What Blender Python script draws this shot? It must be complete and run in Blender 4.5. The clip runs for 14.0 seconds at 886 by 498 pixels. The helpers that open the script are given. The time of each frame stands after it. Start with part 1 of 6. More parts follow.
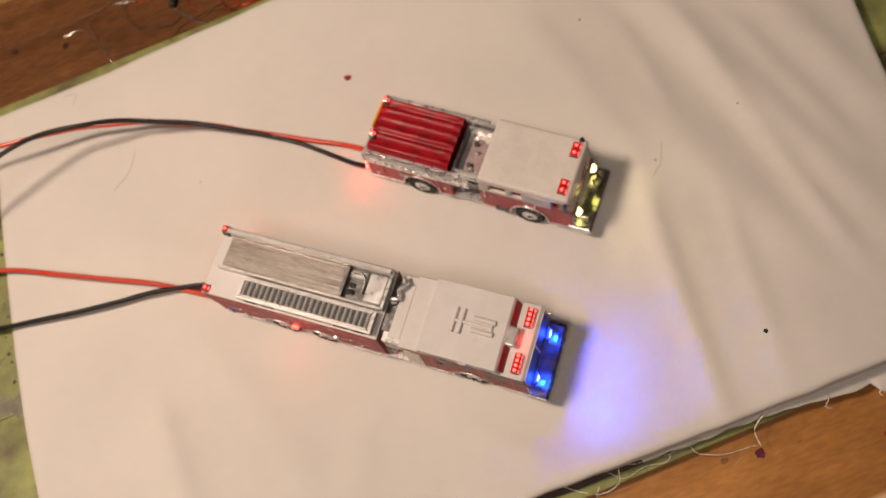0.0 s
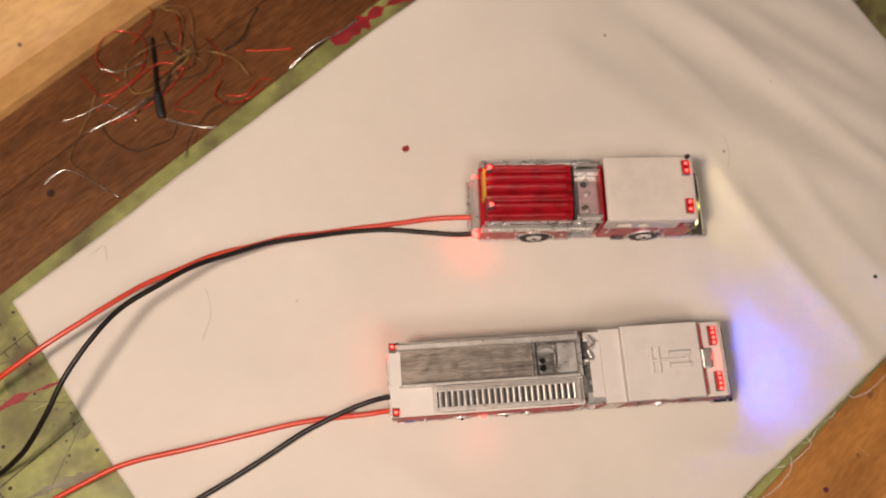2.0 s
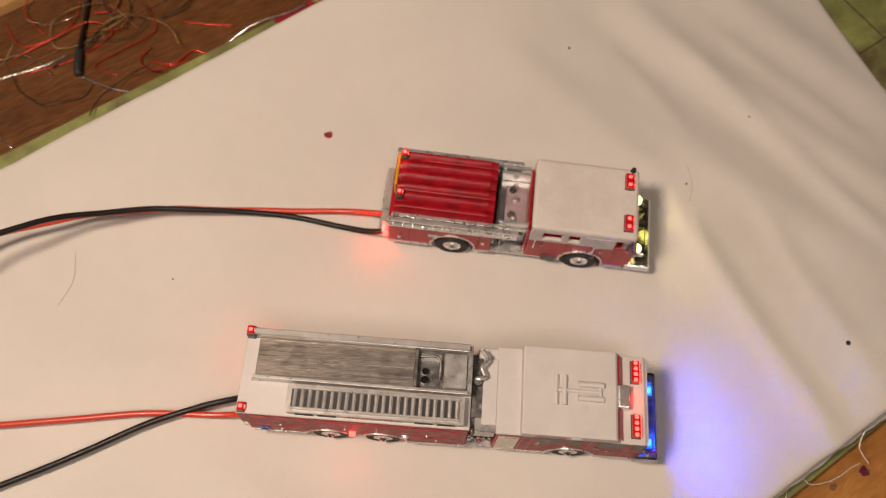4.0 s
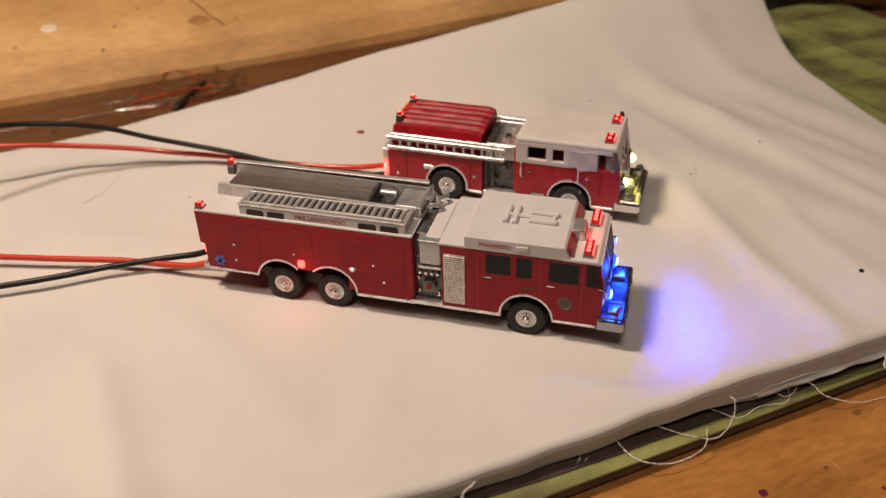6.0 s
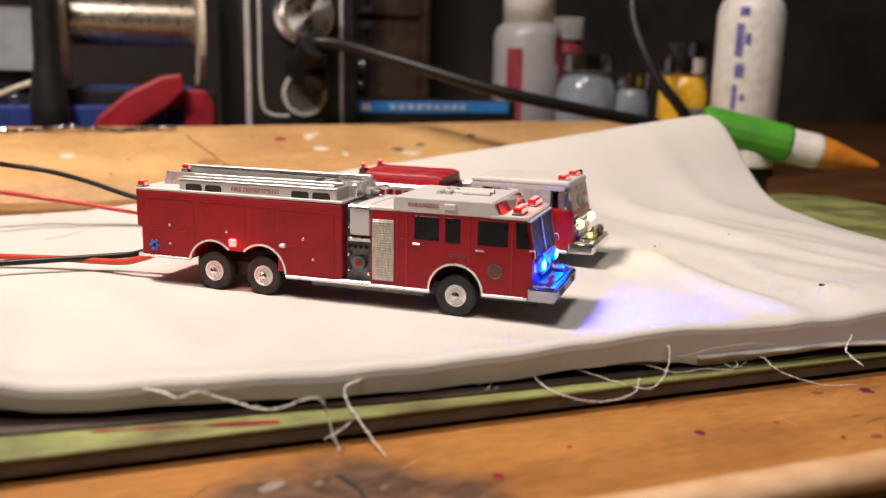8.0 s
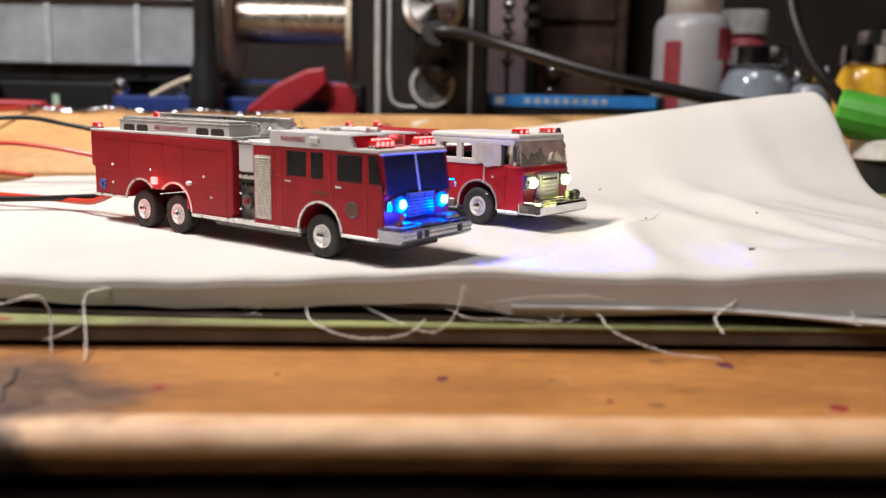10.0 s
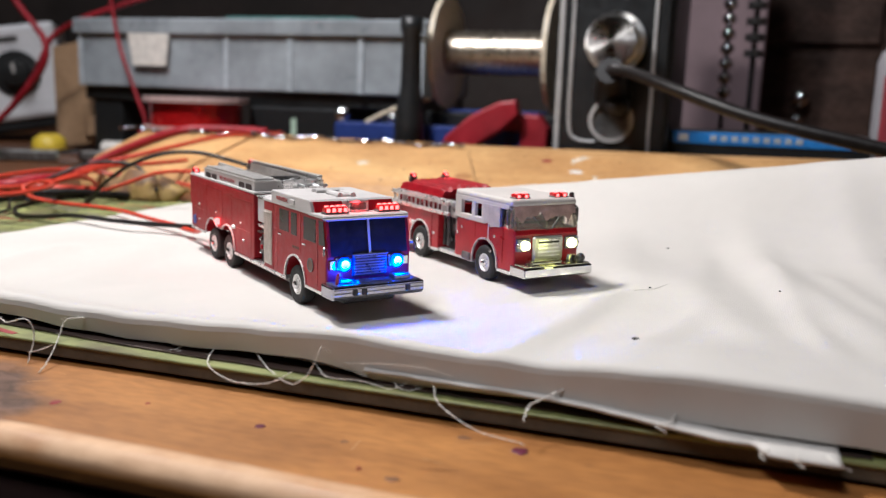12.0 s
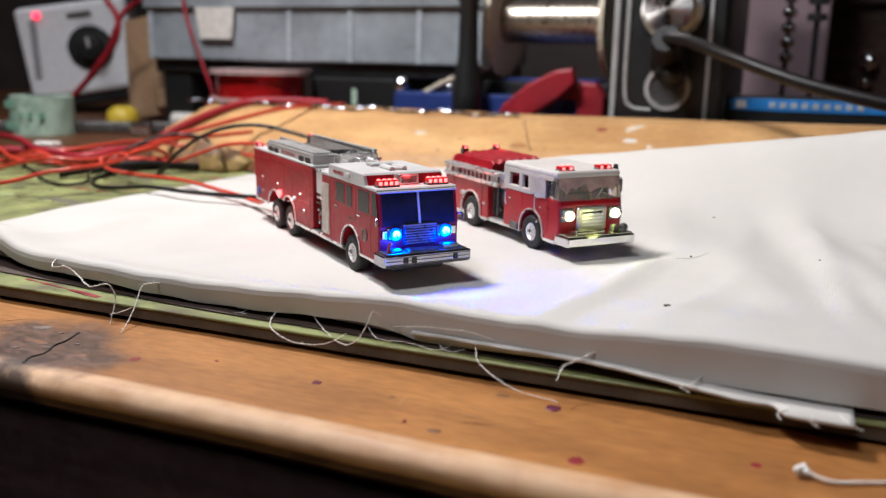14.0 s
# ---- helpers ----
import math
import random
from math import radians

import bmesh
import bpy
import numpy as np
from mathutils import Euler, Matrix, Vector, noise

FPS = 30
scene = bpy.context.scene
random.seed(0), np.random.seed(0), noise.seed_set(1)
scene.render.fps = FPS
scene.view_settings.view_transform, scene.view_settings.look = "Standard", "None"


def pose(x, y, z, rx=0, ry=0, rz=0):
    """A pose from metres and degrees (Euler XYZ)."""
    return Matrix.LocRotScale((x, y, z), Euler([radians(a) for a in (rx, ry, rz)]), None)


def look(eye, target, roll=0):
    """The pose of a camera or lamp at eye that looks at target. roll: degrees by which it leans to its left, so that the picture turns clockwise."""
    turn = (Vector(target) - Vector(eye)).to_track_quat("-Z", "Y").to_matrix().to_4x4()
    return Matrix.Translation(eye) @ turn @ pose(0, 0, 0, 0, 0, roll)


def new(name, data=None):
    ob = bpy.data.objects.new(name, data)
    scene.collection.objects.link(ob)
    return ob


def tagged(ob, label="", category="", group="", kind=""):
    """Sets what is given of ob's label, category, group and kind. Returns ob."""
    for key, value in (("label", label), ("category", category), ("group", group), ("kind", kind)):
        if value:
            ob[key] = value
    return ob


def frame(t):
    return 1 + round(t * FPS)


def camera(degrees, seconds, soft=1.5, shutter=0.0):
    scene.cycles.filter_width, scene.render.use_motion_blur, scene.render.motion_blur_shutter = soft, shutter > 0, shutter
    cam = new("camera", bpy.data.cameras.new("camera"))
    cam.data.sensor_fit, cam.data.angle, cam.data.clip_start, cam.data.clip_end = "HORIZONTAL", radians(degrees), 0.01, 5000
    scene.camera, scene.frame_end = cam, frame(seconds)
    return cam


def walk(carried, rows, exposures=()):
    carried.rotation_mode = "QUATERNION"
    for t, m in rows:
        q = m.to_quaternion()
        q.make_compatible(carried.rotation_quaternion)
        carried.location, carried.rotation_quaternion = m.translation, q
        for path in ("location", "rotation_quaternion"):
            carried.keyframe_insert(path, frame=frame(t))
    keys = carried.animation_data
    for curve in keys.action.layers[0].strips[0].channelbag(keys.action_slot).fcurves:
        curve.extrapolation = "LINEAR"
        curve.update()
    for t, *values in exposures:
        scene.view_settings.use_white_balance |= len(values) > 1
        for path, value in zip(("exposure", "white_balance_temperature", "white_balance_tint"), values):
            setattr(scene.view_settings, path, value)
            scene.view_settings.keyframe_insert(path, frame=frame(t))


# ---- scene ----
cam = camera(54.2, 14.0, soft=1.3)
cam.data.dof.use_dof = True
cam.data.dof.focus_distance = 0.154
cam.data.dof.aperture_fstop = 22.0
PATH = [
    (0, (0.0501, -0.0335, 0.1958), (0.0051, 0.0265, 0.0104), -21.01),
    (0.5, (0.0166, -0.0373, 0.2045), (-0.0134, 0.0225, 0.0160), -19.07),
    (1, (-0.0143, -0.0350, 0.2042), (-0.0229, 0.0254, 0.0137), -5.90),
    (1.5, (-0.0343, -0.0269, 0.2077), (-0.0304, 0.0292, 0.0157), 3.16),
    (2, (-0.0413, -0.0155, 0.2081), (-0.0271, 0.0377, 0.0159), 11.07),
    (2.5, (-0.0407, -0.0144, 0.2051), (-0.0168, 0.0366, 0.0132), 19.07),
    (2.7, (-0.0393, -0.0165, 0.2024), (-0.0146, 0.0354, 0.0108), 19.69),
    (4.8, (0.0177, -0.0588, 0.1511), (-0.0008, 0.0484, -0.0167), 0.75),
    (5, (0.0241, -0.0688, 0.1439), (0.0010, 0.0456, -0.0184), -0.16),
    (5.5, (0.0324, -0.0928, 0.1237), (-0.0017, 0.0436, -0.0186), -1.36),
    (6, (0.0392, -0.1185, 0.1022), (-0.0062, 0.0420, -0.0081), -1.52),
    (6.5, (0.0398, -0.1301, 0.0756), (-0.0119, 0.0444, -0.0073), -0.55),
    (7, (0.0419, -0.1302, 0.0596), (-0.0120, 0.0516, -0.0040), 0.39),
    (7.2, (0.0463, -0.1317, 0.0560), (-0.0079, 0.0522, -0.0009), 0.58),
    (9.3, (0.0906, -0.1184, 0.0331), (-0.0031, 0.0553, 0.0012), 1.34),
    (9.5, (0.0980, -0.1122, 0.0321), (-0.0022, 0.0576, -0.0013), 1.10),
    (10, (0.1137, -0.0948, 0.0304), (-0.0034, 0.0635, -0.0049), 1.05),
    (10.5, (0.1290, -0.0856, 0.0342), (-0.0037, 0.0598, -0.0010), 1.69),
    (11, (0.1445, -0.0719, 0.0350), (-0.0005, 0.0615, 0.0005), 1.92),
    (11.5, (0.1542, -0.0634, 0.0374), (-0.0011, 0.0579, 0.0034), 2.13),
    (12, (0.1610, -0.0611, 0.0429), (-0.0038, 0.0466, 0.0075), 1.93),
    (12.5, (0.1693, -0.0621, 0.0467), (-0.0004, 0.0362, 0.0077), 1.25),
    (13, (0.1701, -0.0626, 0.0463), (-0.0010, 0.0319, 0.0043), 1.04),
    (13.5, (0.1703, -0.0630, 0.0461), (-0.0009, 0.0310, 0.0031), 1.01),
    (14, (0.1697, -0.0630, 0.0454), (-0.0011, 0.0315, 0.0019), 1.12),
]
walk(cam, [(t, look(eye, target, roll)) for t, eye, target, roll in PATH],
     [(0.0, -0.17, 6600, 10), (1.0, -0.04, 6500, 10), (2.7, -0.08, 6500, 10), (5.0, -0.24, 6600, 10), (6.2, -0.05, 6500, 10), (7.2, 0.36, 6100, 8),
      (9.3, 0.86, 5450, 3), (11.0, 0.78, 5150, 2), (12.5, 0.71, 5000, 1), (14.0, 0.71, 5000, 1)])

# ---- light: one warm bench lamp overhead, a little light of the room, an added fill, and the diodes of the models ----
world = bpy.data.worlds.new("room_world")
scene.world = world
world.use_nodes = True
world.node_tree.nodes["Background"].inputs[0].default_value = (1.0, 0.85, 0.7, 1)
world.node_tree.nodes["Background"].inputs[1].default_value = 0.014


def lamp(name, kind, where, aim, power, colour, size=0.01, spot=60, blend=0.3):
    data = bpy.data.lights.new(name, kind)
    data.energy, data.color = power, colour
    if kind == "AREA":
        data.shape, data.size = "DISK", size
    else:
        data.shadow_soft_size = size
    if kind == "SPOT":
        data.spot_size, data.spot_blend = radians(spot), blend
    ob = new(name, data)
    ob.matrix_world = look([w * 0.001 for w in where], [a * 0.001 for a in aim])
    return ob


lamp("bench_lamp_light", "AREA", (-140, -46, 314), (0, 15, 5), 1.24, (1.0, 0.78, 0.62), 0.055)
# unseen fill added in front, to lift the cloth edge and front wood
lamp("front_fill_light", "AREA", (90, -520, 1180), (0, 0, 0), 5.6, (1.0, 0.82, 0.70), 0.35)

# ---- materials ----


def mat(name, base, rough=0.5, metal=0.0, vary=0.15, scale=250.0, bump=0.0, bscale=1500.0, dist=0.0002, coat=0.0, spec=None, emit=None, power=0.0, stain=None):
    m = bpy.data.materials.new(name)
    m.use_nodes = True
    nt = m.node_tree
    b = nt.nodes["Principled BSDF"]
    b.inputs["Metallic"].default_value = metal
    b.inputs["Roughness"].default_value = rough
    if spec is not None:
        b.inputs["Specular IOR Level"].default_value = spec
    if coat:
        b.inputs["Coat Weight"].default_value = coat
        b.inputs["Coat Roughness"].default_value = 0.08
    if emit:
        b.inputs["Emission Color"].default_value = (*emit, 1)
        b.inputs["Emission Strength"].default_value = power
    co = nt.nodes.new("ShaderNodeTexCoord")

    def tex(s, detail=4.0):
        n = nt.nodes.new("ShaderNodeTexNoise")
        n.inputs["Scale"].default_value, n.inputs["Detail"].default_value = s, detail
        nt.links.new(co.outputs["Object"], n.inputs["Vector"])
        return n

    def ramp(src, lo, hi, c0, c1):
        r = nt.nodes.new("ShaderNodeValToRGB")
        r.color_ramp.elements[0].position, r.color_ramp.elements[1].position = lo, hi
        r.color_ramp.elements[0].color, r.color_ramp.elements[1].color = (*c0, 1), (*c1, 1)
        nt.links.new(src, r.inputs[0])
        return r

    def mix(fac, a, c, kind="MIX"):
        x = nt.nodes.new("ShaderNodeMixRGB")
        x.blend_type = kind
        if isinstance(fac, float):
            x.inputs[0].default_value = fac
        else:
            nt.links.new(fac, x.inputs[0])
        for k, v in ((1, a), (2, c)):
            if isinstance(v, tuple):
                x.inputs[k].default_value = (*v, 1)
            else:
                nt.links.new(v, x.inputs[k])
        return x.outputs[0]

    lo, hi = tuple(c * (1 - vary) for c in base), tuple(min(1.0, c * (1 + vary)) for c in base)
    big = ramp(tex(scale).outputs["Fac"], 0.3, 0.7, lo, hi).outputs[0]
    fine = ramp(tex(scale * 7).outputs["Fac"], 0.3, 0.7, (1 - vary * 0.6,) * 3, (1.0,) * 3).outputs[0]
    out = mix(1.0, big, fine, "MULTIPLY")
    if stain:
        s_col, s_scale, s_lo, s_hi = stain
        out = mix(ramp(tex(s_scale, 6).outputs["Fac"], s_lo, s_hi, (0, 0, 0), (1, 1, 1)).outputs[0], out, s_col)
    nt.links.new(out, b.inputs["Base Color"])
    rr = ramp(tex(scale * 2).outputs["Fac"], 0.3, 0.7, (max(0.02, rough * 0.8),) * 3, (min(1, rough * 1.2),) * 3)
    nt.links.new(rr.outputs[0], b.inputs["Roughness"])
    if bump:
        bp = nt.nodes.new("ShaderNodeBump")
        bp.inputs["Strength"].default_value, bp.inputs["Distance"].default_value = bump, dist
        nt.links.new(tex(bscale, 5).outputs["Fac"], bp.inputs["Height"])
        nt.links.new(bp.outputs[0], b.inputs["Normal"])
    return m


def wood(name, light, dark, rough, along=12.0, across=160.0, spots=None, metal=0.0, coat=0.0, upright=False, fine=1.0, tight=1.0):
    m = mat(name, light, rough, metal, coat=coat)
    nt = m.node_tree
    b = nt.nodes["Principled BSDF"]
    co = nt.nodes.new("ShaderNodeTexCoord")
    mp = nt.nodes.new("ShaderNodeMapping")
    mp.inputs["Scale"].default_value = (across, across, along) if upright else (along, across, across)
    nt.links.new(co.outputs["Object"], mp.inputs[0])
    n1 = nt.nodes.new("ShaderNodeTexNoise")
    n1.inputs["Scale"].default_value, n1.inputs["Detail"].default_value, n1.inputs["Distortion"].default_value = 1.0, 8.0, 0.8
    nt.links.new(mp.outputs[0], n1.inputs["Vector"])
    n2 = nt.nodes.new("ShaderNodeTexNoise")
    n2.inputs["Scale"].default_value, n2.inputs["Detail"].default_value = 22.0, 4.0
    nt.links.new(co.outputs["Object"], n2.inputs["Vector"])
    r = nt.nodes.new("ShaderNodeValToRGB")
    r.color_ramp.elements[0].position, r.color_ramp.elements[1].position = 0.32, 0.68
    r.color_ramp.elements[0].color, r.color_ramp.elements[1].color = (*dark, 1), (*light, 1)
    nt.links.new(n1.outputs["Fac"], r.inputs[0])
    r2 = nt.nodes.new("ShaderNodeValToRGB")
    r2.color_ramp.elements[0].position, r2.color_ramp.elements[1].position = 0.3, 0.75
    r2.color_ramp.elements[0].color, r2.color_ramp.elements[1].color = (0.62, 0.56, 0.5, 1), (1.1, 1.1, 1.1, 1)
    nt.links.new(n2.outputs["Fac"], r2.inputs[0])
    mx = nt.nodes.new("ShaderNodeMixRGB")
    mx.blend_type = "MULTIPLY"
    mx.inputs[0].default_value = 1.0
    nt.links.new(r.outputs[0], mx.inputs[1])
    nt.links.new(r2.outputs[0], mx.inputs[2])
    mp2 = nt.nodes.new("ShaderNodeMapping")
    mp2.inputs["Scale"].default_value = tuple(q * tight for q in ((across * 5, across * 5, along * 7) if upright else (along * 7, across * 5, across * 5)))
    nt.links.new(co.outputs["Object"], mp2.inputs[0])
    n4 = nt.nodes.new("ShaderNodeTexNoise")
    n4.inputs["Scale"].default_value, n4.inputs["Detail"].default_value = 1.0, 5.0
    nt.links.new(mp2.outputs[0], n4.inputs["Vector"])
    r4 = nt.nodes.new("ShaderNodeValToRGB")
    r4.color_ramp.elements[0].position, r4.color_ramp.elements[1].position = 0.36, 0.62
    r4.color_ramp.elements[0].color, r4.color_ramp.elements[1].color = (0.62, 0.58, 0.55, 1), (1.06, 1.06, 1.06, 1)
    nt.links.new(n4.outputs["Fac"], r4.inputs[0])
    mx4 = nt.nodes.new("ShaderNodeMixRGB")
    mx4.blend_type = "MULTIPLY"
    mx4.inputs[0].default_value = fine
    nt.links.new(mx.outputs[0], mx4.inputs[1])
    nt.links.new(r4.outputs[0], mx4.inputs[2])
    out = mx4.outputs[0]
    if spots:
        vo = nt.nodes.new("ShaderNodeTexVoronoi")
        vo.inputs["Scale"].default_value = spots[1]
        nt.links.new(co.outputs["Object"], vo.inputs["Vector"])
        r3 = nt.nodes.new("ShaderNodeValToRGB")
        r3.color_ramp.elements[0].position, r3.color_ramp.elements[1].position = spots[2], spots[2] * 1.5
        r3.color_ramp.elements[0].color, r3.color_ramp.elements[1].color = (1, 1, 1, 1), (0, 0, 0, 1)
        nt.links.new(vo.outputs["Distance"], r3.inputs[0])
        m3 = nt.nodes.new("ShaderNodeMixRGB")
        m3.inputs[2].default_value = (*spots[0], 1)
        nt.links.new(r3.outputs[0], m3.inputs[0])
        nt.links.new(out, m3.inputs[1])
        out = m3.outputs[0]
    nt.links.new(out, b.inputs["Base Color"])
    bp = nt.nodes.new("ShaderNodeBump")
    bp.inputs["Strength"].default_value, bp.inputs["Distance"].default_value = 0.35, 0.0003
    nt.links.new(n1.outputs["Fac"], bp.inputs["Height"])
    bp2 = nt.nodes.new("ShaderNodeBump")
    bp2.inputs["Strength"].default_value, bp2.inputs["Distance"].default_value = 0.3, 0.0001
    nt.links.new(n4.outputs["Fac"], bp2.inputs["Height"])
    nt.links.new(bp.outputs[0], bp2.inputs["Normal"])
    nt.links.new(bp2.outputs[0], b.inputs["Normal"])
    return m


def weave(name, base):
    m = mat(name, base, 0.9, vary=0.04, scale=40)
    nt = m.node_tree
    b = nt.nodes["Principled BSDF"]
    co = nt.nodes.new("ShaderNodeTexCoord")
    outs = []
    for axis in ("X", "Y"):
        w = nt.nodes.new("ShaderNodeTexWave")
        w.bands_direction = axis
        w.inputs["Scale"].default_value, w.inputs["Distortion"].default_value = 880.0, 0.6
        nt.links.new(co.outputs["Object"], w.inputs["Vector"])
        outs.append(w)
    mx = nt.nodes.new("ShaderNodeMath")
    mx.operation = "MAXIMUM"
    nt.links.new(outs[0].outputs["Fac"], mx.inputs[0])
    nt.links.new(outs[1].outputs["Fac"], mx.inputs[1])
    n = nt.nodes.new("ShaderNodeTexNoise")
    n.inputs["Scale"].default_value, n.inputs["Detail"].default_value = 90.0, 4.0
    nt.links.new(co.outputs["Object"], n.inputs["Vector"])
    b1 = nt.nodes.new("ShaderNodeBump")
    b1.inputs["Strength"].default_value, b1.inputs["Distance"].default_value = 0.35, 0.0004
    nt.links.new(n.outputs["Fac"], b1.inputs["Height"])
    b2 = nt.nodes.new("ShaderNodeBump")
    b2.inputs["Strength"].default_value, b2.inputs["Distance"].default_value = 0.26, 0.00009
    nt.links.new(mx.outputs[0], b2.inputs["Height"])
    nt.links.new(b1.outputs[0], b2.inputs["Normal"])
    nt.links.new(b2.outputs[0], b.inputs["Normal"])
    b.inputs["Sheen Weight"].default_value = 0.2
    return m


def glassy(name, base, rough=0.05, trans=0.9):
    m = mat(name, base, rough, vary=0.05)
    m.node_tree.nodes["Principled BSDF"].inputs["Transmission Weight"].default_value = trans
    m.node_tree.nodes["Principled BSDF"].inputs["IOR"].default_value = 1.3
    return m


CLOTH = weave("white_cotton", (0.57, 0.54, 0.50))
THREAD = mat("white_thread", (0.82, 0.79, 0.73), 0.9, vary=0.15, scale=600)
SHEET = mat("plain_dark_brown", (0.062, 0.037, 0.028), 0.7, vary=0.35, scale=120, bump=0.2, bscale=500)
MAT_GREEN = mat("worn_green_mat", (0.235, 0.25, 0.082), 0.6, vary=0.4, scale=70, bump=0.2, stain=((0.10, 0.085, 0.038), 75, 0.50, 0.68))
MAT_EDGE = mat("mat_edge", (0.105, 0.085, 0.058), 0.8, vary=0.3, scale=200)
SCUFF = mat("pale_scuff", (0.30, 0.33, 0.15), 0.7, vary=0.2)
SMEAR = mat("grey_violet_smear", (0.165, 0.155, 0.105), 0.6, vary=0.4, scale=250)
GRIME = mat("brown_grime", (0.15, 0.16, 0.06), 0.6, vary=0.35, scale=300)
INK = mat("black_print", (0.012, 0.012, 0.01), 0.6)
TABLE = wood("dark_varnished_wood", (0.19, 0.08, 0.026), (0.11, 0.045, 0.015), 0.42, 11, 90, ((0.03, 0.012, 0.008), 60, 0.05), tight=3.0)
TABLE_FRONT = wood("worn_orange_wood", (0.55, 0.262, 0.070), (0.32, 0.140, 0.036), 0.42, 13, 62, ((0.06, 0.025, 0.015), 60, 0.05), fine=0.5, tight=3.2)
tree = TABLE_FRONT.node_tree
shader = tree.nodes["Principled BSDF"]
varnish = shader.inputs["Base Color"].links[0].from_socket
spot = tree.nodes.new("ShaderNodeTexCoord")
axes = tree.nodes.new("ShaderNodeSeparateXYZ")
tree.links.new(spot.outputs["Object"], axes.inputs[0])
# pale band on the rounded edge: rubbed wood, with the lamp's highlight painted in
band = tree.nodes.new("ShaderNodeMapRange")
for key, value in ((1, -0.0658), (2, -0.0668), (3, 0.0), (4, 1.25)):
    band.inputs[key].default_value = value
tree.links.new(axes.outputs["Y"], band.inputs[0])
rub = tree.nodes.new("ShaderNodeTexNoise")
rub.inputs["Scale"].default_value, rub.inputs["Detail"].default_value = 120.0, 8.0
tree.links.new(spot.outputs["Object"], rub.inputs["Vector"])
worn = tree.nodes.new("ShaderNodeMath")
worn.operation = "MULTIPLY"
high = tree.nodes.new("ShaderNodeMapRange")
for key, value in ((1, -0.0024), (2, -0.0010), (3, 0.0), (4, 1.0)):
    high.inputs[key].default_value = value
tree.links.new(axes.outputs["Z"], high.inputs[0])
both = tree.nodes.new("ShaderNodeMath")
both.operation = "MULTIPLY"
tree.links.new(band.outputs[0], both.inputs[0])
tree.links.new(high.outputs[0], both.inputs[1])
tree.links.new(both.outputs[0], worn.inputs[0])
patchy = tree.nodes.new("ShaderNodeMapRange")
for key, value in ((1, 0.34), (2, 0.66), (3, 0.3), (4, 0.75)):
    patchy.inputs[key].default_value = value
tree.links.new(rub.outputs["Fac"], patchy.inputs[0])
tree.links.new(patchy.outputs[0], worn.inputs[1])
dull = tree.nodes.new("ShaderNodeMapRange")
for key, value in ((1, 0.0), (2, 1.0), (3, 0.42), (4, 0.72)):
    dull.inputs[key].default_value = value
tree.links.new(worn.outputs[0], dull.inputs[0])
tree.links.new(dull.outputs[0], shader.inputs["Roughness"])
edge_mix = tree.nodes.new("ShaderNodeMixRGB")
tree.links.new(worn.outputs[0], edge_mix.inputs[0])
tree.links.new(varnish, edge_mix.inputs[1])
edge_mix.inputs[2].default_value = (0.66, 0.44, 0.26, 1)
away = tree.nodes.new("ShaderNodeVectorMath")
away.operation = "DISTANCE"
away.inputs[1].default_value = (-0.011, -0.073, -0.007)
tree.links.new(spot.outputs["Object"], away.inputs[0])
ragged = tree.nodes.new("ShaderNodeMath")
ragged.operation, ragged.inputs[1].default_value = "MULTIPLY_ADD", 0.012
tree.links.new(rub.outputs["Fac"], ragged.inputs[0])
tree.links.new(away.outputs["Value"], ragged.inputs[2])
scorch = tree.nodes.new("ShaderNodeMapRange")
for key, value in ((1, 0.0172), (2, 0.0150), (3, 0.0), (4, 0.92)):
    scorch.inputs[key].default_value = value
tree.links.new(ragged.outputs[0], scorch.inputs[0])
char_mix = tree.nodes.new("ShaderNodeMixRGB")
tree.links.new(scorch.outputs[0], char_mix.inputs[0])
tree.links.new(edge_mix.outputs[0], char_mix.inputs[1])
char_mix.inputs[2].default_value = (0.035, 0.018, 0.012, 1)
ellipse = tree.nodes.new("ShaderNodeMapping")
ellipse.vector_type = "TEXTURE"
ellipse.inputs["Location"].default_value = (-0.0125, -0.0595, 0.0)
ellipse.inputs["Rotation"].default_value = (0, 0, radians(-14))
ellipse.inputs["Scale"].default_value = (0.0155, 0.0098, 0.02)
tree.links.new(spot.outputs["Object"], ellipse.inputs[0])
reach = tree.nodes.new("ShaderNodeVectorMath")
reach.operation = "LENGTH"
tree.links.new(ellipse.outputs[0], reach.inputs[0])
uneven = tree.nodes.new("ShaderNodeMath")
uneven.operation, uneven.inputs[1].default_value = "MULTIPLY_ADD", 1.2
tree.links.new(rub.outputs["Fac"], uneven.inputs[0])
tree.links.new(reach.outputs["Value"], uneven.inputs[2])
knot_fac = tree.nodes.new("ShaderNodeMapRange")
for key, value in ((1, 1.80), (2, 1.30), (3, 0.0), (4, 0.88)):
    knot_fac.inputs[key].default_value = value
tree.links.new(uneven.outputs[0], knot_fac.inputs[0])
rings = tree.nodes.new("ShaderNodeTexNoise")
rings.inputs["Scale"].default_value, rings.inputs["Distortion"].default_value, rings.inputs["Detail"].default_value = 3.2, 1.6, 9.0
tree.links.new(ellipse.outputs[0], rings.inputs["Vector"])
ring_col = tree.nodes.new("ShaderNodeValToRGB")
ring_col.color_ramp.elements[0].position, ring_col.color_ramp.elements[1].position = 0.36, 0.66
ring_col.color_ramp.elements[0].color, ring_col.color_ramp.elements[1].color = (0.026, 0.016, 0.013, 1), (0.15, 0.092, 0.07, 1)
tree.links.new(rings.outputs["Fac"], ring_col.inputs[0])
knot_mix = tree.nodes.new("ShaderNodeMixRGB")
tree.links.new(knot_fac.outputs[0], knot_mix.inputs[0])
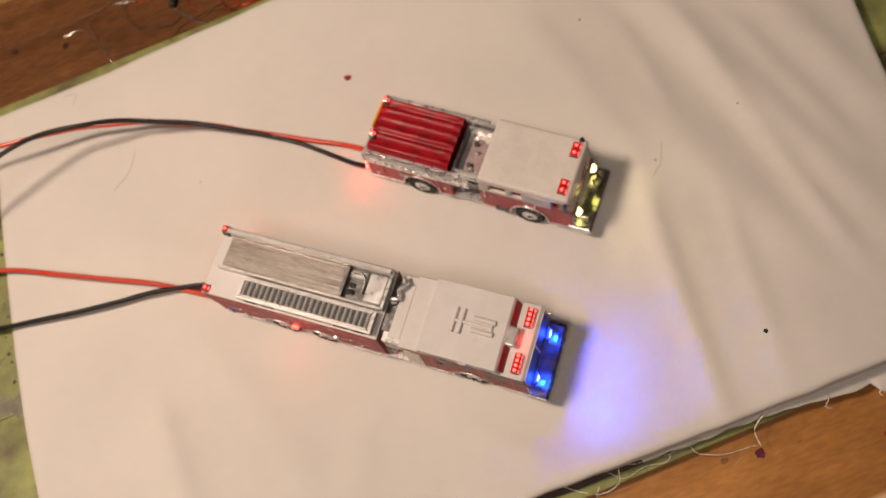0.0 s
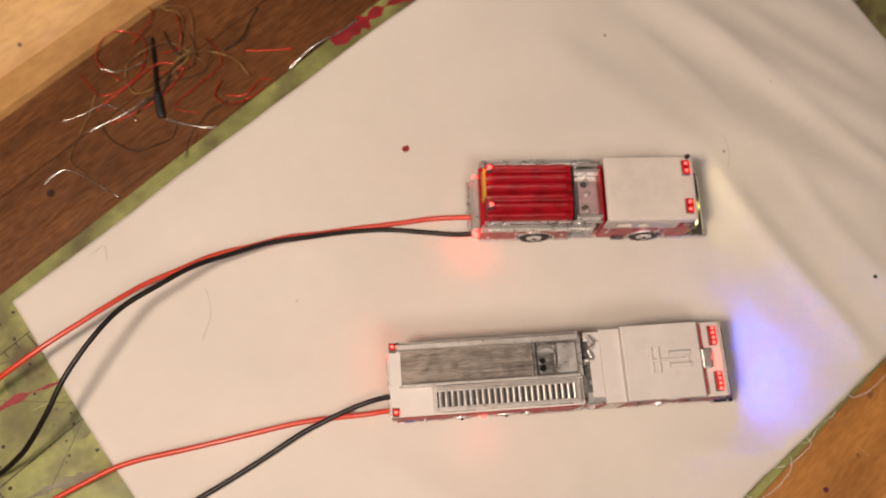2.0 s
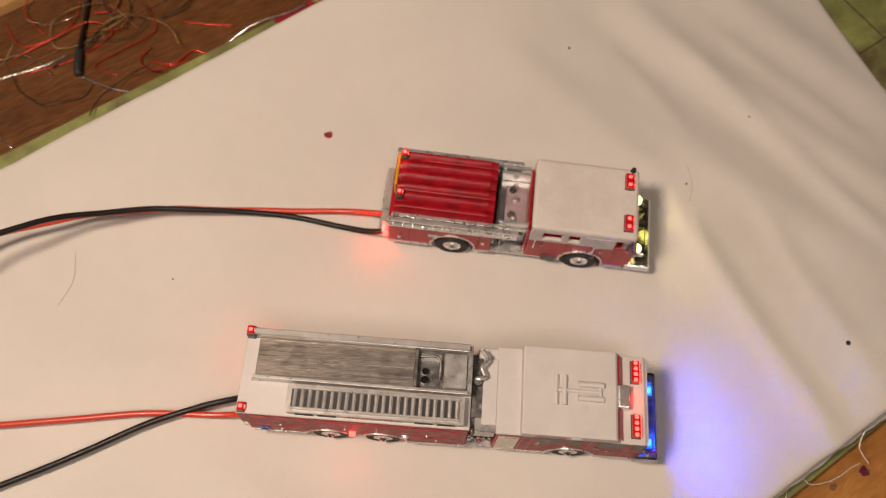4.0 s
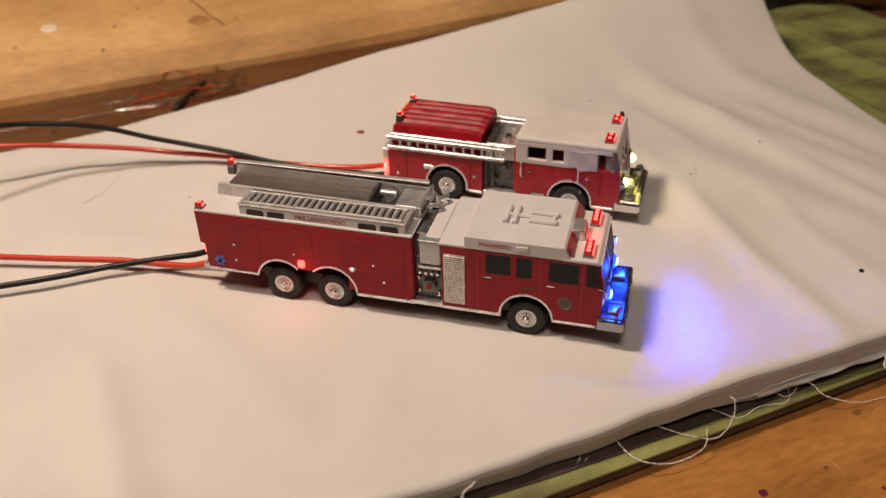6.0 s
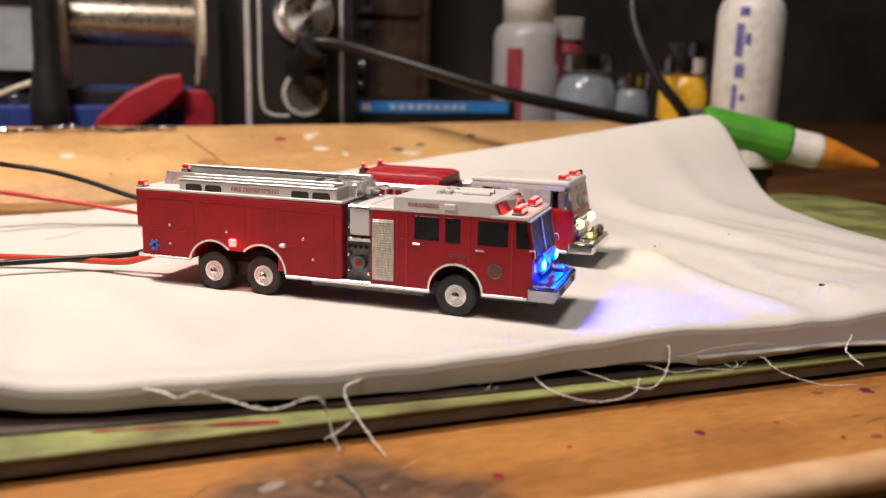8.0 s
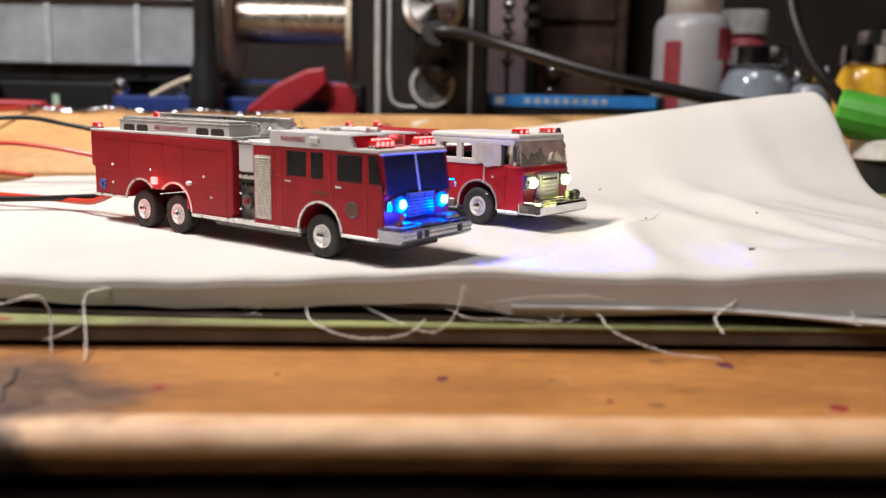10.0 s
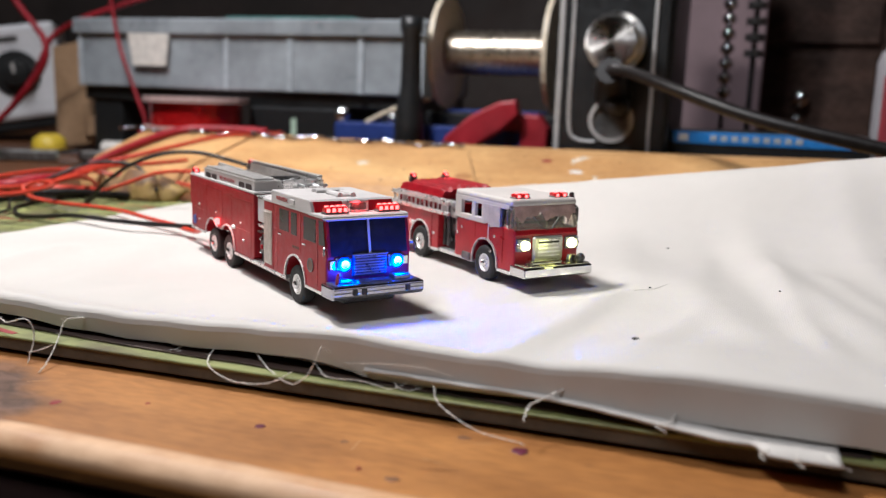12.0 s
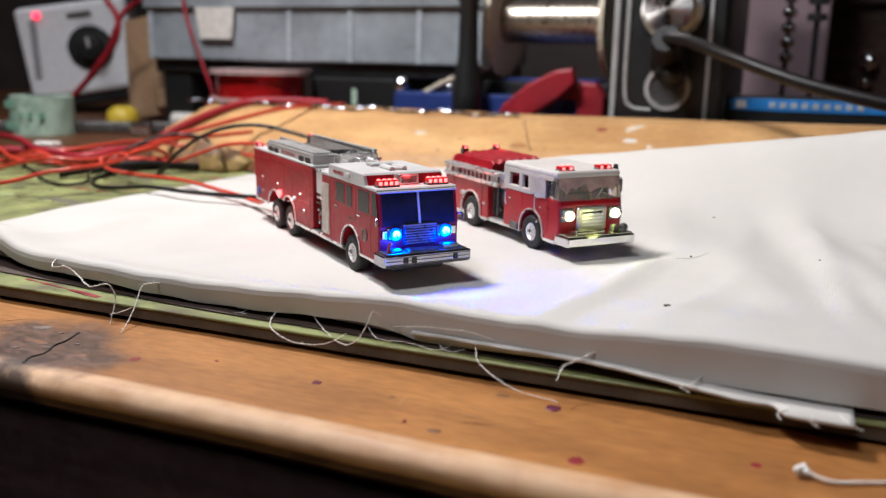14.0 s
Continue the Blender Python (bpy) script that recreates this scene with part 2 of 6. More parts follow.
tree.links.new(char_mix.outputs[0], knot_mix.inputs[1])
tree.links.new(ring_col.outputs[0], knot_mix.inputs[2])
tree.links.new(knot_mix.outputs[0], shader.inputs["Base Color"])
BURNT = wood("burnt_knot", (0.10, 0.055, 0.03), (0.02, 0.012, 0.008), 0.45, 60, 200)
BOARD = wood("raw_pine", (0.70, 0.45, 0.19), (0.58, 0.33, 0.12), 0.6, 14, 60, ((0.12, 0.05, 0.02), 95, 0.04), fine=0.35, tight=2.5)
RED = mat("fire_engine_red", (0.27, 0.007, 0.014), 0.42, vary=0.12, scale=300, bump=0.12, bscale=900, spec=0.3)
RED_B = mat("bright_red_paint", (0.35, 0.007, 0.016), 0.34, vary=0.15, scale=300, bump=0.15, bscale=900, coat=0.12)
RED_VINYL = mat("glossy_red_cover", (0.28, 0.004, 0.011), 0.42, vary=0.3, scale=350, bump=0.2, bscale=900, spec=0.3)
WHITE = mat("white_plastic", (0.54, 0.515, 0.50), 0.5, vary=0.05, scale=200, bump=0.1, bscale=1200, stain=((0.45, 0.40, 0.36), 260, 0.66, 0.8))
WHITE_B = mat("chalky_white_paint", (0.56, 0.52, 0.485), 0.6, vary=0.08, scale=200, bump=0.2, bscale=900, stain=((0.45, 0.40, 0.36), 150, 0.7, 0.86))
SILVER = mat("silver_paint", (0.80, 0.79, 0.78), 0.3, 0.8, vary=0.14, scale=300, bump=0.2, bscale=500, stain=((0.26, 0.25, 0.245), 260, 0.6, 0.85))
STREAKED = wood("brushed_silver", (0.52, 0.51, 0.50), (0.30, 0.295, 0.29), 0.36, 60, 1500, metal=0.75)
STREAKED.node_tree.nodes["Bump"].inputs["Strength"].default_value = 0.12
TRAY_PINK = mat("dull_pinkish_metal", (0.42, 0.31, 0.32), 0.35, 0.3, vary=0.2, scale=500)
THIN_WHITE = mat("thin_runny_white_paint", (0.50, 0.46, 0.44), 0.35, vary=0.2, scale=400, bump=0.5, bscale=500, coat=0.2)
THIN_PINK = mat("thin_pinkish_paint", (0.44, 0.30, 0.27), 0.4, vary=0.25, scale=400, bump=0.5, bscale=500, coat=0.15)
PURPLE = mat("spilt_purple_paint", (0.11, 0.012, 0.035), 0.45, vary=0.3)
PINE_KNOT = mat("brown_pine_knot", (0.38, 0.18, 0.06), 0.6, vary=0.3, scale=300)
PALE_SILVER = mat("pale_silver_paint", (0.56, 0.54, 0.52), 0.34, 0.55, vary=0.12, scale=400, bump=0.2, bscale=1300, stain=((0.30, 0.28, 0.27), 420, 0.64, 0.8))
SHUTTER = wood("pale_silver_shutter", (0.74, 0.72, 0.67), (0.62, 0.59, 0.54), 0.42, 120, 900, metal=0.15, upright=True)
RESIN_GLINT = mat("glossy_resin_glint", (0.30, 0.24, 0.20), 0.15, vary=0.2, coat=0.5)
SCRATCH = mat("pale_wood_scratch", (0.52, 0.29, 0.12), 0.5, vary=0.2)
DENT = mat("dark_wood_dent", (0.20, 0.09, 0.035), 0.5, vary=0.3)
APRON = wood("dark_apron_wood", (0.10, 0.055, 0.050), (0.055, 0.031, 0.030), 0.6, 9, 60)
CABINET = wood("dark_cabinet_wood", (0.12, 0.075, 0.06), (0.05, 0.032, 0.026), 0.45, 30, 90)
MAUVE = mat("dusty_mauve_card", (0.25, 0.18, 0.195), 0.6, vary=0.12, scale=40)
GUN = mat("dark_dry_brushed_metal", (0.16, 0.155, 0.15), 0.42, 0.7, vary=0.4, scale=600, bump=0.4, bscale=1500, stain=((0.34, 0.34, 0.34), 420, 0.6, 0.74))
GRILLE = mat("dull_grille_chrome", (0.22, 0.23, 0.26), 0.3, 0.8, vary=0.1, scale=400)
CHROME = mat("chrome", (0.75, 0.75, 0.76), 0.14, 1.0, vary=0.08, scale=400, bump=0.12, bscale=1400)
KNOB = mat("turned_metal", (0.80, 0.79, 0.77), 0.3, 1.0, vary=0.05, scale=100)
KNOB.node_tree.nodes["Principled BSDF"].inputs["Anisotropic"].default_value = 0.9
tangent = KNOB.node_tree.nodes.new("ShaderNodeTangent")
tangent.direction_type, tangent.axis = "RADIAL", "Z"
KNOB.node_tree.links.new(tangent.outputs[0], KNOB.node_tree.nodes["Principled BSDF"].inputs["Tangent"])
GLUE = mat("dried_glue", (0.72, 0.62, 0.48), 0.25, vary=0.15, scale=150, bump=0.4, bscale=300)
CHROME_DULL = mat("dull_bumper_chrome", (0.40, 0.40, 0.45), 0.2, 1.0, vary=0.15, scale=400, bump=0.2, bscale=1000)
DARK = mat("dark_plastic", (0.02, 0.02, 0.022), 0.5)
SLOT = mat("dark_slot", (0.025, 0.012, 0.012), 0.7)
RUBBER = mat("black_rubber", (0.022, 0.021, 0.020), 0.75, vary=0.3, scale=500, bump=0.3)
RIM = mat("white_metal_rim", (0.76, 0.74, 0.71), 0.35, 0.2, vary=0.12, scale=700, stain=((0.35, 0.32, 0.3), 500, 0.64, 0.78))
GLASS_DARK = mat("black_window", (0.008, 0.008, 0.010), 0.3, vary=0.3, scale=300, spec=0.25)
GLASS_BLUE = mat("black_windscreen", (0.012, 0.012, 0.016), 0.5, vary=0.3, scale=300, spec=0.25)
GLASS_CLEAR = glassy("clear_cab_plastic", (0.86, 0.78, 0.70), 0.14, 0.85)
YELLOW = mat("yellow_trim", (0.62, 0.30, 0.02), 0.5)
BLUE = mat("blue_star", (0.08, 0.16, 0.5), 0.5)
BADGE = mat("dull_gold_badge", (0.12, 0.05, 0.03), 0.5)
# chrome with the warm headlights' yellow light put into its colour
YELLOW_LIT_CHROME = mat("yellow_lit_deck_chrome", (0.66, 0.64, 0.50), 0.22, 0.95, vary=0.3, scale=500, bump=0.5, bscale=900)
LENS_RED = mat("red_lens", (0.34, 0.01, 0.012), 0.2, coat=0.5, emit=(1.0, 0.02, 0.02), power=0.14)
LED_RED = mat("lit_red_diode", (0.9, 0.1, 0.08), 0.3, emit=(1.0, 0.075, 0.06), power=4.2)
PILOT = mat("lit_pilot_lens", (0.9, 0.05, 0.1), 0.3, emit=(1.0, 0.02, 0.06), power=1.6)
LED_BLUE = mat("lit_blue_diode", (0.2, 0.4, 1.0), 0.3, emit=(0.002, 0.022, 1.0), power=4.0)
LED_CORE = mat("white_hot_blue_core", (0.6, 0.8, 1.0), 0.3, emit=(0.25, 0.62, 1.0), power=5.0)
LED_WARM = mat("lit_warm_diode", (1.0, 0.95, 0.7), 0.3, emit=(1.0, 0.82, 0.30), power=4.0)
WIRE_RED = mat("red_insulation", (0.52, 0.045, 0.02), 0.35, vary=0.08, coat=0.2)
WIRE_BLACK = mat("black_insulation", (0.010, 0.008, 0.0075), 0.42, spec=0.3)
COPPER_RED = mat("red_enamel_wire", (0.45, 0.03, 0.015), 0.3, 0.4)
BARE = mat("tinned_wire", (0.6, 0.58, 0.54), 0.25, 0.9)
BROWN = mat("brown_lump", (0.16, 0.085, 0.035), 0.7, vary=0.5, scale=250, bump=0.6, bscale=500, stain=((0.32, 0.22, 0.07), 130, 0.48, 0.6))
PAINT_RED = mat("spilt_red_paint", (0.24, 0.015, 0.02), 0.5, vary=0.3)
GREY_RING = mat("grey_stain_ring", (0.135, 0.125, 0.065), 0.55, vary=0.6, scale=350)
CREAM = mat("cream_plastic", (0.62, 0.55, 0.42), 0.5)
SOLDER = mat("wound_wire", (0.40, 0.35, 0.28), 0.3, 0.9, vary=0.2, scale=200, bump=0.6, bscale=900)
RED_COIL = mat("wound_red_wire", (0.66, 0.012, 0.014), 0.2, 0.6, bump=0.15, bscale=900, coat=0.5)
PINKISH = mat("clear_pink_flange", (0.5, 0.36, 0.34), 0.4)
BOX_CLEAR = mat("milky_clear_plastic", (0.31, 0.34, 0.37), 0.3, vary=0.3, scale=22, coat=0.2)
BOX_RIB = mat("pale_plastic_rib", (0.40, 0.44, 0.48), 0.35)
DEVICE = mat("light_grey_plastic", (0.76, 0.76, 0.78), 0.5, vary=0.08)
CARD = mat("brown_card", (0.34, 0.22, 0.12), 0.8)
FOAM = mat("pale_green_tape", (0.42, 0.55, 0.44), 0.7, vary=0.25, scale=120)
TEAL = mat("dull_teal_plastic", (0.07, 0.17, 0.16), 0.5, vary=0.15, scale=40)
GREEN_PALE = mat("green_print", (0.22, 0.42, 0.30), 0.7)
LEMON = mat("yellow_plastic", (0.65, 0.48, 0.03), 0.45)
TOOL_RED = mat("red_tool_grip", (0.27, 0.006, 0.016), 0.5, vary=0.3, scale=60)
BLUE_TAPE = mat("blue_label", (0.045, 0.22, 0.62), 0.45)
BLUE_DARK = mat("dark_blue_tray", (0.022, 0.042, 0.19), 0.4)
PANEL = mat("black_panel", (0.012, 0.013, 0.014), 0.4)
PANEL_LINE = mat("grey_panel_line", (0.36, 0.36, 0.36), 0.45)
BOTTLE_GREY = mat("smoky_bottle", (0.33, 0.32, 0.34), 0.35, vary=0.1, scale=50)
BOTTLE_WHITE = mat("white_bottle_plastic", (0.72, 0.69, 0.64), 0.4)
LABEL_RED = mat("red_label", (0.45, 0.07, 0.09), 0.5)
LABEL_VIOLET = mat("violet_label", (0.30, 0.28, 0.62), 0.5)
JAR_GLASS = mat("jar_glass", (0.22, 0.25, 0.30), 0.15, vary=0.3, scale=60, coat=0.4)
YELLOW_PAINT = mat("yellow_paint_jar", (0.72, 0.42, 0.02), 0.25, coat=0.5)
GREEN_TUBE = mat("green_tube", (0.09, 0.34, 0.025), 0.45, vary=0.2, scale=80)
ORANGE = mat("orange_tip", (0.62, 0.22, 0.02), 0.45)
DARK_WALL = mat("dark_shelf_wall", (0.035, 0.026, 0.022), 0.8, vary=0.4, scale=12)
ROOM_WALL = mat("dim_room_wall", (0.18, 0.15, 0.12), 0.9)
FLOOR = mat("dark_floor", (0.05, 0.04, 0.035), 0.8)

# ---- mesh helpers, all sizes in millimetres ----
TURN = pose(0, 0, 0, 0, 0, 38.6)


def part(name, bm, material, parent=None, label="", smooth=False):
    me = bpy.data.meshes.new(name)
    bmesh.ops.recalc_face_normals(bm, faces=bm.faces)
    for v in bm.verts:
        v.co *= 0.001
    if smooth:
        for f in bm.faces:
            f.smooth = True
    bm.to_mesh(me)
    bm.free()
    me.materials.append(material)
    ob = new(name, me)
    if parent:
        ob.parent = parent
    if label:
        tagged(ob, label)
    return ob


def base(name, m, label, category, group="", kind=""):
    ob = new(name)
    ob.empty_display_size = 0.005
    ob.matrix_world = m
    return tagged(ob, label, category, group, kind)


def at(x, y, z, rz=0.0):
    return pose(x * 0.001, y * 0.001, z * 0.001, 0, 0, rz)


def bench(u, v, z, rz=0.0):
    """A pose on the bench, along (u) and across (v) its front edge."""
    return TURN @ at(u, v, z, rz)


def box(bm, x0, x1, y0, y1, z0, z1, bevel=0.0, seg=1):
    r = bmesh.ops.create_cube(bm, size=1.0, matrix=Matrix.LocRotScale(((x0 + x1) / 2, (y0 + y1) / 2, (z0 + z1) / 2), None, (abs(x1 - x0), abs(y1 - y0), abs(z1 - z0))))
    if bevel:
        edges = {e for v in r["verts"] for e in v.link_edges}
        bmesh.ops.bevel(bm, geom=list(edges), offset=bevel, segments=seg, affect="EDGES", profile=0.5)
    return bm


def B(x0, x1, y0, y1, z0, z1, bevel=0.0, seg=1):
    return box(bmesh.new(), x0, x1, y0, y1, z0, z1, bevel, seg)


def cyl(bm, a, b, r0, r1=None, seg=16):
    a, b = Vector(a), Vector(b)
    d = b - a
    m = Matrix.Translation((a + b) / 2) @ d.to_track_quat("Z", "Y").to_matrix().to_4x4()
    bmesh.ops.create_cone(bm, cap_ends=True, segments=seg, radius1=r0, radius2=r0 if r1 is None else r1, depth=d.length, matrix=m)
    return bm


def C(a, b, r0, r1=None, seg=16):
    return cyl(bmesh.new(), a, b, r0, r1, seg)


def ball(bm, c, r, squash=1.0):
    bmesh.ops.create_uvsphere(bm, u_segments=12, v_segments=8, radius=r, matrix=Matrix.Translation(c) @ Matrix.Diagonal((1, 1, squash, 1)))
    return bm


def prism(bm, outline, y0, y1, bevel=0.0):
    """An outline in x and z, drawn out along y."""
    low = [bm.verts.new((x, y0, z)) for x, z in outline]
    f = bm.faces.new(low)
    ext = bmesh.ops.extrude_face_region(bm, geom=[f])
    for v in (g for g in ext["geom"] if isinstance(g, bmesh.types.BMVert)):
        v.co.y = y1
    if bevel:
        caps = [e for e in bm.edges if abs(e.verts[0].co.y - e.verts[1].co.y) < 1e-6]
        bmesh.ops.bevel(bm, geom=caps, offset=bevel, segments=2, affect="EDGES", profile=0.5)
    return bm


def lathe(bm, profile, seg=24, centre=(0, 0)):
    """Rings of (radius, height) round the z axis."""
    rings = []
    for r, z in profile:
        rings.append([bm.verts.new((centre[0] + r * math.cos(2 * math.pi * k / seg), centre[1] + r * math.sin(2 * math.pi * k / seg), z)) for k in range(seg)])
    for a, b in zip(rings, rings[1:]):
        for k in range(seg):
            bm.faces.new((a[k], a[(k + 1) % seg], b[(k + 1) % seg], b[k]))
    bm.faces.new(rings[0])
    bm.faces.new(rings[-1])
    return bm


def spline(points, per=8):
    p = [Vector(q) for q in points]
    p = [2 * p[0] - p[1]] + p + [2 * p[-1] - p[-2]]
    out = []
    for a, b, c, d in zip(p, p[1:], p[2:], p[3:]):
        for k in range(per):
            t = k / per
            out.append(0.5 * (2 * b + (c - a) * t + (2 * a - 5 * b + 4 * c - d) * t * t + (3 * b - a - 3 * c + d) * t ** 3))
    return out + [p[-2]]


def tube(bm, points, r, seg=8, per=8, taper=1.0):
    path = spline(points, per)
    up, rings = Vector((0.13, 0.21, 0.97)), []
    for k, q in enumerate(path):
        d = (path[min(k + 1, len(path) - 1)] - path[max(k - 1, 0)]).normalized()
        s = d.cross(up).normalized()
        up = s.cross(d).normalized()
        w = r * (1 + (taper - 1) * k / len(path))
        rings.append([bm.verts.new(q + w * (math.cos(2 * math.pi * j / seg) * s + math.sin(2 * math.pi * j / seg) * up)) for j in range(seg)])
    for a, b in zip(rings, rings[1:]):
        for j in range(seg):
            bm.faces.new((a[j], a[(j + 1) % seg], b[(j + 1) % seg], b[j]))
    bm.faces.new(rings[0])
    bm.faces.new(rings[-1])
    return bm


def arc(cx, cz, r, a0, a1, n=10):
    return [(cx + r * math.cos(radians(a0 + (a1 - a0) * k / n)), cz + r * math.sin(radians(a0 + (a1 - a0) * k / n))) for k in range(n + 1)]


def arch_trim(cx, cz, r, a0, a1, y, w=0.34, t=0.35):
    bm = bmesh.new()
    outer, inner = arc(cx, cz, r + w, a0, a1, 14), arc(cx, cz, r, a0, a1, 14)
    return prism(bm, outer + inner[::-1], y, y + t)


def lettering(text, size, parent, m, material, name="lettering"):
    cu = bpy.data.curves.new(name, "FONT")
    cu.body, cu.size, cu.extrude, cu.align_x, cu.align_y = text, size * 0.001, 0.00002, "CENTER", "CENTER"
    cu.materials.append(material)
    ob = new(name, cu)
    ob.parent = parent
    ob.matrix_local = m
    return ob

# ---- the room and the bench ----
ROOM = [("floor", (-2500, 2500, -3200, 900, -790, -760), FLOOR), ("ceiling", (-2500, 2500, -3200, 900, 1650, 1680), ROOM_WALL),
        ("wall_north", (-2500, 2500, 560, 600, -760, 1650), DARK_WALL), ("wall_south", (-2500, 2500, -3200, -3160, -760, 1650), ROOM_WALL),
        ("wall_west", (-2500, -2460, -3160, 560, -760, 1650), ROOM_WALL), ("wall_east", (2460, 2500, -3160, 560, -760, 1650), ROOM_WALL)]
for name, dims, material in ROOM:
    ob = part(name, B(*dims), material)
    ob.matrix_world = TURN
    tagged(ob, "plain dim " + name.split("_")[0] + " of the workshop", name.split("_")[0], kind="structure")

table = base("workbench", bench(0, 0, 0), "old dark varnished wooden workbench with a worn rounded edge", "workbench")
bm = bmesh.new()
edge = [(-70.5 + 2.7 - 2.7 * math.cos(radians(a)), -2.7 + 2.7 * math.sin(radians(a))) for a in range(0, 91, 6)]
outline = [(-62.0, -5.4), (-68.6, -5.3), (-69.6, -4.9), (-70.3, -4.0)] + edge + [(39.8, 0), (39.8, -5.4)]
ends = []
for u in [-900, -500, -250] + [-140 + 2.5 * k for k in range(125)] + [250, 500, 900]:
    wob = lambda a: 0.25 * noise.noise((u * 0.02, a, 3.0)) + 0.08 * noise.noise((u * 0.2, a * 2.3, 1.0))
    ends.append([bm.verts.new((u, y + (wob(z * 0.3) if y < -62 else 0), z + (wob(2.0 + y * 0.2) if y < -66 else 0))) for y, z in outline])
for a, b in zip(ends, ends[1:]):
    for k in range(len(outline)):
        bm.faces.new((a[k], a[(k + 1) % len(outline)], b[(k + 1) % len(outline)], b[k]))
bm.faces.new(ends[0])
bm.faces.new(ends[-1])
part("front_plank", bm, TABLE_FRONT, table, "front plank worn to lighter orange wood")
for v0, v1 in ((40.0, 132.0), (132.25, 250.0), (250.25, 400.0), (400.25, 555.0)):
    part("plank", B(-900, 900, v0, v1, -26, 0, 0.2), TABLE, table)
part("apron", B(-880, 880, -69.3, 39, -140, -5.45, 0.3), APRON, table)
for u in (-820, 820):
    for v in (0, 480):
        part("leg", B(u - 35, u + 35, v - 35, v + 35, -760, -26.5, 2), TABLE, table)


def blob(outline_r, n=28, seed=0.0, thick=0.25, stretch=1.0):
    bm = bmesh.new()
    ring = []
    for k in range(n):
        a = 2 * math.pi * k / n
        r = outline_r * (1 + 0.35 * noise.noise((math.cos(a) * 1.3 + seed, math.sin(a) * 1.3, seed)))
        ring.append((r * math.cos(a) * stretch, r * math.sin(a)))
    top = [bm.verts.new((x * 0.86, y * 0.86, thick)) for x, y in ring]
    low = [bm.verts.new((x, y, 0)) for x, y in ring]
    bm.faces.new(top)
    bm.faces.new(low[::-1])
    for k in range(n):
        bm.faces.new((low[k], low[(k + 1) % n], top[(k + 1) % n], top[k]))
    return bm


part("crack", tube(bmesh.new(), [(-9.6, -67.2, 0.0), (-10.6, -65.0, 0.05), (-10.2, -62.6, 0.04), (-11.6, -59.4, 0.05), (-11.8, -56.8, 0.04), (-13.2, -52.8, 0.0)], 0.2, 5, 6), INK, table, "dark split across the charred knot")
# pale glossy blobs that paint glints onto the resinous knot
for u, v, r in ((-20.5, -53.4, 0.9), (-15.6, -54.4, 0.35), (-12, -60.5, 0.5), (-9, -57.4, 0.3), (-16.5, -62.5, 0.45)):
    ob = part("resin_glint_speck", blob(r, 16, seed=u, thick=0.16, stretch=1.8), RESIN_GLINT, table)
    ob.matrix_local = at(u, v, 0.0, 25)
for k, (u, v, r) in enumerate([(3.9, -58.8, 0.8), (33.2, -55.3, 0.75), (66.1, -49.8, 1.1), (72.7, -63.7, 1.0), (15.2, -54.2, 0.4), (92, -56, 0.7), (-40, -60, 0.8), (50, -62, 0.35)]):
    ob = part("paint_drop", blob(r, 14, seed=k * 1.7, thick=0.12), PURPLE if k in (1, 2) else PAINT_RED, table)
    ob.matrix_local = at(u, v, 0.0)

rng = random.Random(21)
for k in range(30):
    u, v = rng.uniform(-30, 125), rng.uniform(-64, -47.5)
    n, w = rng.uniform(1.0, 5.0), rng.uniform(0.04, 0.1)
    ob = part("scratch", prism(bmesh.new(), [(-n / 2, 0.0), (0, 0.02), (n / 2, 0.0), (0, -0.02)], -w, w), rng.choice((SCRATCH, SCRATCH, DENT)), table)
    ob.matrix_local = at(u, v, 0.015, rng.gauss(0, 28))
for k in range(22):
    ob = part("dent", blob(rng.uniform(0.2, 0.7), 14, seed=k * 1.9, thick=0.03, stretch=rng.uniform(1.0, 2.4)), rng.choice((DENT, SCRATCH)), table)
    ob.matrix_local = at(rng.uniform(-30, 125), rng.uniform(-64, -47), 0.0, rng.uniform(-20, 20))

# ---- cutting mat ----
mat_ob = base("cutting_mat", bench(0, 0, 0), "stained green cutting mat with black grid lines on the bench", "cutting mat")
part("mat_sheet", B(-190, 205, -44.6, 110.5, 2.55, 3.0, 0.12), MAT_GREEN, mat_ob)
part("mat_underside", B(-189.7, 204.7, -44.4, 110.3, 0.85, 2.53), MAT_EDGE, mat_ob)
# inset dark slab drawing the black shadow gap below the mat
part("mat_gap_shade", B(-187, 202, -42.6, 108.5, 0.02, 0.83), DARK, mat_ob)
for v in (-27.3, -1.9, 23.5, 48.9, 74.3):
    part("grid_line", B(-184, 199, v - 0.14, v + 0.14, 3.0, 3.03), INK, mat_ob)
for k in range(-7, 8):
    part("grid_line", B(-4.9 + 25.4 * k - 0.14, -4.9 + 25.4 * k + 0.14, -38, 98.5, 3.03, 3.05), INK, mat_ob)
part("ruler_line", B(-184, 199, 98.6, 98.85, 3.0, 3.05), INK, mat_ob)
bm = bmesh.new()
for k in range(-57, 64):
    u = -4.9 + 3.175 * k
    box(bm, u - 0.1, u + 0.1, 96.9 - (0.8 if k % 4 == 0 else 0), 98.6, 3.0, 3.04)
tagged(part("ruler_ticks", bm, INK, mat_ob), kind="stuff")
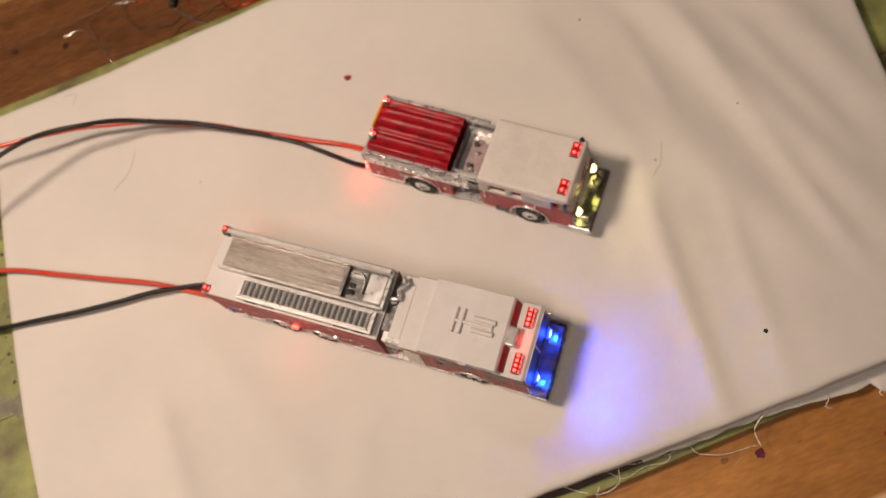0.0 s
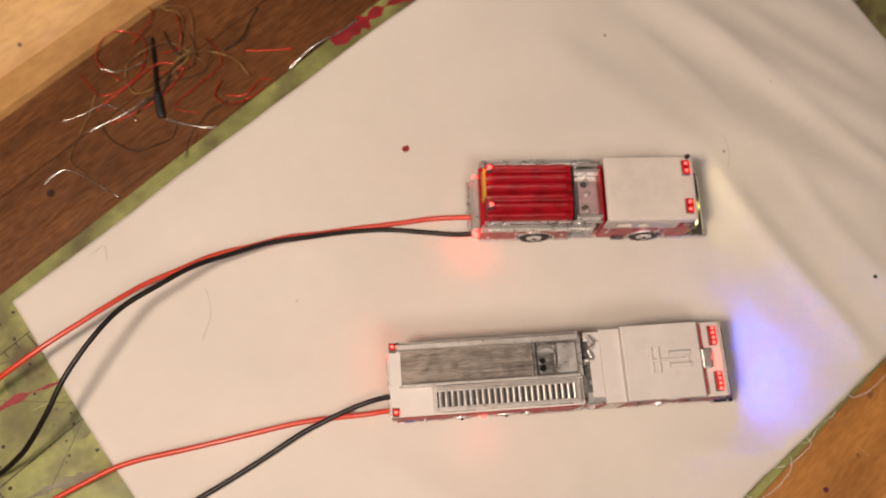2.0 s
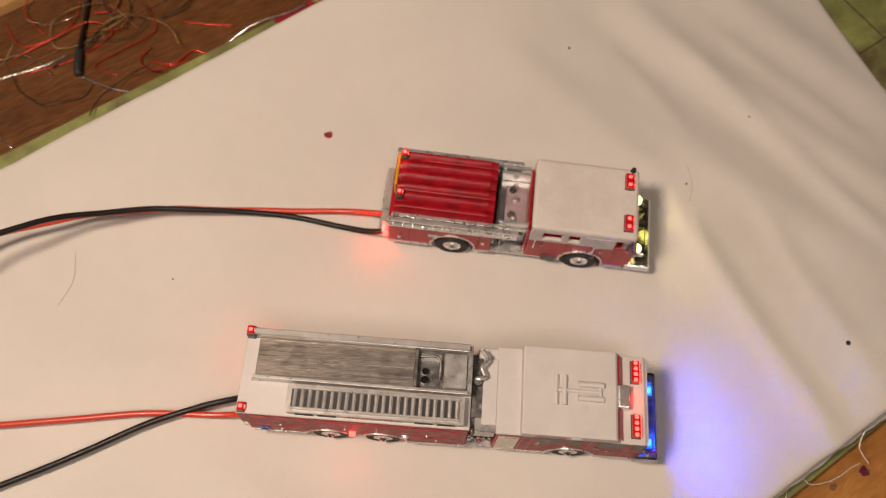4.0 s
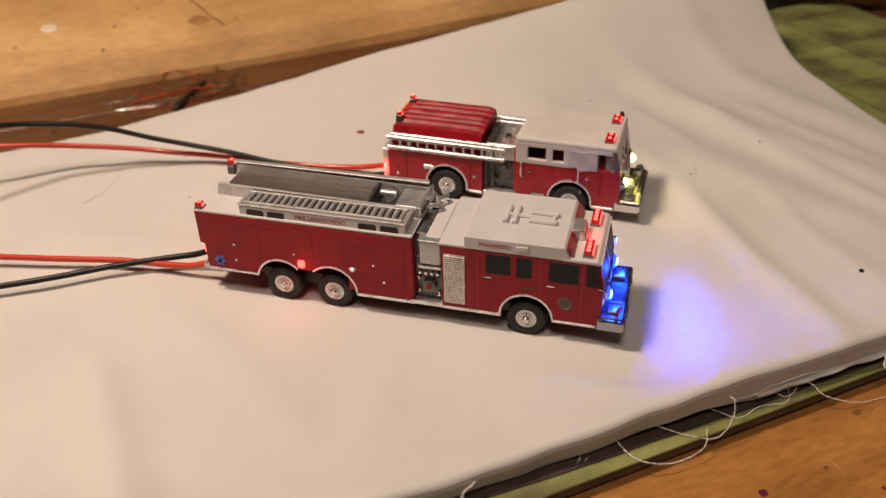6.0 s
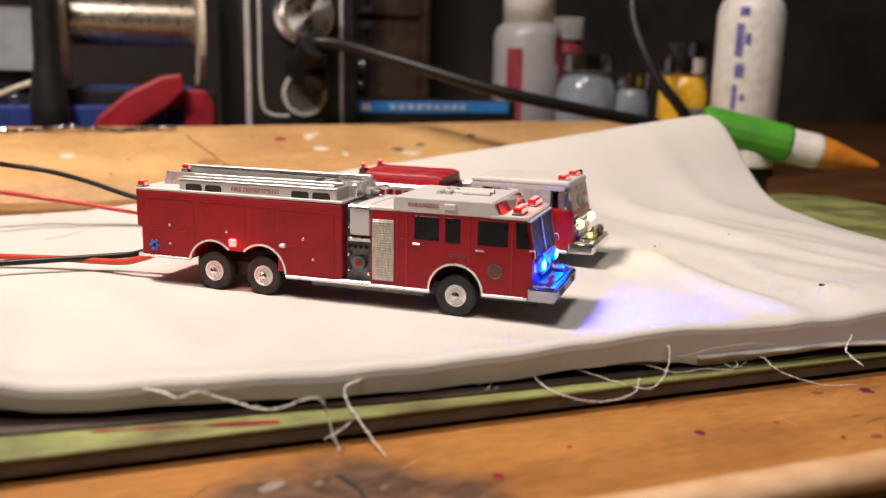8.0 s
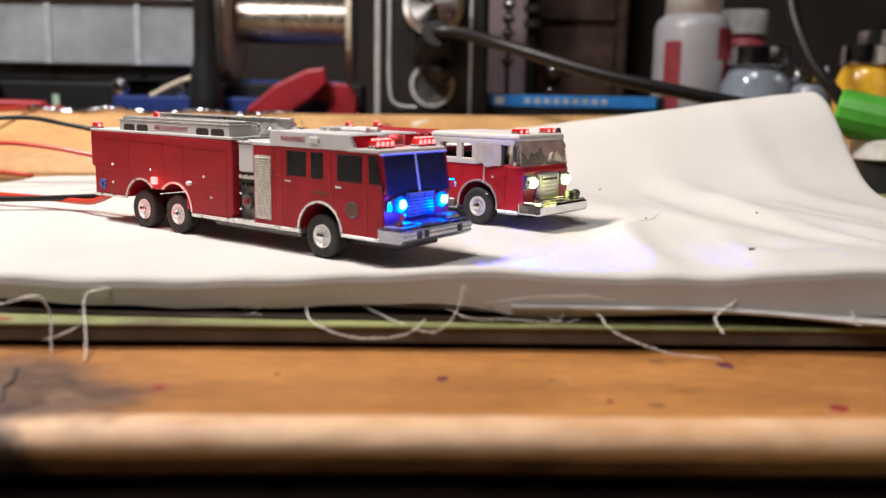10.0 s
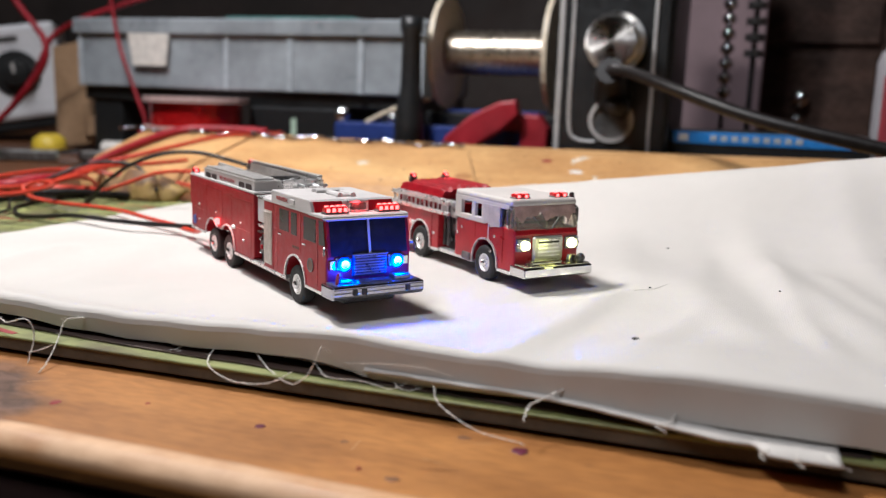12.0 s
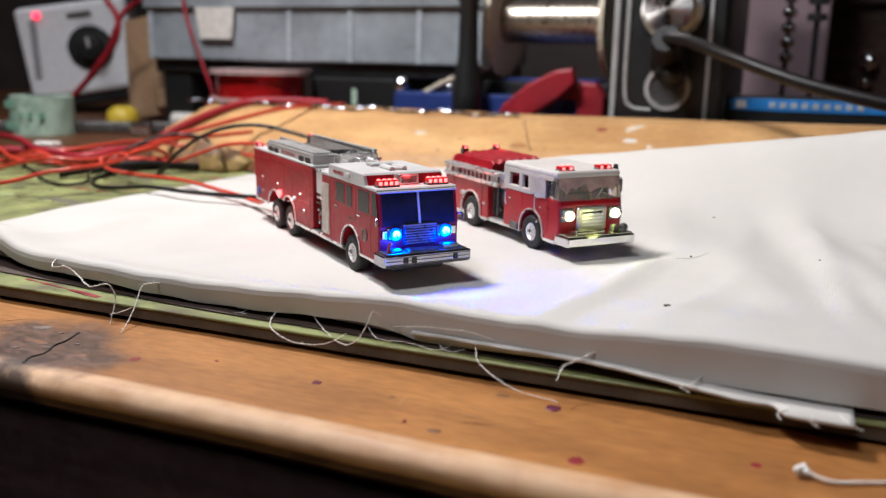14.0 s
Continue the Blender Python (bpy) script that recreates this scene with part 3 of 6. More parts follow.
for pts, w, material in (([(-104, 88.5), (-93, 88.2), (-82, 84.5)], 1.6, PAINT_RED), ([(-39, -39.6), (-29, -41.2), (-18, -43.2)], 0.5, PAINT_RED), ([(22, 109.2), (30, 108.4), (37, 108.4), (46, 107.4), (58, 106.8)], 2.4, PAINT_RED), ([(-93.9, 52.6), (-103.8, 53.4), (-110.7, 54.1), (-122, 56.5)], 0.6, PAINT_RED), ([(-99.7, 45.9), (-106.5, 47.2), (-113.9, 48.2), (-126, 50)], 0.6, PAINT_RED),
                         ([(-108, 30), (-101, 29), (-93.6, 27), (-86, 24.7), (-80, 23)], 3.4, SMEAR), ([(-82, 55), (-87, 51), (-96, 42.5), (-104, 38)], 2.2, GRIME), ([(-118, 74), (-108, 70), (-96, 66), (-88, 62)], 1.8, SMEAR)):
    bm = bmesh.new()
    left, right = [], []
    path = spline([(*p, 3.02) for p in pts], 8)
    for k, q in enumerate(path):
        d = (path[min(k + 1, len(path) - 1)] - path[max(k - 1, 0)]).normalized()
        s = Vector((-d.y, d.x, 0)) * w * max(0.08, 0.55 + 1.1 * noise.noise((k * 0.45, w, 0)))
        left.append(q + s)
        right.append(q - s)
    ring = left + right[::-1]
    top = [bm.verts.new((q.x, q.y, 3.07)) for q in ring]
    low = [bm.verts.new((q.x, q.y, 3.0)) for q in ring]
    bm.faces.new(top)
    for k in range(len(ring)):
        bm.faces.new((low[k], low[(k + 1) % len(ring)], top[(k + 1) % len(ring)], top[k]))
    part("paint_streak", bm, material, mat_ob, "dried dark red paint streak" if material is PAINT_RED else "dull smear of old grime")
for u, v, r in ((-91.8, 53.7, 1.9), (-97.1, 59.7, 1.7), (-87.3, 79.5, 1.3), (-130, 40, 2.2), (-150, 75, 1.8)):
    bm = bmesh.new()
    lathe(bm, [(r, 3.0), (r, 3.06), (r * 0.4, 3.05), (r * 0.4, 3.0)], 22)
    bmesh.ops.delete(bm, geom=[f for f in bm.faces if len(f.verts) > 4], context="FACES")
    for q in bm.verts:
        q.co.x += 0.25 * r * noise.noise((q.co.x * 0.5, q.co.y * 0.5, u))
        q.co.x, q.co.y = q.co.x + u, q.co.y + v
    part("stain_ring", bm, GREY_RING, mat_ob)
rng = random.Random(4)
for k in range(130):
    u, v = rng.uniform(-160, -78), rng.uniform(30, 108)
    part("pin_hole", C((u, v, 3.0), (u, v, 3.05), rng.uniform(0.18, 0.5), seg=8), INK, mat_ob)

for k in range(34):
    u, v, a, n = rng.uniform(-165, -80), rng.uniform(20, 106), rng.uniform(0, 3.14), rng.uniform(4, 22)
    ob = part("knife_cut", B(-n / 2, n / 2, -0.09, 0.09, 0, 0.03), rng.choice((MAT_EDGE, MAT_EDGE, GREY_RING, SCUFF)), mat_ob)
    ob.matrix_local = at(u, v, 3.0, math.degrees(a))
for k in range(16):
    ob = part("grime_patch", blob(rng.uniform(1.0, 3.6), 26, seed=k * 2.3, thick=0.03, stretch=rng.uniform(0.7, 2.0)), rng.choice((GRIME, GRIME, SCUFF)), mat_ob)
    ob.matrix_local = at(rng.uniform(-165, -84), rng.uniform(24, 104), 2.995, rng.uniform(0, 180))

# ---- a thin dark brown layer on the mat, along the cloth's front edge ----
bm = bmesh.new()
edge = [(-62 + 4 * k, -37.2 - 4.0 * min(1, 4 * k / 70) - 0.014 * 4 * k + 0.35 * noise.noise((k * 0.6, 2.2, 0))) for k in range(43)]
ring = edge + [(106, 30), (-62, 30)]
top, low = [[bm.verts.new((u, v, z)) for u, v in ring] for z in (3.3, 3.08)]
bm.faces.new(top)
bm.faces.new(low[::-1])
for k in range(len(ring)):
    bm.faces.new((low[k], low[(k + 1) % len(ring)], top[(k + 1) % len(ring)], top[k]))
sheet = part("dark_layer", bm, SHEET)
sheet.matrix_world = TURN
tagged(sheet, "thin dark brown layer between cloth and cutting mat", "paper")

# ---- the white cloth ----
CENTRE_A, CENTRE_B = (0.0, 7.5, 5.0), (9.13, 47.9, 6.1)


def to_bench(x, y):
    c, s = math.cos(radians(38.6)), math.sin(radians(38.6))
    return c * x + s * y, -s * x + c * y


def ease(a, b, x):
    t = min(1, max(0, (x - a) / (b - a)))
    return t * t * (3 - 2 * t)


def ridge(u, v, u0, v0, u1, v1, w):
    du, dv = u1 - u0, v1 - v0
    n = math.hypot(du, dv)
    s, d = ((u - u0) * du + (v - v0) * dv) / n, ((u - u0) * dv - (v - v0) * du) / n
    return math.exp(-(d / w) ** 2) * ease(-0.15 * n, 0.2 * n, s) * (1 - ease(0.75 * n, 1.1 * n, s))


def cloth_height(u, v):
    z = 5.4 + 0.018 * u + 0.012 * v
    lift = 24.0 * min(1, max(0, (u + 45) / 180))
    z += lift * math.exp(-((min(0.0, v - (106 - 0.14 * max(0, u + 10)))) / 19) ** 2)
    z += 3.5 * math.exp(-(((u - 90) / 46) ** 2 + ((v + 36) / 19) ** 2))
    z += (3.3 + 0.5 * noise.noise((u * 0.09, 0, 2.0))) * math.exp(-((v - lerp_line(FRONT, min(1, max(0, (u + 88) / 210)))) / 9) ** 2) * ease(-84, -60, u) * (1 - 0.75 * ease(30, 70, u))
    z += 7.0 * math.exp(-(((u + 73) / 13) ** 2 + ((v + 30) / 15) ** 2))
    z += 1.4 * ridge(u, v, 92, 70, 114, -16, 5) + 0.8 * ridge(u, v, 76, 40, 96, -18, 5)
    z += 1.3 * ridge(u, v, 70.5, 26, 60.5, -44, 3.0) + 1.3 * ridge(u, v, 97, 48, 104, -22, 2.6) + 0.8 * ridge(u, v, 108, 46, 117.5, 0, 2.8) + 0.6 * ridge(u, v, 85, 8, 76, -40, 2.6)
    z += 0.5 * ridge(u, v, 84, 58, 84, 26, 2.4) + 0.35 * ridge(u, v, -60, 60, -30, 40, 3) + 0.3 * ridge(u, v, 10, -20, 26, -36, 2.5)
    z += 1.2 * ridge(u, v, 112, 84, 128, 4, 5) - 0.85 * ridge(u, v, 84, 66, 104, -8, 5) + 0.8 * ridge(u, v, 62, 70, 72, 24, 5)
    z += 0.6 * ridge(u, v, -40, 95, 30, 88, 6) + 1.7 * ridge(u, v, -55, 14, -53.5, -30, 4) + 1.6 * math.exp(-((u + 55) / 7) ** 2 - ((v + 31) / 9) ** 2) + 0.9 * ridge(u, v, -40, 22, -24, -28, 5)
    z += 0.5 * ridge(u, v, -20, -28, -5, 0, 5) + 0.65 * noise.noise((u * 0.03, v * 0.03, 0.5)) + 0.2 * noise.noise((u * 0.11, v * 0.11, 4.5))
    c, s = math.cos(radians(38.6)), math.sin(radians(38.6))
    x, y = c * u - s * v, s * u + c * v
    for (cx, cy, cz), half, turn in ((CENTRE_A, (41, 8.5), 0.0), (CENTRE_B, (28, 8.5), -2.5)):
        ca, sa = math.cos(radians(turn)), math.sin(radians(turn))
        px, py = ca * (x - cx) + sa * (y - cy), -sa * (x - cx) + ca * (y - cy)
        d = math.hypot(max(0, abs(px) - half[0]), max(0, abs(py) - half[1]))
        w = 1 - ease(1.5, 13, d)
        z = z * (1 - w) + cz * w
    return z


def lerp_line(points, s):
    total = points[-1][0] - points[0][0]
    x = points[0][0] + s * total
    for (a, av), (b, bv) in zip(points, points[1:]):
        if x <= b + 1e-9:
            t = (x - a) / (b - a)
            return av + (bv - av) * t
    return points[-1][1]


# edges of the cloth on the bench: front, far, left and right
FRONT = [(-88, -26), (-69, -30.5), (-60, -32.3), (-50, -34.6), (-38, -37.4), (-19, -39.8), (-8, -40.4), (14, -41), (60, -42.5), (103, -43.5), (122, -42.5)]
FAR = [(-79, 107), (-32, 105), (25, 99.5), (80, 92.5), (136, 88)]
RIGHT = [(-42.5, 0), (-10, 2.5), (21, 5.0), (45, 7), (65, 5.0), (78, 2.5), (88, 0)]


def cloth_place(s, t):
    u0, u1 = -88 + s * 210, -79 + s * 215
    v0, v1 = lerp_line(FRONT, s), lerp_line(FAR, s)
    u, v = u0 + (u1 - u0) * t, v0 + (v1 - v0) * t
    bow = lerp_line(RIGHT, t)
    u += bow * s ** 3
    u -= 3.0 * (1 - s) ** 4 * math.sin(math.pi * t)
    v += 0.5 * noise.noise((u * 0.12, 1.0, 0.0)) * (1 - t) ** 8
    return u, v


def fan(n, fine=5):
    a = [0.0, 0.0012, 0.004, 0.008, 0.013]
    return a + [0.013 + (0.974) * k / n for k in range(1, n)] + [1 - q for q in reversed(a)]


cloth = base("cloth", bench(0, 0, 0), "folded white cotton cloth with frayed edges on the cutting mat", "cloth")
bm = bmesh.new()
SS, TS = fan(140), fan(110)
top, low = [], []
for s in SS:
    row_t, row_b = [], []
    for t in TS:
        u, v = cloth_place(s, t)
        z = cloth_height(u, v)
        d = min(min(s, 1 - s) * 200, min(t, 1 - t) * 145)
        r = 1.3 + 0.4 * (1 - ease(-30, 40, u))
        drop = r * (1 - math.sqrt(max(0, 1 - (1 - min(d, r) / r) ** 2)))
        row_t.append(bm.verts.new((u, v, z - drop)))
        under = max(3.55 + 0.75 * ease(45, 68, u) * (1 - ease(104, 116, u)), z - 3.5 - 0.7 * ease(-30, 15, u) - 4.6 * ease(28, 62, u))
        tuck = 0.4 * (1 - ease(15, 50, u)) * math.exp(-t * 48)
        row_b.append(bm.verts.new((u, v + tuck, min(under, z - drop - 0.15))))
    top.append(row_t)
    low.append(row_b)
for k in range(len(SS) - 1):
    for j in range(len(TS) - 1):
        bm.faces.new((top[k][j], top[k + 1][j], top[k + 1][j + 1], top[k][j + 1]))
        bm.faces.new((low[k][j], low[k][j + 1], low[k + 1][j + 1], low[k + 1][j]))
nS, nT = len(SS) - 1, len(TS) - 1
for k in range(nS):
    bm.faces.new((top[k][0], low[k][0], low[k + 1][0], top[k + 1][0]))
    bm.faces.new((top[k][nT], top[k + 1][nT], low[k + 1][nT], low[k][nT]))
for j in range(nT):
    bm.faces.new((top[0][j], top[0][j + 1], low[0][j + 1], low[0][j]))
    bm.faces.new((top[nS][j], low[nS][j], low[nS][j + 1], top[nS][j + 1]))
upper = part("upper_layer", bm, CLOTH, cloth, smooth=True)
for face in upper.data.polygons:
    if abs(face.normal.z) < 0.35:
        face.use_smooth = False


def strip(us, offs, width, thick, zf, seed):
    """A limp band of cloth along the front edge; offs: how far it sticks out."""
    bm = bmesh.new()
    rows = []
    for k, u in enumerate(us):
        s = (u + 88) / 210
        v0 = lerp_line(FRONT, min(1, max(0, s)))
        o = offs(u) + 0.5 * noise.noise((u * 0.22, seed, 0))
        z = zf(u)
        rows.append([bm.verts.new((u, v0 + width, z + thick)), bm.verts.new((u, v0 - o, z + thick)), bm.verts.new((u, v0 - o - 0.15, z + thick * 0.4)), bm.verts.new((u, v0 - o, z)), bm.verts.new((u, v0 + width, z))])
    for a, b in zip(rows, rows[1:]):
        for j in range(5):
            bm.faces.new((a[j], a[(j + 1) % 5], b[(j + 1) % 5], b[j]))
    bm.faces.new(rows[0])
    bm.faces.new(rows[-1])
    return bm


us = [-84 + 1.5 * k for k in range(122)]
part("middle_layer", strip(us[:92], lambda u: -3.2 + 2.4 * ease(20, 50, u), 5, 0.55, lambda u: 3.7, 3.0), CLOTH, cloth, smooth=True)
part("bottom_layer", strip([42 + 0.7 * k for k in range(87)], lambda u: 0.7 + 1.9 * ease(66, 92, u) + 2.3 * ease(93, 94.4, u), 6, 0.5, lambda u: 3.35 + 1.3 * (1 - ease(64, 96, u)), 8.0), CLOTH, cloth, "thin frayed bottom layer of the cloth", smooth=True)


ob = part("red_spot", blob(1.0, 14, seed=5.0, thick=0.1), PAINT_RED, cloth, "small dark red stain")
u, v = to_bench(-33.9, 66.7)
ob.matrix_local = at(u, v, cloth_height(u, v) - 0.01)
for x, y, r in ((77.7, 26.1, 0.5), (46.7, 61.4, 0.25), (62, 80, 0.2), (20, 95, 0.3), (-62, 30, 0.2)):
    u, v = to_bench(x, y)
    ob = part("speck", blob(r, 10, seed=x, thick=0.2), INK, cloth)
    ob.matrix_local = at(u, v, cloth_height(u, v) - 0.02)


def loose(name, pts, r, material, label, category, group="", seg=6, per=6, m=None):
    ob = part(name, tube(bmesh.new(), pts, r, seg, per), material, smooth=True)
    if m is not None:
        ob.matrix_world = m
    return tagged(ob, label, category, group)


FRAYS = []
FRAYS.append([(-34, -36.5, 6.8), (-31, -40.5, 7.3), (-29.5, -41.9, 6.9), (-27.6, -41.5, 7.2), (-25.4, -41.3, 6.5), (-22, -42.6, 5.4), (-18.9, -44, 5.0), (-16, -44.6, 5.9), (-13.6, -45, 6.2), (-12.6, -44.9, 4.2), (-12.2, -46, 2.0), (-11.5, -47.6, 0.25)])
FRAYS.append([(-5.6, -39.0, 5.8), (-7.6, -40.8, 6.2), (-9.5, -41.4, 5.8), (-9.6, -42.6, 4.4), (-8.7, -44.6, 2.9), (-7.5, -48, 1.0), (-6.8, -50.4, 0.2)])
FRAYS.append([(-8.8, -44.3, 3.0), (-10.8, -45.1, 2.0), (-13.2, -45.8, 1.2)])
FRAYS.append([(6.4, -38.0, 4.4), (9.0, -39.8, 3.7), (10.9, -39.8, 3.9), (9.8, -41.0, 3.2), (8.5, -41.4, 3.15), (10, -41.8, 3.15), (11.4, -41, 3.4)])
FRAYS.append([(16.4, -39.5, 4.6), (17.4, -43.0, 3.5), (19.0, -44.9, 2.9), (22, -46.0, 2.1), (26, -46.4, 1.9), (29.6, -45.8, 2.5), (31.5, -43.6, 3.6)])
FRAYS.append([(23.6, -40.0, 4.4), (26.5, -42.4, 3.6), (30, -44.6, 2.8), (32.6, -45.2, 2.4), (34.6, -45.0, 4.0), (35.6, -44.4, 6.2), (36.0, -43.6, 7.6), (36.6, -42, 6.6)])
FRAYS.append([(44.8, -40.6, 4.4), (46.4, -42.2, 3.7), (47.6, -43, 3.2), (49, -42.9, 3.15), (50.6, -42.4, 3.6)])
FRAYS.append([(51.2, -41.6, 4.6), (52.7, -43.6, 4.2), (53.6, -45.0, 3.0), (57.4, -46.8, 1.4), (61, -47.6, 0.6), (64.5, -47.8, 0.3), (66.4, -48.2, 0.2)])
FRAYS.append([(71.8, -41.0, 7.2), (69, -43.2, 5.8), (66.6, -44.8, 4.7), (66, -46.4, 4.2), (66.1, -48.7, 3.5)])
FRAYS.append([(37.6, -41.0, 5.0), (40.3, -42.4, 5.6), (45, -42.5, 6.2), (51, -42.7, 6.4), (55, -42.7, 5.8)])
FRAYS.append([(33, -40, 4.6), (37, -44, 3.8), (42, -43.4, 3.6), (47, -44.2, 3.5), (49, -41.5, 4.4)])
FRAYS.append([(84, -43, 5.0), (83, -45.4, 4.8), (81.8, -46.6, 4.6), (83.2, -47.4, 4.2)])
FRAYS.append([(100.6, -47, 4.2), (101.8, -48.2, 3.8), (103.2, -48.4, 3.4)])
FRAYS.append([(97.6, -47.6, 3.9), (97.4, -48.8, 3.6), (98.4, -49.4, 3.2)])
FRAYS.append([(94.6, -47.2, 4.0), (93.6, -48.2, 3.6), (94.2, -49.0, 3.2)])


def twisted(pts, r, seed):
    """Two fine strands wound round one another, with stray fibres."""
    bm = bmesh.new()
    path = spline(pts, 12)
    rng = random.Random(seed)
    for strand in (0.0, math.pi):
        line, run = [], 0.0
        for k, q in enumerate(path):
            run += (q - path[max(0, k - 1)]).length
            d = (path[min(k + 1, len(path) - 1)] - path[max(k - 1, 0)]).normalized()
            side = d.cross(Vector((0.2, 0.9, 0.4))).normalized()
            turn = strand + run * 2.6
            wob = 0.12 * noise.noise_vector(q * 0.9)
            line.append(q + wob + r * 0.55 * (math.cos(turn) * side + math.sin(turn) * d.cross(side)))
        tube(bm, line, r * 0.55, 5, 1, 0.6)
    for k in range(int(len(path) / 5)):
        q = rng.choice(path)
        tip = q + Vector((rng.uniform(-0.5, 0.5), rng.uniform(-0.4, 0.2), rng.uniform(-0.1, 0.5)))
        tube(bm, [q, (q + tip) / 2 + Vector((0.05, 0, 0.08)), tip], r * 0.14, 4, 2)
    ob = part("loose_thread", bm, THREAD, smooth=True)
    ob.matrix_world = TURN
    return tagged(ob, "thin white thread fraying from the cloth edge", "thread", "loose threads")


for k, pts in enumerate(FRAYS):
    twisted(pts, 0.15 if k in (0, 1, 8) else 0.07 if k in (9, 10) else 0.11, k)
HAIRS = [[(47, 66, 0), (48, 61, 0), (47, 57, 0)], [(-84, 22, 0), (-82, 28, 0), (-83, 34, 0)], [(-110, 44, 0), (-107, 46, 0), (-106, 42, 0)]]
for pts in HAIRS:
    pts = [(x, y, cloth_height(*to_bench(x, y)) + 0.06) for x, y, _ in pts]
    loose("hair", pts, 0.032, GREY_RING, "fine dark hair lying on the white cloth", "hair", "hairs", 4, 5)


# ---- the two model fire engines ----
def wheel(parent, x, y, z, out, r=3.45, w=2.5, rim=1.85):
    """out: +1 or -1, the side that the wheel faces."""
    hub = new("wheel")
    hub.empty_display_size = 0.002
    hub.parent = parent
    hub.matrix_local = pose(x * 0.001, y * 0.001, z * 0.001, -90 * out, 0, 0)
    bm = bmesh.new()
    lathe(bm, [(rim * 0.9, -w), (r * 0.92, -w), (r, -w + 0.5), (r, -0.45), (r * 0.95, -0.1), (r * 0.82, 0.0), (rim * 1.05, -0.12), (rim * 0.98, -0.5)], 30)
    part("tyre", bm, RUBBER, hub, smooth=False)
    bm = bmesh.new()
    lathe(bm, [(rim * 0.97, -0.6), (rim, -0.12), (rim * 0.86, -0.08), (rim * 0.74, -0.4), (rim * 0.4, -0.4), (rim * 0.36, -0.1)], 24)
    part("rim", bm, RIM, hub)
    part("hub_cap", lathe(bmesh.new(), [(0.72, -0.12), (0.7, 0.3), (0.5, 0.56), (0.1, 0.66)], 14), CHROME, hub)
    bm = bmesh.new()
    for k in range(8):
        a = 2 * math.pi * k / 8
        cyl(bm, (rim * 0.57 * math.cos(a), rim * 0.57 * math.sin(a), -0.45), (rim * 0.57 * math.cos(a), rim * 0.57 * math.sin(a), -0.22), 0.14, seg=6)
    part("wheel_nuts", bm, CHROME, hub)


def diode_block(parent, x, y, z, sx, sy, sz, count, axis, material=None, name="warning_light"):
    """A red lens block with small lit diodes on its face."""
    lens = part(name, B(x - sx / 2, x + sx / 2, y - sy / 2, y + sy / 2, z + 0.28, z + sz, min(sx, sy, sz) * 0.25, 2), LENS_RED, parent)
    part("lamp_foot", B(x - sx / 2 - 0.08, x + sx / 2 + 0.08, y - sy / 2 - 0.08, y + sy / 2 + 0.08, z - 0.02, z + 0.32, 0.06), GUN, lens)
    for k in range(count):
        f = (k + 0.5) / count - 0.5
        px, py = (x + f * sx, y) if axis == "x" else (x, y + f * sy)
        part("diode", box(bmesh.new(), px - 0.33, px + 0.33, py - 0.33, py + 0.33, z + sz - 0.15, z + sz + 0.16, 0.1), material or LED_RED, lens)
        part("diode", box(bmesh.new(), x + sx / 2 - 0.1, x + sx / 2 + 0.12, py - 0.3, py + 0.3, z + sz * 0.3, z + sz * 0.8, 0.05), material or LED_RED, lens)
    return lens


def ladder(parent, x0, x1, rails, rungs, r, material, fat=0.62, name="ladder", sink=0.0):
    """rails: two (y, z) lines; a rung about every rungs millimetres."""
    lad = part(name, B(x0, x1, rails[0][0] - r, rails[0][0] + r, rails[0][1] - r, rails[0][1] + r, r * 0.35), material, parent)
    part("rail", B(x0, x1, rails[1][0] - r, rails[1][0] + r, rails[1][1] - r, rails[1][1] + r, r * 0.35), material, lad)
    n = int((x1 - x0) / rungs)
    for k in range(n):
        x = x0 + (k + 0.6) * (x1 - x0) / n
        part("rung", C((x, rails[0][0], rails[0][1] - sink), (x, rails[1][0], rails[1][1] - sink), r * fat, seg=8), material, lad)
    return lad


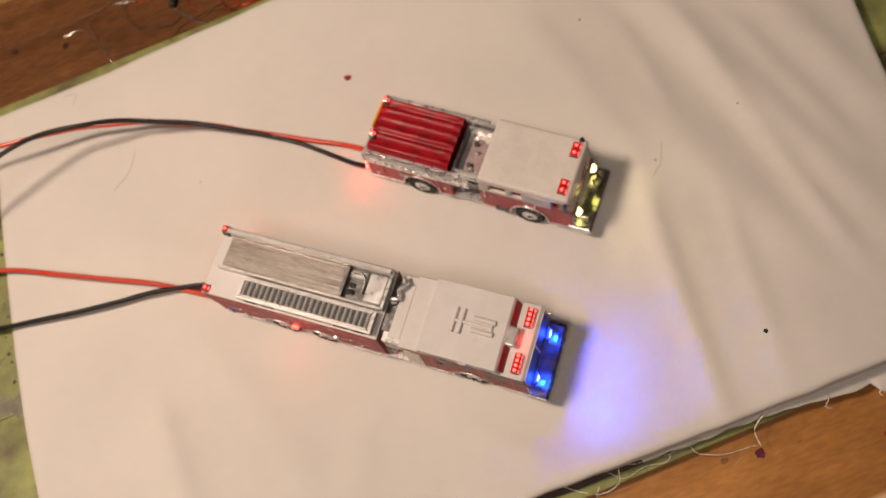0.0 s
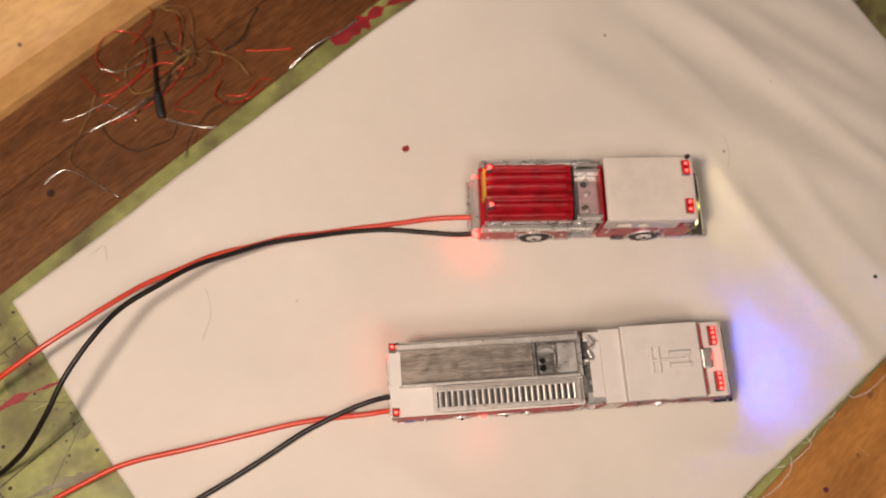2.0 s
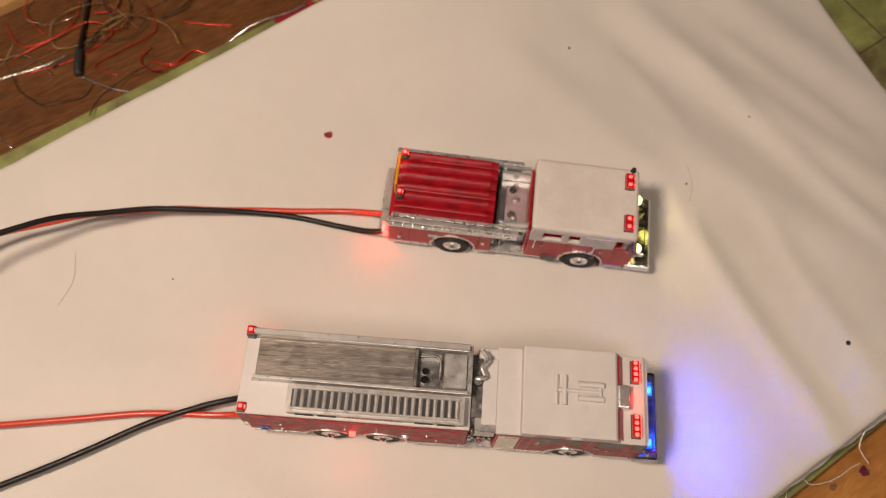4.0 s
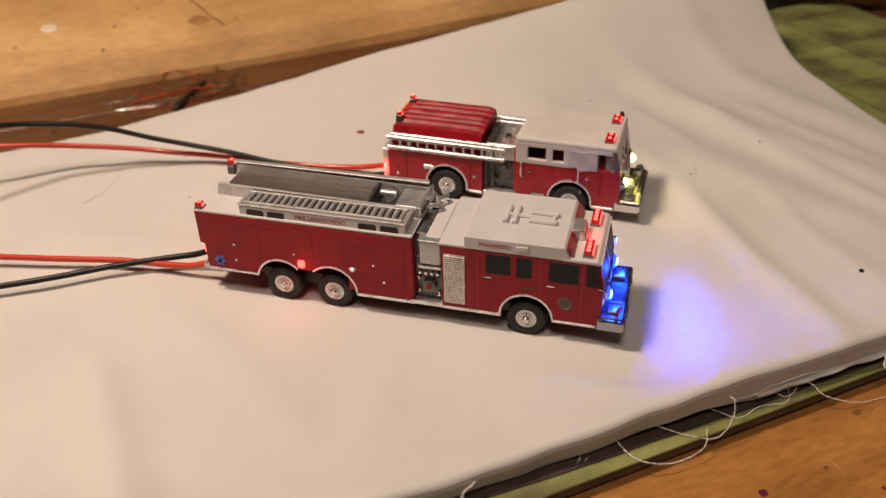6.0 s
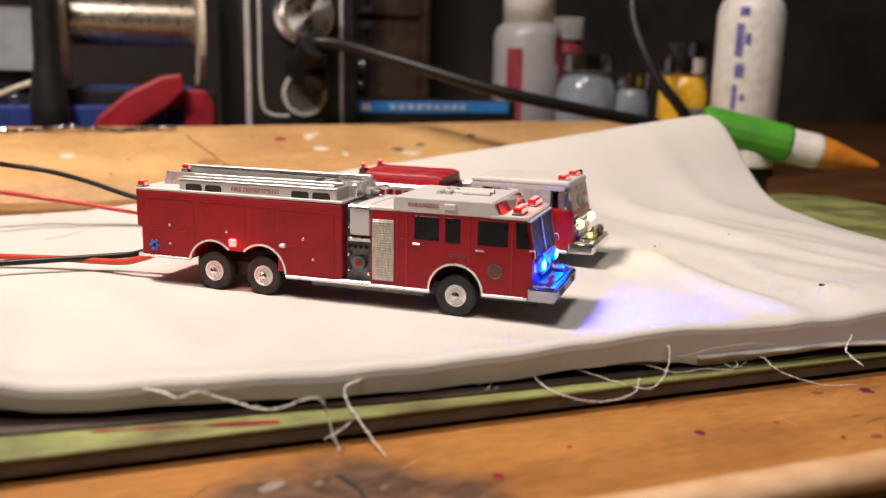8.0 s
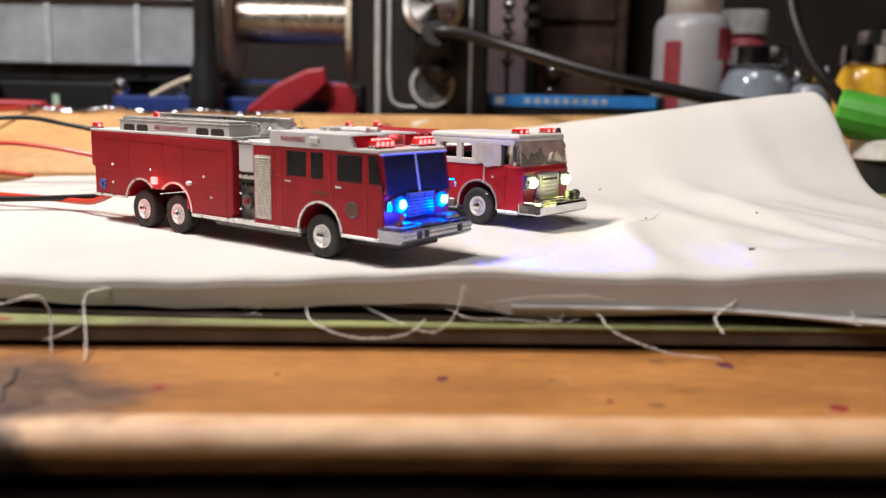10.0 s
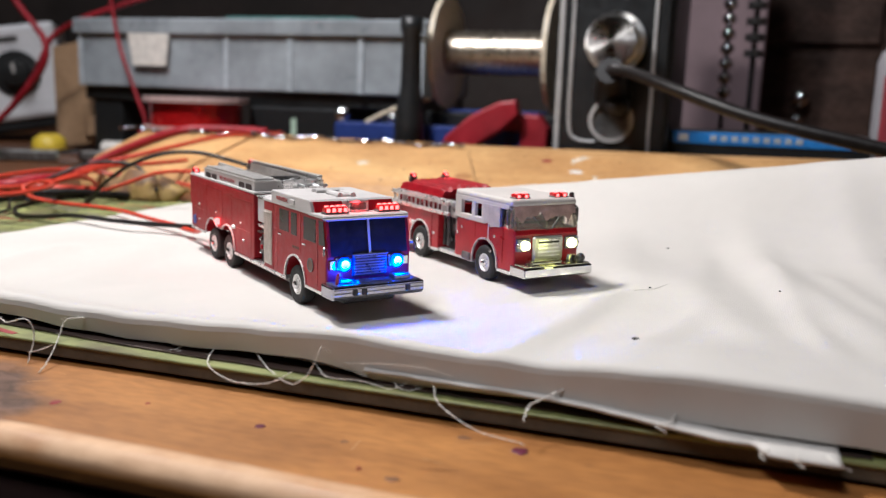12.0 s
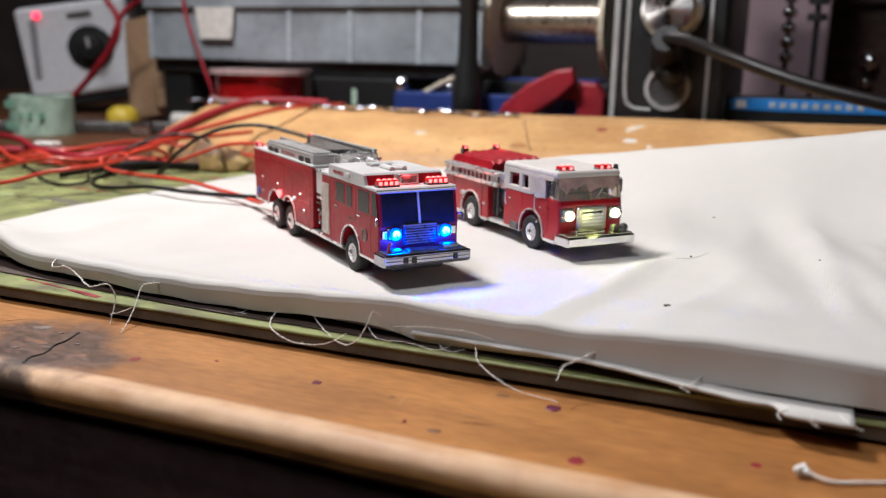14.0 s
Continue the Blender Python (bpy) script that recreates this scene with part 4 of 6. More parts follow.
def engine_long():
    t = base("fire_truck", at(*CENTRE_A), "model fire truck, red body, white cab roof, lit blue headlights", "toy truck", "model fire trucks")
    N, F = -8.0, 8.0
    # rear body with the double wheel arch
    line = [(-41.0, 17.3), (-41.0, 10.7), (-40.1, 10.4), (-40.1, 5.4), (-29.6, 5.4)]
    line += arc(-25.2, 4.3, 4.7, 166, 42, 10) + arc(-15.3, 4.3, 4.7, 138, -4, 12)
    line += [(-10.4, 4.1), (-0.5, 4.1), (0.3, 5.0), (0.3, 17.1)]
    body = part("body", prism(bmesh.new(), line, N, F, 0.22), RED, t)
    for y in (N - 0.22, F - 0.08):
        part("arch_trim", arch_trim(-25.2, 4.3, 4.6, 168, 44, y), SILVER, body)
        part("arch_trim", arch_trim(-15.3, 4.3, 4.6, 136, 0, y), SILVER, body)
        part("sill_strip", B(-10.6, 0.4, y, y + 0.3, 3.55, 4.15, 0.1), SILVER, body)
        part("sill_strip", B(-40.0, -29.8, y, y + 0.3, 5.0, 5.45, 0.1), SILVER, body)
        for x0, x1, z0, z1 in ((-38.8, -28.8, 5.9, 16.0), (-27.4, -18.4, 9.9, 15.9), (-17.6, -12.6, 9.9, 15.8), (-12.0, -1.2, 4.7, 15.5)):
            part("locker_seam", B(x0, x1, y + 0.12, y + 0.26 if y < 0 else y + 0.16, z1 - 0.06, z1 + 0.04), RED_B, body)
            part("locker_panel", B(x0, x1, y + 0.17, y + 0.3 if y < 0 else y + 0.13, z0, z1 - 0.12, 0.04), RED, body)
        for x0, x1, z in ((-38.6, -30.2, 10.2), (-10.0, -1.6, 9.4)):
            part("locker_seam", B(x0, x1, y + 0.1, y + 0.25, z - 0.05, z + 0.05), RED_B, body)
        for x, z in ((-33.9, 11.2), (-34.0, 7.8), (-7.0, 10.7), (-5.2, 7.3), (-22.1, 10.9)):
            part("latch", ball(bmesh.new(), (x, y + 0.1, z), 0.26), SILVER, body)
        bm = bmesh.new()
        for a in (0, 60, 120):
            m = Matrix.Translation((-37.3, y + 0.1, 7.3)) @ Matrix.Rotation(radians(a), 4, "Y")
            bmesh.ops.create_cube(bm, size=1.0, matrix=m @ Matrix.Diagonal((2.1, 0.3, 0.5, 1)))
        part("blue_star", bm, BLUE, body, "small blue six-armed star emblem")
    part("fuel_cap", ball(bmesh.new(), (-11.0, N - 0.02, 9.3), 0.75, 0.6), SILVER, body)
    led = part("side_light", B(-21.4, -20.2, N - 0.75, N + 0.1, 8.4, 9.7, 0.15), LED_RED, t, "lit red side diode")
    part("chassis", B(-30.5, 33.5, -5.0, 5.0, 2.4, 5.2, 0.3), DARK, t)
    part("step_plate", B(-41.6, -39.8, -7.4, 7.4, 4.7, 5.4, 0.15), SILVER, t)
    part("under_tank", B(-6.5, 14.5, -6.6, 6.6, 2.4, 4.2, 0.3), GUN, t)
    part("rear_panel", B(-41.2, -40.9, -6.4, 6.4, 10.9, 17.0), WHITE, t)
    # white deck, hose bed and ladder box
    part("rear_deck", B(-41.1, 0.35, N + 0.05, F - 0.05, 17.25, 17.75, 0.12), WHITE, t)
    part("hose_bed_floor", B(-38.6, -10.2, -1.4, 5.9, 17.75, 18.4, 0.1), STREAKED, t, "dry-brushed silver hose bed floor")
    for y0 in (-2.0, 5.9):
        part("hose_bed_wall", prism(bmesh.new(), [(-39.2, 17.7), (-38.6, 20.2), (-0.6, 19.56), (0.0, 17.7)], y0, y0 + 0.6, 0.1), PALE_SILVER, t)
    part("far_wall", B(-39.6, -0.6, 6.6, 6.95, 17.7, 20.5, 0.1), SILVER, t)
    part("wall_cap", B(-39.4, -0.4, 5.85, 6.95, 20.3, 20.65, 0.1), PALE_SILVER, t)
    part("far_shelf", B(-38.5, -0.6, 7.0, 7.8, 17.75, 18.1, 0.1), PALE_SILVER, t)
    part("front_wall", B(-0.6, 0.2, -2.0, 6.9, 17.7, 19.9, 0.15), SILVER, t)
    console = part("pump_console", B(-10.0, -0.4, -1.4, 5.9, 17.75, 18.3, 0.1), GUN, t)
    part("console_wall", B(-10.3, -9.6, -1.4, 5.9, 18.3, 19.7, 0.1), GUN, console)
    part("console_lid", B(-4.9, -0.8, -1.0, 5.4, 18.3, 19.35, 0.2), SILVER, console)
    part("console_block", B(-9.2, -5.4, 3.4, 5.2, 18.3, 19.3, 0.25), SILVER, console)
    part("console_gauge", C((-8.3, 0.2, 18.3), (-8.3, 0.2, 19.2), 0.7), CHROME, console)
    part("console_gauge", C((-8.3, 1.8, 18.3), (-8.3, 1.8, 19.0), 0.6), CHROME, console)
    part("console_pipe", tube(bmesh.new(), [(-9.2, 4.4, 19.3), (-6.5, 4.5, 19.56), (-5.6, 3.2, 19.3), (-5.6, 0.5, 19.0)], 0.28), GUN, console)
    shelf = part("ladder_box", B(-32.0, -0.9, -7.5, -2.6, 17.6, 19.5, 0.12), WHITE, t)
    part("ladder_shelf", B(-32.2, -0.8, -7.62, -2.5, 19.5, 19.75, 0.06), PALE_SILVER, shelf)
    for x0 in (-30.6, -26.6, -9.5, -5.5):
        part("box_opening", prism(bmesh.new(), [(x0, 17.75), (x0, 18.6), (x0 + 0.3, 18.9), (x0 + 3.0, 18.9), (x0 + 3.3, 18.6), (x0 + 3.3, 17.75)], -7.56, -7.42), SLOT, shelf)
    ladder(t, -31.5, -1.6, ((-6.85, 19.98), (-3.2, 19.98)), 1.27, 0.25, PALE_SILVER, 1.6, sink=0.22)
    part("ladder_bed", B(-31.4, -1.7, -6.6, -3.45, 19.72, 19.79), DARK, t)
    lettering("FIRE DEPARTMENT", 1.15, t, pose(-0.0165, -0.00753, 0.01845, 90, 0, 0), RED, "lettering")
    # pump panel between body and cab
    pump = part("pump_housing", B(0.3, 5.3, -6.4, 6.4, 4.2, 16.4, 0.1), GUN, t)
    part("pump_top", B(0.4, 5.2, -5.6, 5.6, 16.4, 17.2, 0.15), GUN, pump)
    for s in (-1, 1):
        y = 6.4 * s
        part("gauge_panel", B(1.5, 5.2, 5.4 * s, y + 1.3 * s, 12.2, 16.9, 0.2), WHITE, pump, "chipped white gauge panel")
        part("panel_bar", B(1.0, 5.2, y, y + 1.0 * s, 11.0, 11.7, 0.12), SILVER, pump)
        for k in range(4):
            part("lever", C((1.4 + 1.05 * k, y, 10.0), (1.4 + 1.05 * k, y + 1.2 * s, 10.2), 0.28, seg=8), CHROME, pump)
        part("intake_ring", C((2.9, y, 7.3), (2.9, y + 0.9 * s, 7.3), 1.3, 1.2, 18), GUN, pump)
        part("intake_cap", C((2.9, y + 0.9 * s, 7.3), (2.9, y + 1.25 * s, 7.3), 0.5, 0.45), RED, pump)
        for x, z in ((1.0, 13.5), (0.9, 8.6), (0.9, 6.0), (4.6, 5.6)):
            part("valve_knob", ball(bmesh.new(), (x, y + 0.4 * s, z), 0.42), CHROME, pump)
        part("running_board", B(-0.6, 16.0, min(y, y + 1.6 * s), max(y, y + 1.6 * s), 3.5, 4.3, 0.12), SILVER, t)
    part("deck_gun", tube(bmesh.new(), [(1.2, 1.2, 17.3), (1.2, 1.2, 18.8), (2.6, 1.8, 18.7), (2.0, 3.4, 18.9), (3.1, 5.0, 18.8), (2.0, 6.6, 18.8)], 0.42), SILVER, t)
    part("deck_gun_base", C((1.4, 1.2, 17.2), (1.4, 1.2, 18.0), 1.1, 0.9), GUN, t)
    part("panel_cap", B(1.2, 5.3, -7.9, -5.4, 16.9, 17.25, 0.15), SILVER, t)
    # cab
    line = [(5.4, 17.0), (5.4, 3.9), (15.4, 3.9)] + arc(20.4, 4.2, 4.5, 176, 4, 16) + [(25.2, 4.1), (32.3, 4.1), (33.2, 5.0), (33.2, 10.6), (32.0, 17.0)]
    cab_ob = part("cab", prism(bmesh.new(), line, N, F, 0.28), RED, t)
    part("cab_interior", B(10.5, 31.0, -6, 6, 4.6, 5.2), DARK, cab_ob)
    for s in (-1, 1):
        y = 8.0 * s
        sl = lambda a, b, c, d, e, f, bev=0.06: B(a, b, min(y + c * s, y + d * s), max(y + c * s, y + d * s), e, f, bev)
        part("arch_trim", arch_trim(20.4, 4.2, 4.45, 178, 2, y - 0.12 + 0.07 * s), SILVER, cab_ob)
        part("sill_strip", sl(5.4, 15.9, -0.1, 0.18, 3.6, 4.1), SILVER, cab_ob)
        part("sill_strip", sl(24.9, 32.4, -0.1, 0.18, 3.9, 4.4), SILVER, cab_ob)
        for x0, x1, z0 in ((13.2, 17.5, 12.4), (18.5, 21.1, 12.3), (24.0, 29.0, 12.3)):
            part("side_window", sl(x0, x1, -0.1, 0.05, z0, 16.3, 0.04), GLASS_DARK, cab_ob)
        bm = prism(bmesh.new(), [(30.2, 16.4), (30.4, 12.3), (32.7, 12.3), (31.9, 16.4)], min(y - 0.1 * s, y + 0.05 * s), max(y - 0.1 * s, y + 0.05 * s))
        part("side_window", bm, GLASS_DARK, cab_ob)
        door = part("roller_shutter", sl(5.8, 9.6, -0.1, 0.08, 4.9, 15.2, 0.04), SHUTTER, cab_ob, "silver ribbed roller shutter")
        for k in range(24):
            z = 5.2 + 0.415 * k
            part("slat", C((5.9, y + 0.06 * s, z), (9.5, y + 0.06 * s, z), 0.17, seg=6), SHUTTER, door)
        for xs, z0, z1 in ((11.9, 4.6, 16.4), (22.6, 9.4, 16.6), (29.7, 5.0, 16.6), (10.2, 4.4, 16.8)):
            part("door_seam", sl(xs - 0.09, xs + 0.09, -0.05, 0.06, z0, z1, 0), RED_B, cab_ob)
        part("door_seam", sl(10.2, 11.9, -0.05, 0.06, 12.2, 12.4, 0), RED_B, cab_ob)
        for x, z in ((13.6, 11.6), (24.4, 11.4)):
            part("door_handle", sl(x - 0.7, x + 0.7, -0.05, 0.25, z - 0.2, z + 0.2, 0.1), CHROME, cab_ob)
        part("badge", C((27.0, y - 0.1 * s, 8.2), (27.0, y + 0.07 * s, 8.2), 1.25, seg=12), BADGE, cab_ob, "small round dull gold badge")
        part("badge_rim", lathe(bmesh.new(), [(1.25, 0), (1.25, 0.1), (1.0, 0.1), (1.0, 0)], 14), GUN, cab_ob).matrix_local = pose(0.027, (y + 0.03 * s) * 0.001, 0.0082, -90 * s, 0, 0)
        for k in range(4):
            part("unread_mark", sl(19.2 + 0.75 * k, 19.75 + 0.75 * k, -0.05, 0.05, 10.0, 10.45, 0), BADGE, cab_ob)
    # white roof in three steps
    part("roof_rear", B(5.0, 9.8, -8.05, 8.05, 16.7, 17.35, 0.15), WHITE, cab_ob)
    part("roof_rear_step", B(2.4, 5.1, -6.6, 5.6, 16.9, 17.45, 0.15), WHITE, cab_ob)
    roof = part("roof_raised", prism(bmesh.new(), [(9.4, 16.8), (9.5, 19.1), (9.8, 19.3), (26.2, 19.3), (26.6, 19.0), (27.6, 17.0), (27.6, 16.8)], -8.1, 8.1, 0.2), WHITE, cab_ob)
    part("roof_front", prism(bmesh.new(), [(26.0, 16.75), (26.0, 17.3), (31.8, 17.35), (32.2, 17.1), (32.2, 16.75)], -8.15, 8.15, 0.15), WHITE, cab_ob)
    for y0, y1 in ((-7.6, -2.2), (2.2, 7.6)):
        part("red_band", prism(bmesh.new(), [(26.75, 19.02), (27.72, 17.33), (27.95, 17.33), (26.95, 19.05)], y0, y1), RED_B, cab_ob)
    ac = part("roof_vent", B(26.7, 28.9, -2.1, 2.1, 17.3, 19.3, 0.3, 2), SILVER, cab_ob, "dull silver roof vent")
    part("vent_face", B(28.8, 29.0, -1.5, 1.5, 17.7, 18.9), GUN, ac)
    for x in (15.4, 16.95):
        part("roof_relief", tube(bmesh.new(), [(x, -2.5, 19.5), (x, 0.0, 19.5), (x, 3.0, 19.5)], 0.46, 8, 3), WHITE, roof)
    part("roof_relief", tube(bmesh.new(), [(15.4, 0.2, 19.45), (19.0, 0.2, 19.45), (23.4, 0.2, 19.45)], 0.42, 8, 3), WHITE, roof)
    for y in (-1.05, 1.5):
        part("roof_relief", tube(bmesh.new(), [(19.3, y, 19.5), (21.6, y, 19.5), (24.0, y, 19.5)], 0.58, 10, 3), WHITE, roof)
    part("roof_relief", tube(bmesh.new(), [(23.4, -1.05, 19.45), (23.4, 0.2, 19.45), (23.4, 1.5, 19.45)], 0.36, 8, 3), WHITE, roof)
    for s in (-1, 1):
        lettering("PARAMEDIC", 1.0, t, pose(0.0148, -0.00815 * -s if s > 0 else -0.00815, 0.0181, 90, 0, 180 if s > 0 else 0), RED_B, "lettering")
        part("roof_lamp_box", B(18.4, 20.4, 8.05 * s - 0.25, 8.05 * s + 0.25, 17.6, 18.6, 0.1), WHITE, roof)
        bar = diode_block(t, 30.1, 5.0 * s, 17.35, 1.5, 4.2, 1.25, 4, "y", name="light_bar")
    # front
    wind = part("windscreen", prism(bmesh.new(), [(32.15, 16.6), (33.35, 10.7), (33.5, 10.7), (32.35, 16.6)], -7.3, 7.3), GLASS_BLUE, cab_ob, "dark glossy two-piece windscreen")
    part("screen_post", prism(bmesh.new(), [(32.2, 16.7), (33.4, 10.6), (33.68, 10.6), (32.48, 16.7)], -0.2, 0.2), WHITE, wind)
    part("screen_frame", B(31.9, 32.65, -7.9, 7.9, 16.5, 16.85, 0.1), WHITE, wind)
    for s in (-1, 1):
        part("corner_post", prism(bmesh.new(), [(32.1, 16.7), (33.3, 10.6), (33.55, 10.6), (32.4, 16.7)], 7.55 * s - 0.25, 7.55 * s + 0.25), RED, wind)
        house = part("headlight_housing", B(33.1, 33.75, 5.0 * s - 1.5, 5.0 * s + 1.5, 8.2, 10.4, 0.25), GRILLE, cab_ob)
        part("headlight", lathe(bmesh.new(), [(1.15, 0), (1.2, 0.3), (0.9, 0.55), (0.1, 0.65)], 18), LED_BLUE, house, "lit blue headlight diode").matrix_local = pose(0.0337, 0.005 * s, 0.0093, 0, 90, 0)
        part("diode_core", lathe(bmesh.new(), [(0.78, 0.45), (0.75, 0.72), (0.4, 0.86), (0.05, 0.88)], 14), LED_CORE, house).matrix_local = pose(0.0337, 0.005 * s, 0.0093, 0, 90, 0)
        part("turn_lamp", B(33.1, 33.5, 7.0 * s - 0.5, 7.0 * s + 0.5, 8.4, 10.0, 0.1), CHROME, cab_ob)
        part("mirror_arm", tube(bmesh.new(), [(32.6, 7.9 * s, 12.0), (33.6, 8.6 * s, 12.2), (33.8, 8.7 * s, 11.0)], 0.18), CHROME, cab_ob)
    grille = part("grille", B(33.1, 33.55, -3.3, 3.3, 7.0, 10.7, 0.15), DARK, cab_ob)
    for k in range(7):
        part("grille_bar", B(33.5, 33.85, -3.1, 3.1, 7.3 + 0.48 * k, 7.55 + 0.48 * k, 0.06), GRILLE, grille)
    part("grille_frame", B(33.45, 33.8, -3.4, 3.4, 10.5, 10.9, 0.1), GRILLE, grille)
    bumper = part("bumper", prism(bmesh.new(), [(32.6, 4.0), (32.6, 6.2), (37.0, 6.2), (37.2, 6.0), (37.2, 4.5), (36.8, 4.0)], -8.7, 8.7, 0.3), CHROME_DULL, t)
    part("bumper_deck", B(33.3, 36.8, -8.0, 8.0, 6.2, 6.45, 0.05), GUN, bumper)
    for z in (4.55, 5.2, 5.8):
        part("bumper_groove", B(37.1, 37.3, -8.4, 8.4, z - 0.07, z + 0.07), GUN, bumper)
    for y in (-4.6, -2.9, 5.4):
        part("bumper_lamp", B(37.0, 37.45, y - 0.45, y + 0.45, 4.7, 5.7, 0.1), DARK, bumper)
    part("bumper_box", B(34.0, 36.2, 3.4, 6.6, 6.4, 7.3, 0.2), GRILLE, bumper)
    part("bumper_box", B(34.0, 36.0, -6.9, -4.4, 6.4, 7.0, 0.2), GRILLE, bumper)
    part("hose_tray", B(34.0, 36.4, -3.5, 2.6, 6.4, 6.7, 0.1), GUN, bumper)
    part("tow_hook", tube(bmesh.new(), [(35.6, -7.2, 6.4), (36.0, -7.2, 8.0), (36.4, -7.0, 8.2)], 0.28), RED_B, bumper)
    # rear diodes
    for y in (-6.9, 6.7):
        diode_block(t, -40.2, y, 17.7 if y < 0 else 19.4, 1.3, 1.6, 1.1, 1, "y")
        part("lamp_frame", B(-40.95, -39.45, y - 0.95, y + 0.95, 17.6, 17.9 if y < 0 else 19.4, 0.08), GUN, t)
    part("tail_light", B(-41.45, -40.9, 5.0, 6.0, 14.0, 15.0, 0.1), LED_RED, t)
    for y in (-7.0, 7.0):
        part("tail_light", B(-40.6, -40.0, y - 0.5, y + 0.5, 8.2, 9.2, 0.1), LED_RED, t)
    for x in (-25.2, -15.2, 20.4):
        wheel(t, x, -7.75, 3.45, -1)
        wheel(t, x, 7.75, 3.45, 1)
        part("axle", C((x, -6, 3.8), (x, 6, 3.8), 0.7, seg=8), DARK, t)
    return t


def paint_drip(width, top, low, ragged, seed):
    """A thin sheet of paint in x and y whose lower rim hangs in runs."""
    bm = bmesh.new()
    rows = []
    n = max(12, int(width / 0.22))
    for k in range(n + 1):
        x = width * (k / n - 0.5)
        run = low + ragged * (noise.noise((x * 0.4, seed, 0)) + 0.35 * noise.noise((x * 0.9, seed, 4.0))) - 0.5 * ragged * max(0.0, math.sin(x * 1.1 + seed)) ** 4
        rows.append([[bm.verts.new((x, run + (top - run) * j / 4, z * (0.35 + 0.65 * j / 4 if z else 1))) for j in range(5)] for z in (0.0, 0.14)])
    for a, b in zip(rows, rows[1:]):
        for j in range(4):
            bm.faces.new((a[1][j], b[1][j], b[1][j + 1], a[1][j + 1]))
            bm.faces.new((a[0][j + 1], b[0][j + 1], b[0][j], a[0][j]))
        bm.faces.new((a[0][0], b[0][0], b[1][0], a[1][0]))
        bm.faces.new((a[1][4], b[1][4], b[0][4], a[0][4]))
    for r in (rows[0], rows[-1]):
        bm.faces.new(r[0] + r[1][::-1])
    return bm


def engine_short():
    t = base("fire_truck", at(*CENTRE_B, -2.5), "older model pumper, red with chalky white cab roof, warm headlights", "toy truck", "model fire trucks")
    N, F = -7.7, 7.7
    line = [(-26.9, 11.0), (-26.9, 3.0), (-18.2, 3.0)] + arc(-13.4, 3.9, 4.5, 190, -10, 14) + [(-8.6, 3.0), (-5.5, 3.0), (-5.5, 11.0)]
    body = part("body", prism(bmesh.new(), line, N, F, 0.25), RED_B, t)
    for s in (-1, 1):
        y = 7.7 * s
        part("arch_trim", arch_trim(-13.4, 3.9, 4.45, 192, -12, y - 0.15 + 0.08 * s), SILVER, body)
        part("sill_strip", B(-26.8, -18.4, y - 0.2, y + 0.2, 2.5, 3.2, 0.1), SILVER, body)
        part("sill_strip", B(-8.4, -5.4, y - 0.2, y + 0.2, 2.6, 3.2, 0.1), SILVER, body)
        part("fuel_flap", B(-18.6, -16.4, y - 0.2, y + 0.2, 6.9, 8.0, 0.2), SILVER, body)
        for x, z in ((-24.6, 5.0), (-7.2, 6.4)):
            part("latch", ball(bmesh.new(), (x, y, z), 0.36), SILVER, body)
        part("locker_seam", B(-8.3, -8.1, y - 0.1, y + 0.08, 3.4, 10.6), RED, body)
        part("locker_seam", B(-22.6, -22.4, y - 0.1, y + 0.08, 3.4, 10.6), RED, body)
    part("rear_step", B(-29.2, -26.8, -7.0, 7.0, 2.6, 3.4, 0.15), SILVER, t)
    part("rear_board", B(-28.4, -26.8, -7.0, 5.4, 3.4, 10.4, 0.3), PALE_SILVER, t)
    part("chassis", B(-26.0, 24.0, -4.6, 4.6, 2.0, 4.4, 0.3), DARK, t)
    # covered hose bed with lengthways folds
    bm = bmesh.new()
    rows = []
    for k in range(15):
        x = -25.8 + 19.8 * k / 14
        row = []
        for j in range(65):
            f = j / 64
            y = -6.9 + 13.8 * f
            crown = 15.2 + 0.9 * ease(0.0, 0.45, f) - 0.35 * math.exp(-((f - 0.5) / 0.12) ** 2)
            fold = 0.75 * abs(math.sin(math.pi * 6 * f)) ** 0.8 + 0.08 * noise.noise((x * 0.2, y * 1.1, 2.0)) + 0.05 * noise.noise((x * 0.5, y * 2.0, 5.0))
            end = 1.0 - 0.35 * ease(0.93, 1.0, abs(2 * k / 14 - 1))
            edge_drop = 1.5 * (1 - ease(0.0, 0.07, min(f, 1 - f)))
            row.append(bm.verts.new((x, y, crown + fold * end - edge_drop - 0.5 * (1 - end))))
        rows.append(row)
    for a, b in zip(rows, rows[1:]):
        for j in range(64):
            bm.faces.new((a[j], a[j + 1], b[j + 1], b[j]))
    rim = [rows[0], [r[64] for r in rows], rows[-1][::-1], [r[0] for r in rows][::-1]]
    loop = [v for side in rim for v in side[:-1]]
    foot = [bm.verts.new((v.co.x, v.co.y, 10.8)) for v in loop]
    for k in range(len(loop)):
        bm.faces.new((loop[k], loop[(k + 1) % len(loop)], foot[(k + 1) % len(loop)], foot[k]))
    cover = part("hose_bed_cover", bm, RED_VINYL, t, "glossy red ribbed hose bed cover")
    part("yellow_strip", B(-26.4, -25.8, -1.5, 5.6, 12.0, 16.4, 0.2), YELLOW, t)
    for y in (-3.6, 5.3):
        part("lamp_bracket", B(-25.8, -24.3, y - 0.85, y + 0.85, 15.2, 16.9, 0.2, 2), GUN, t)
        diode_block(t, -25.05, y, 16.85, 1.2, 1.4, 1.0, 1, "y")
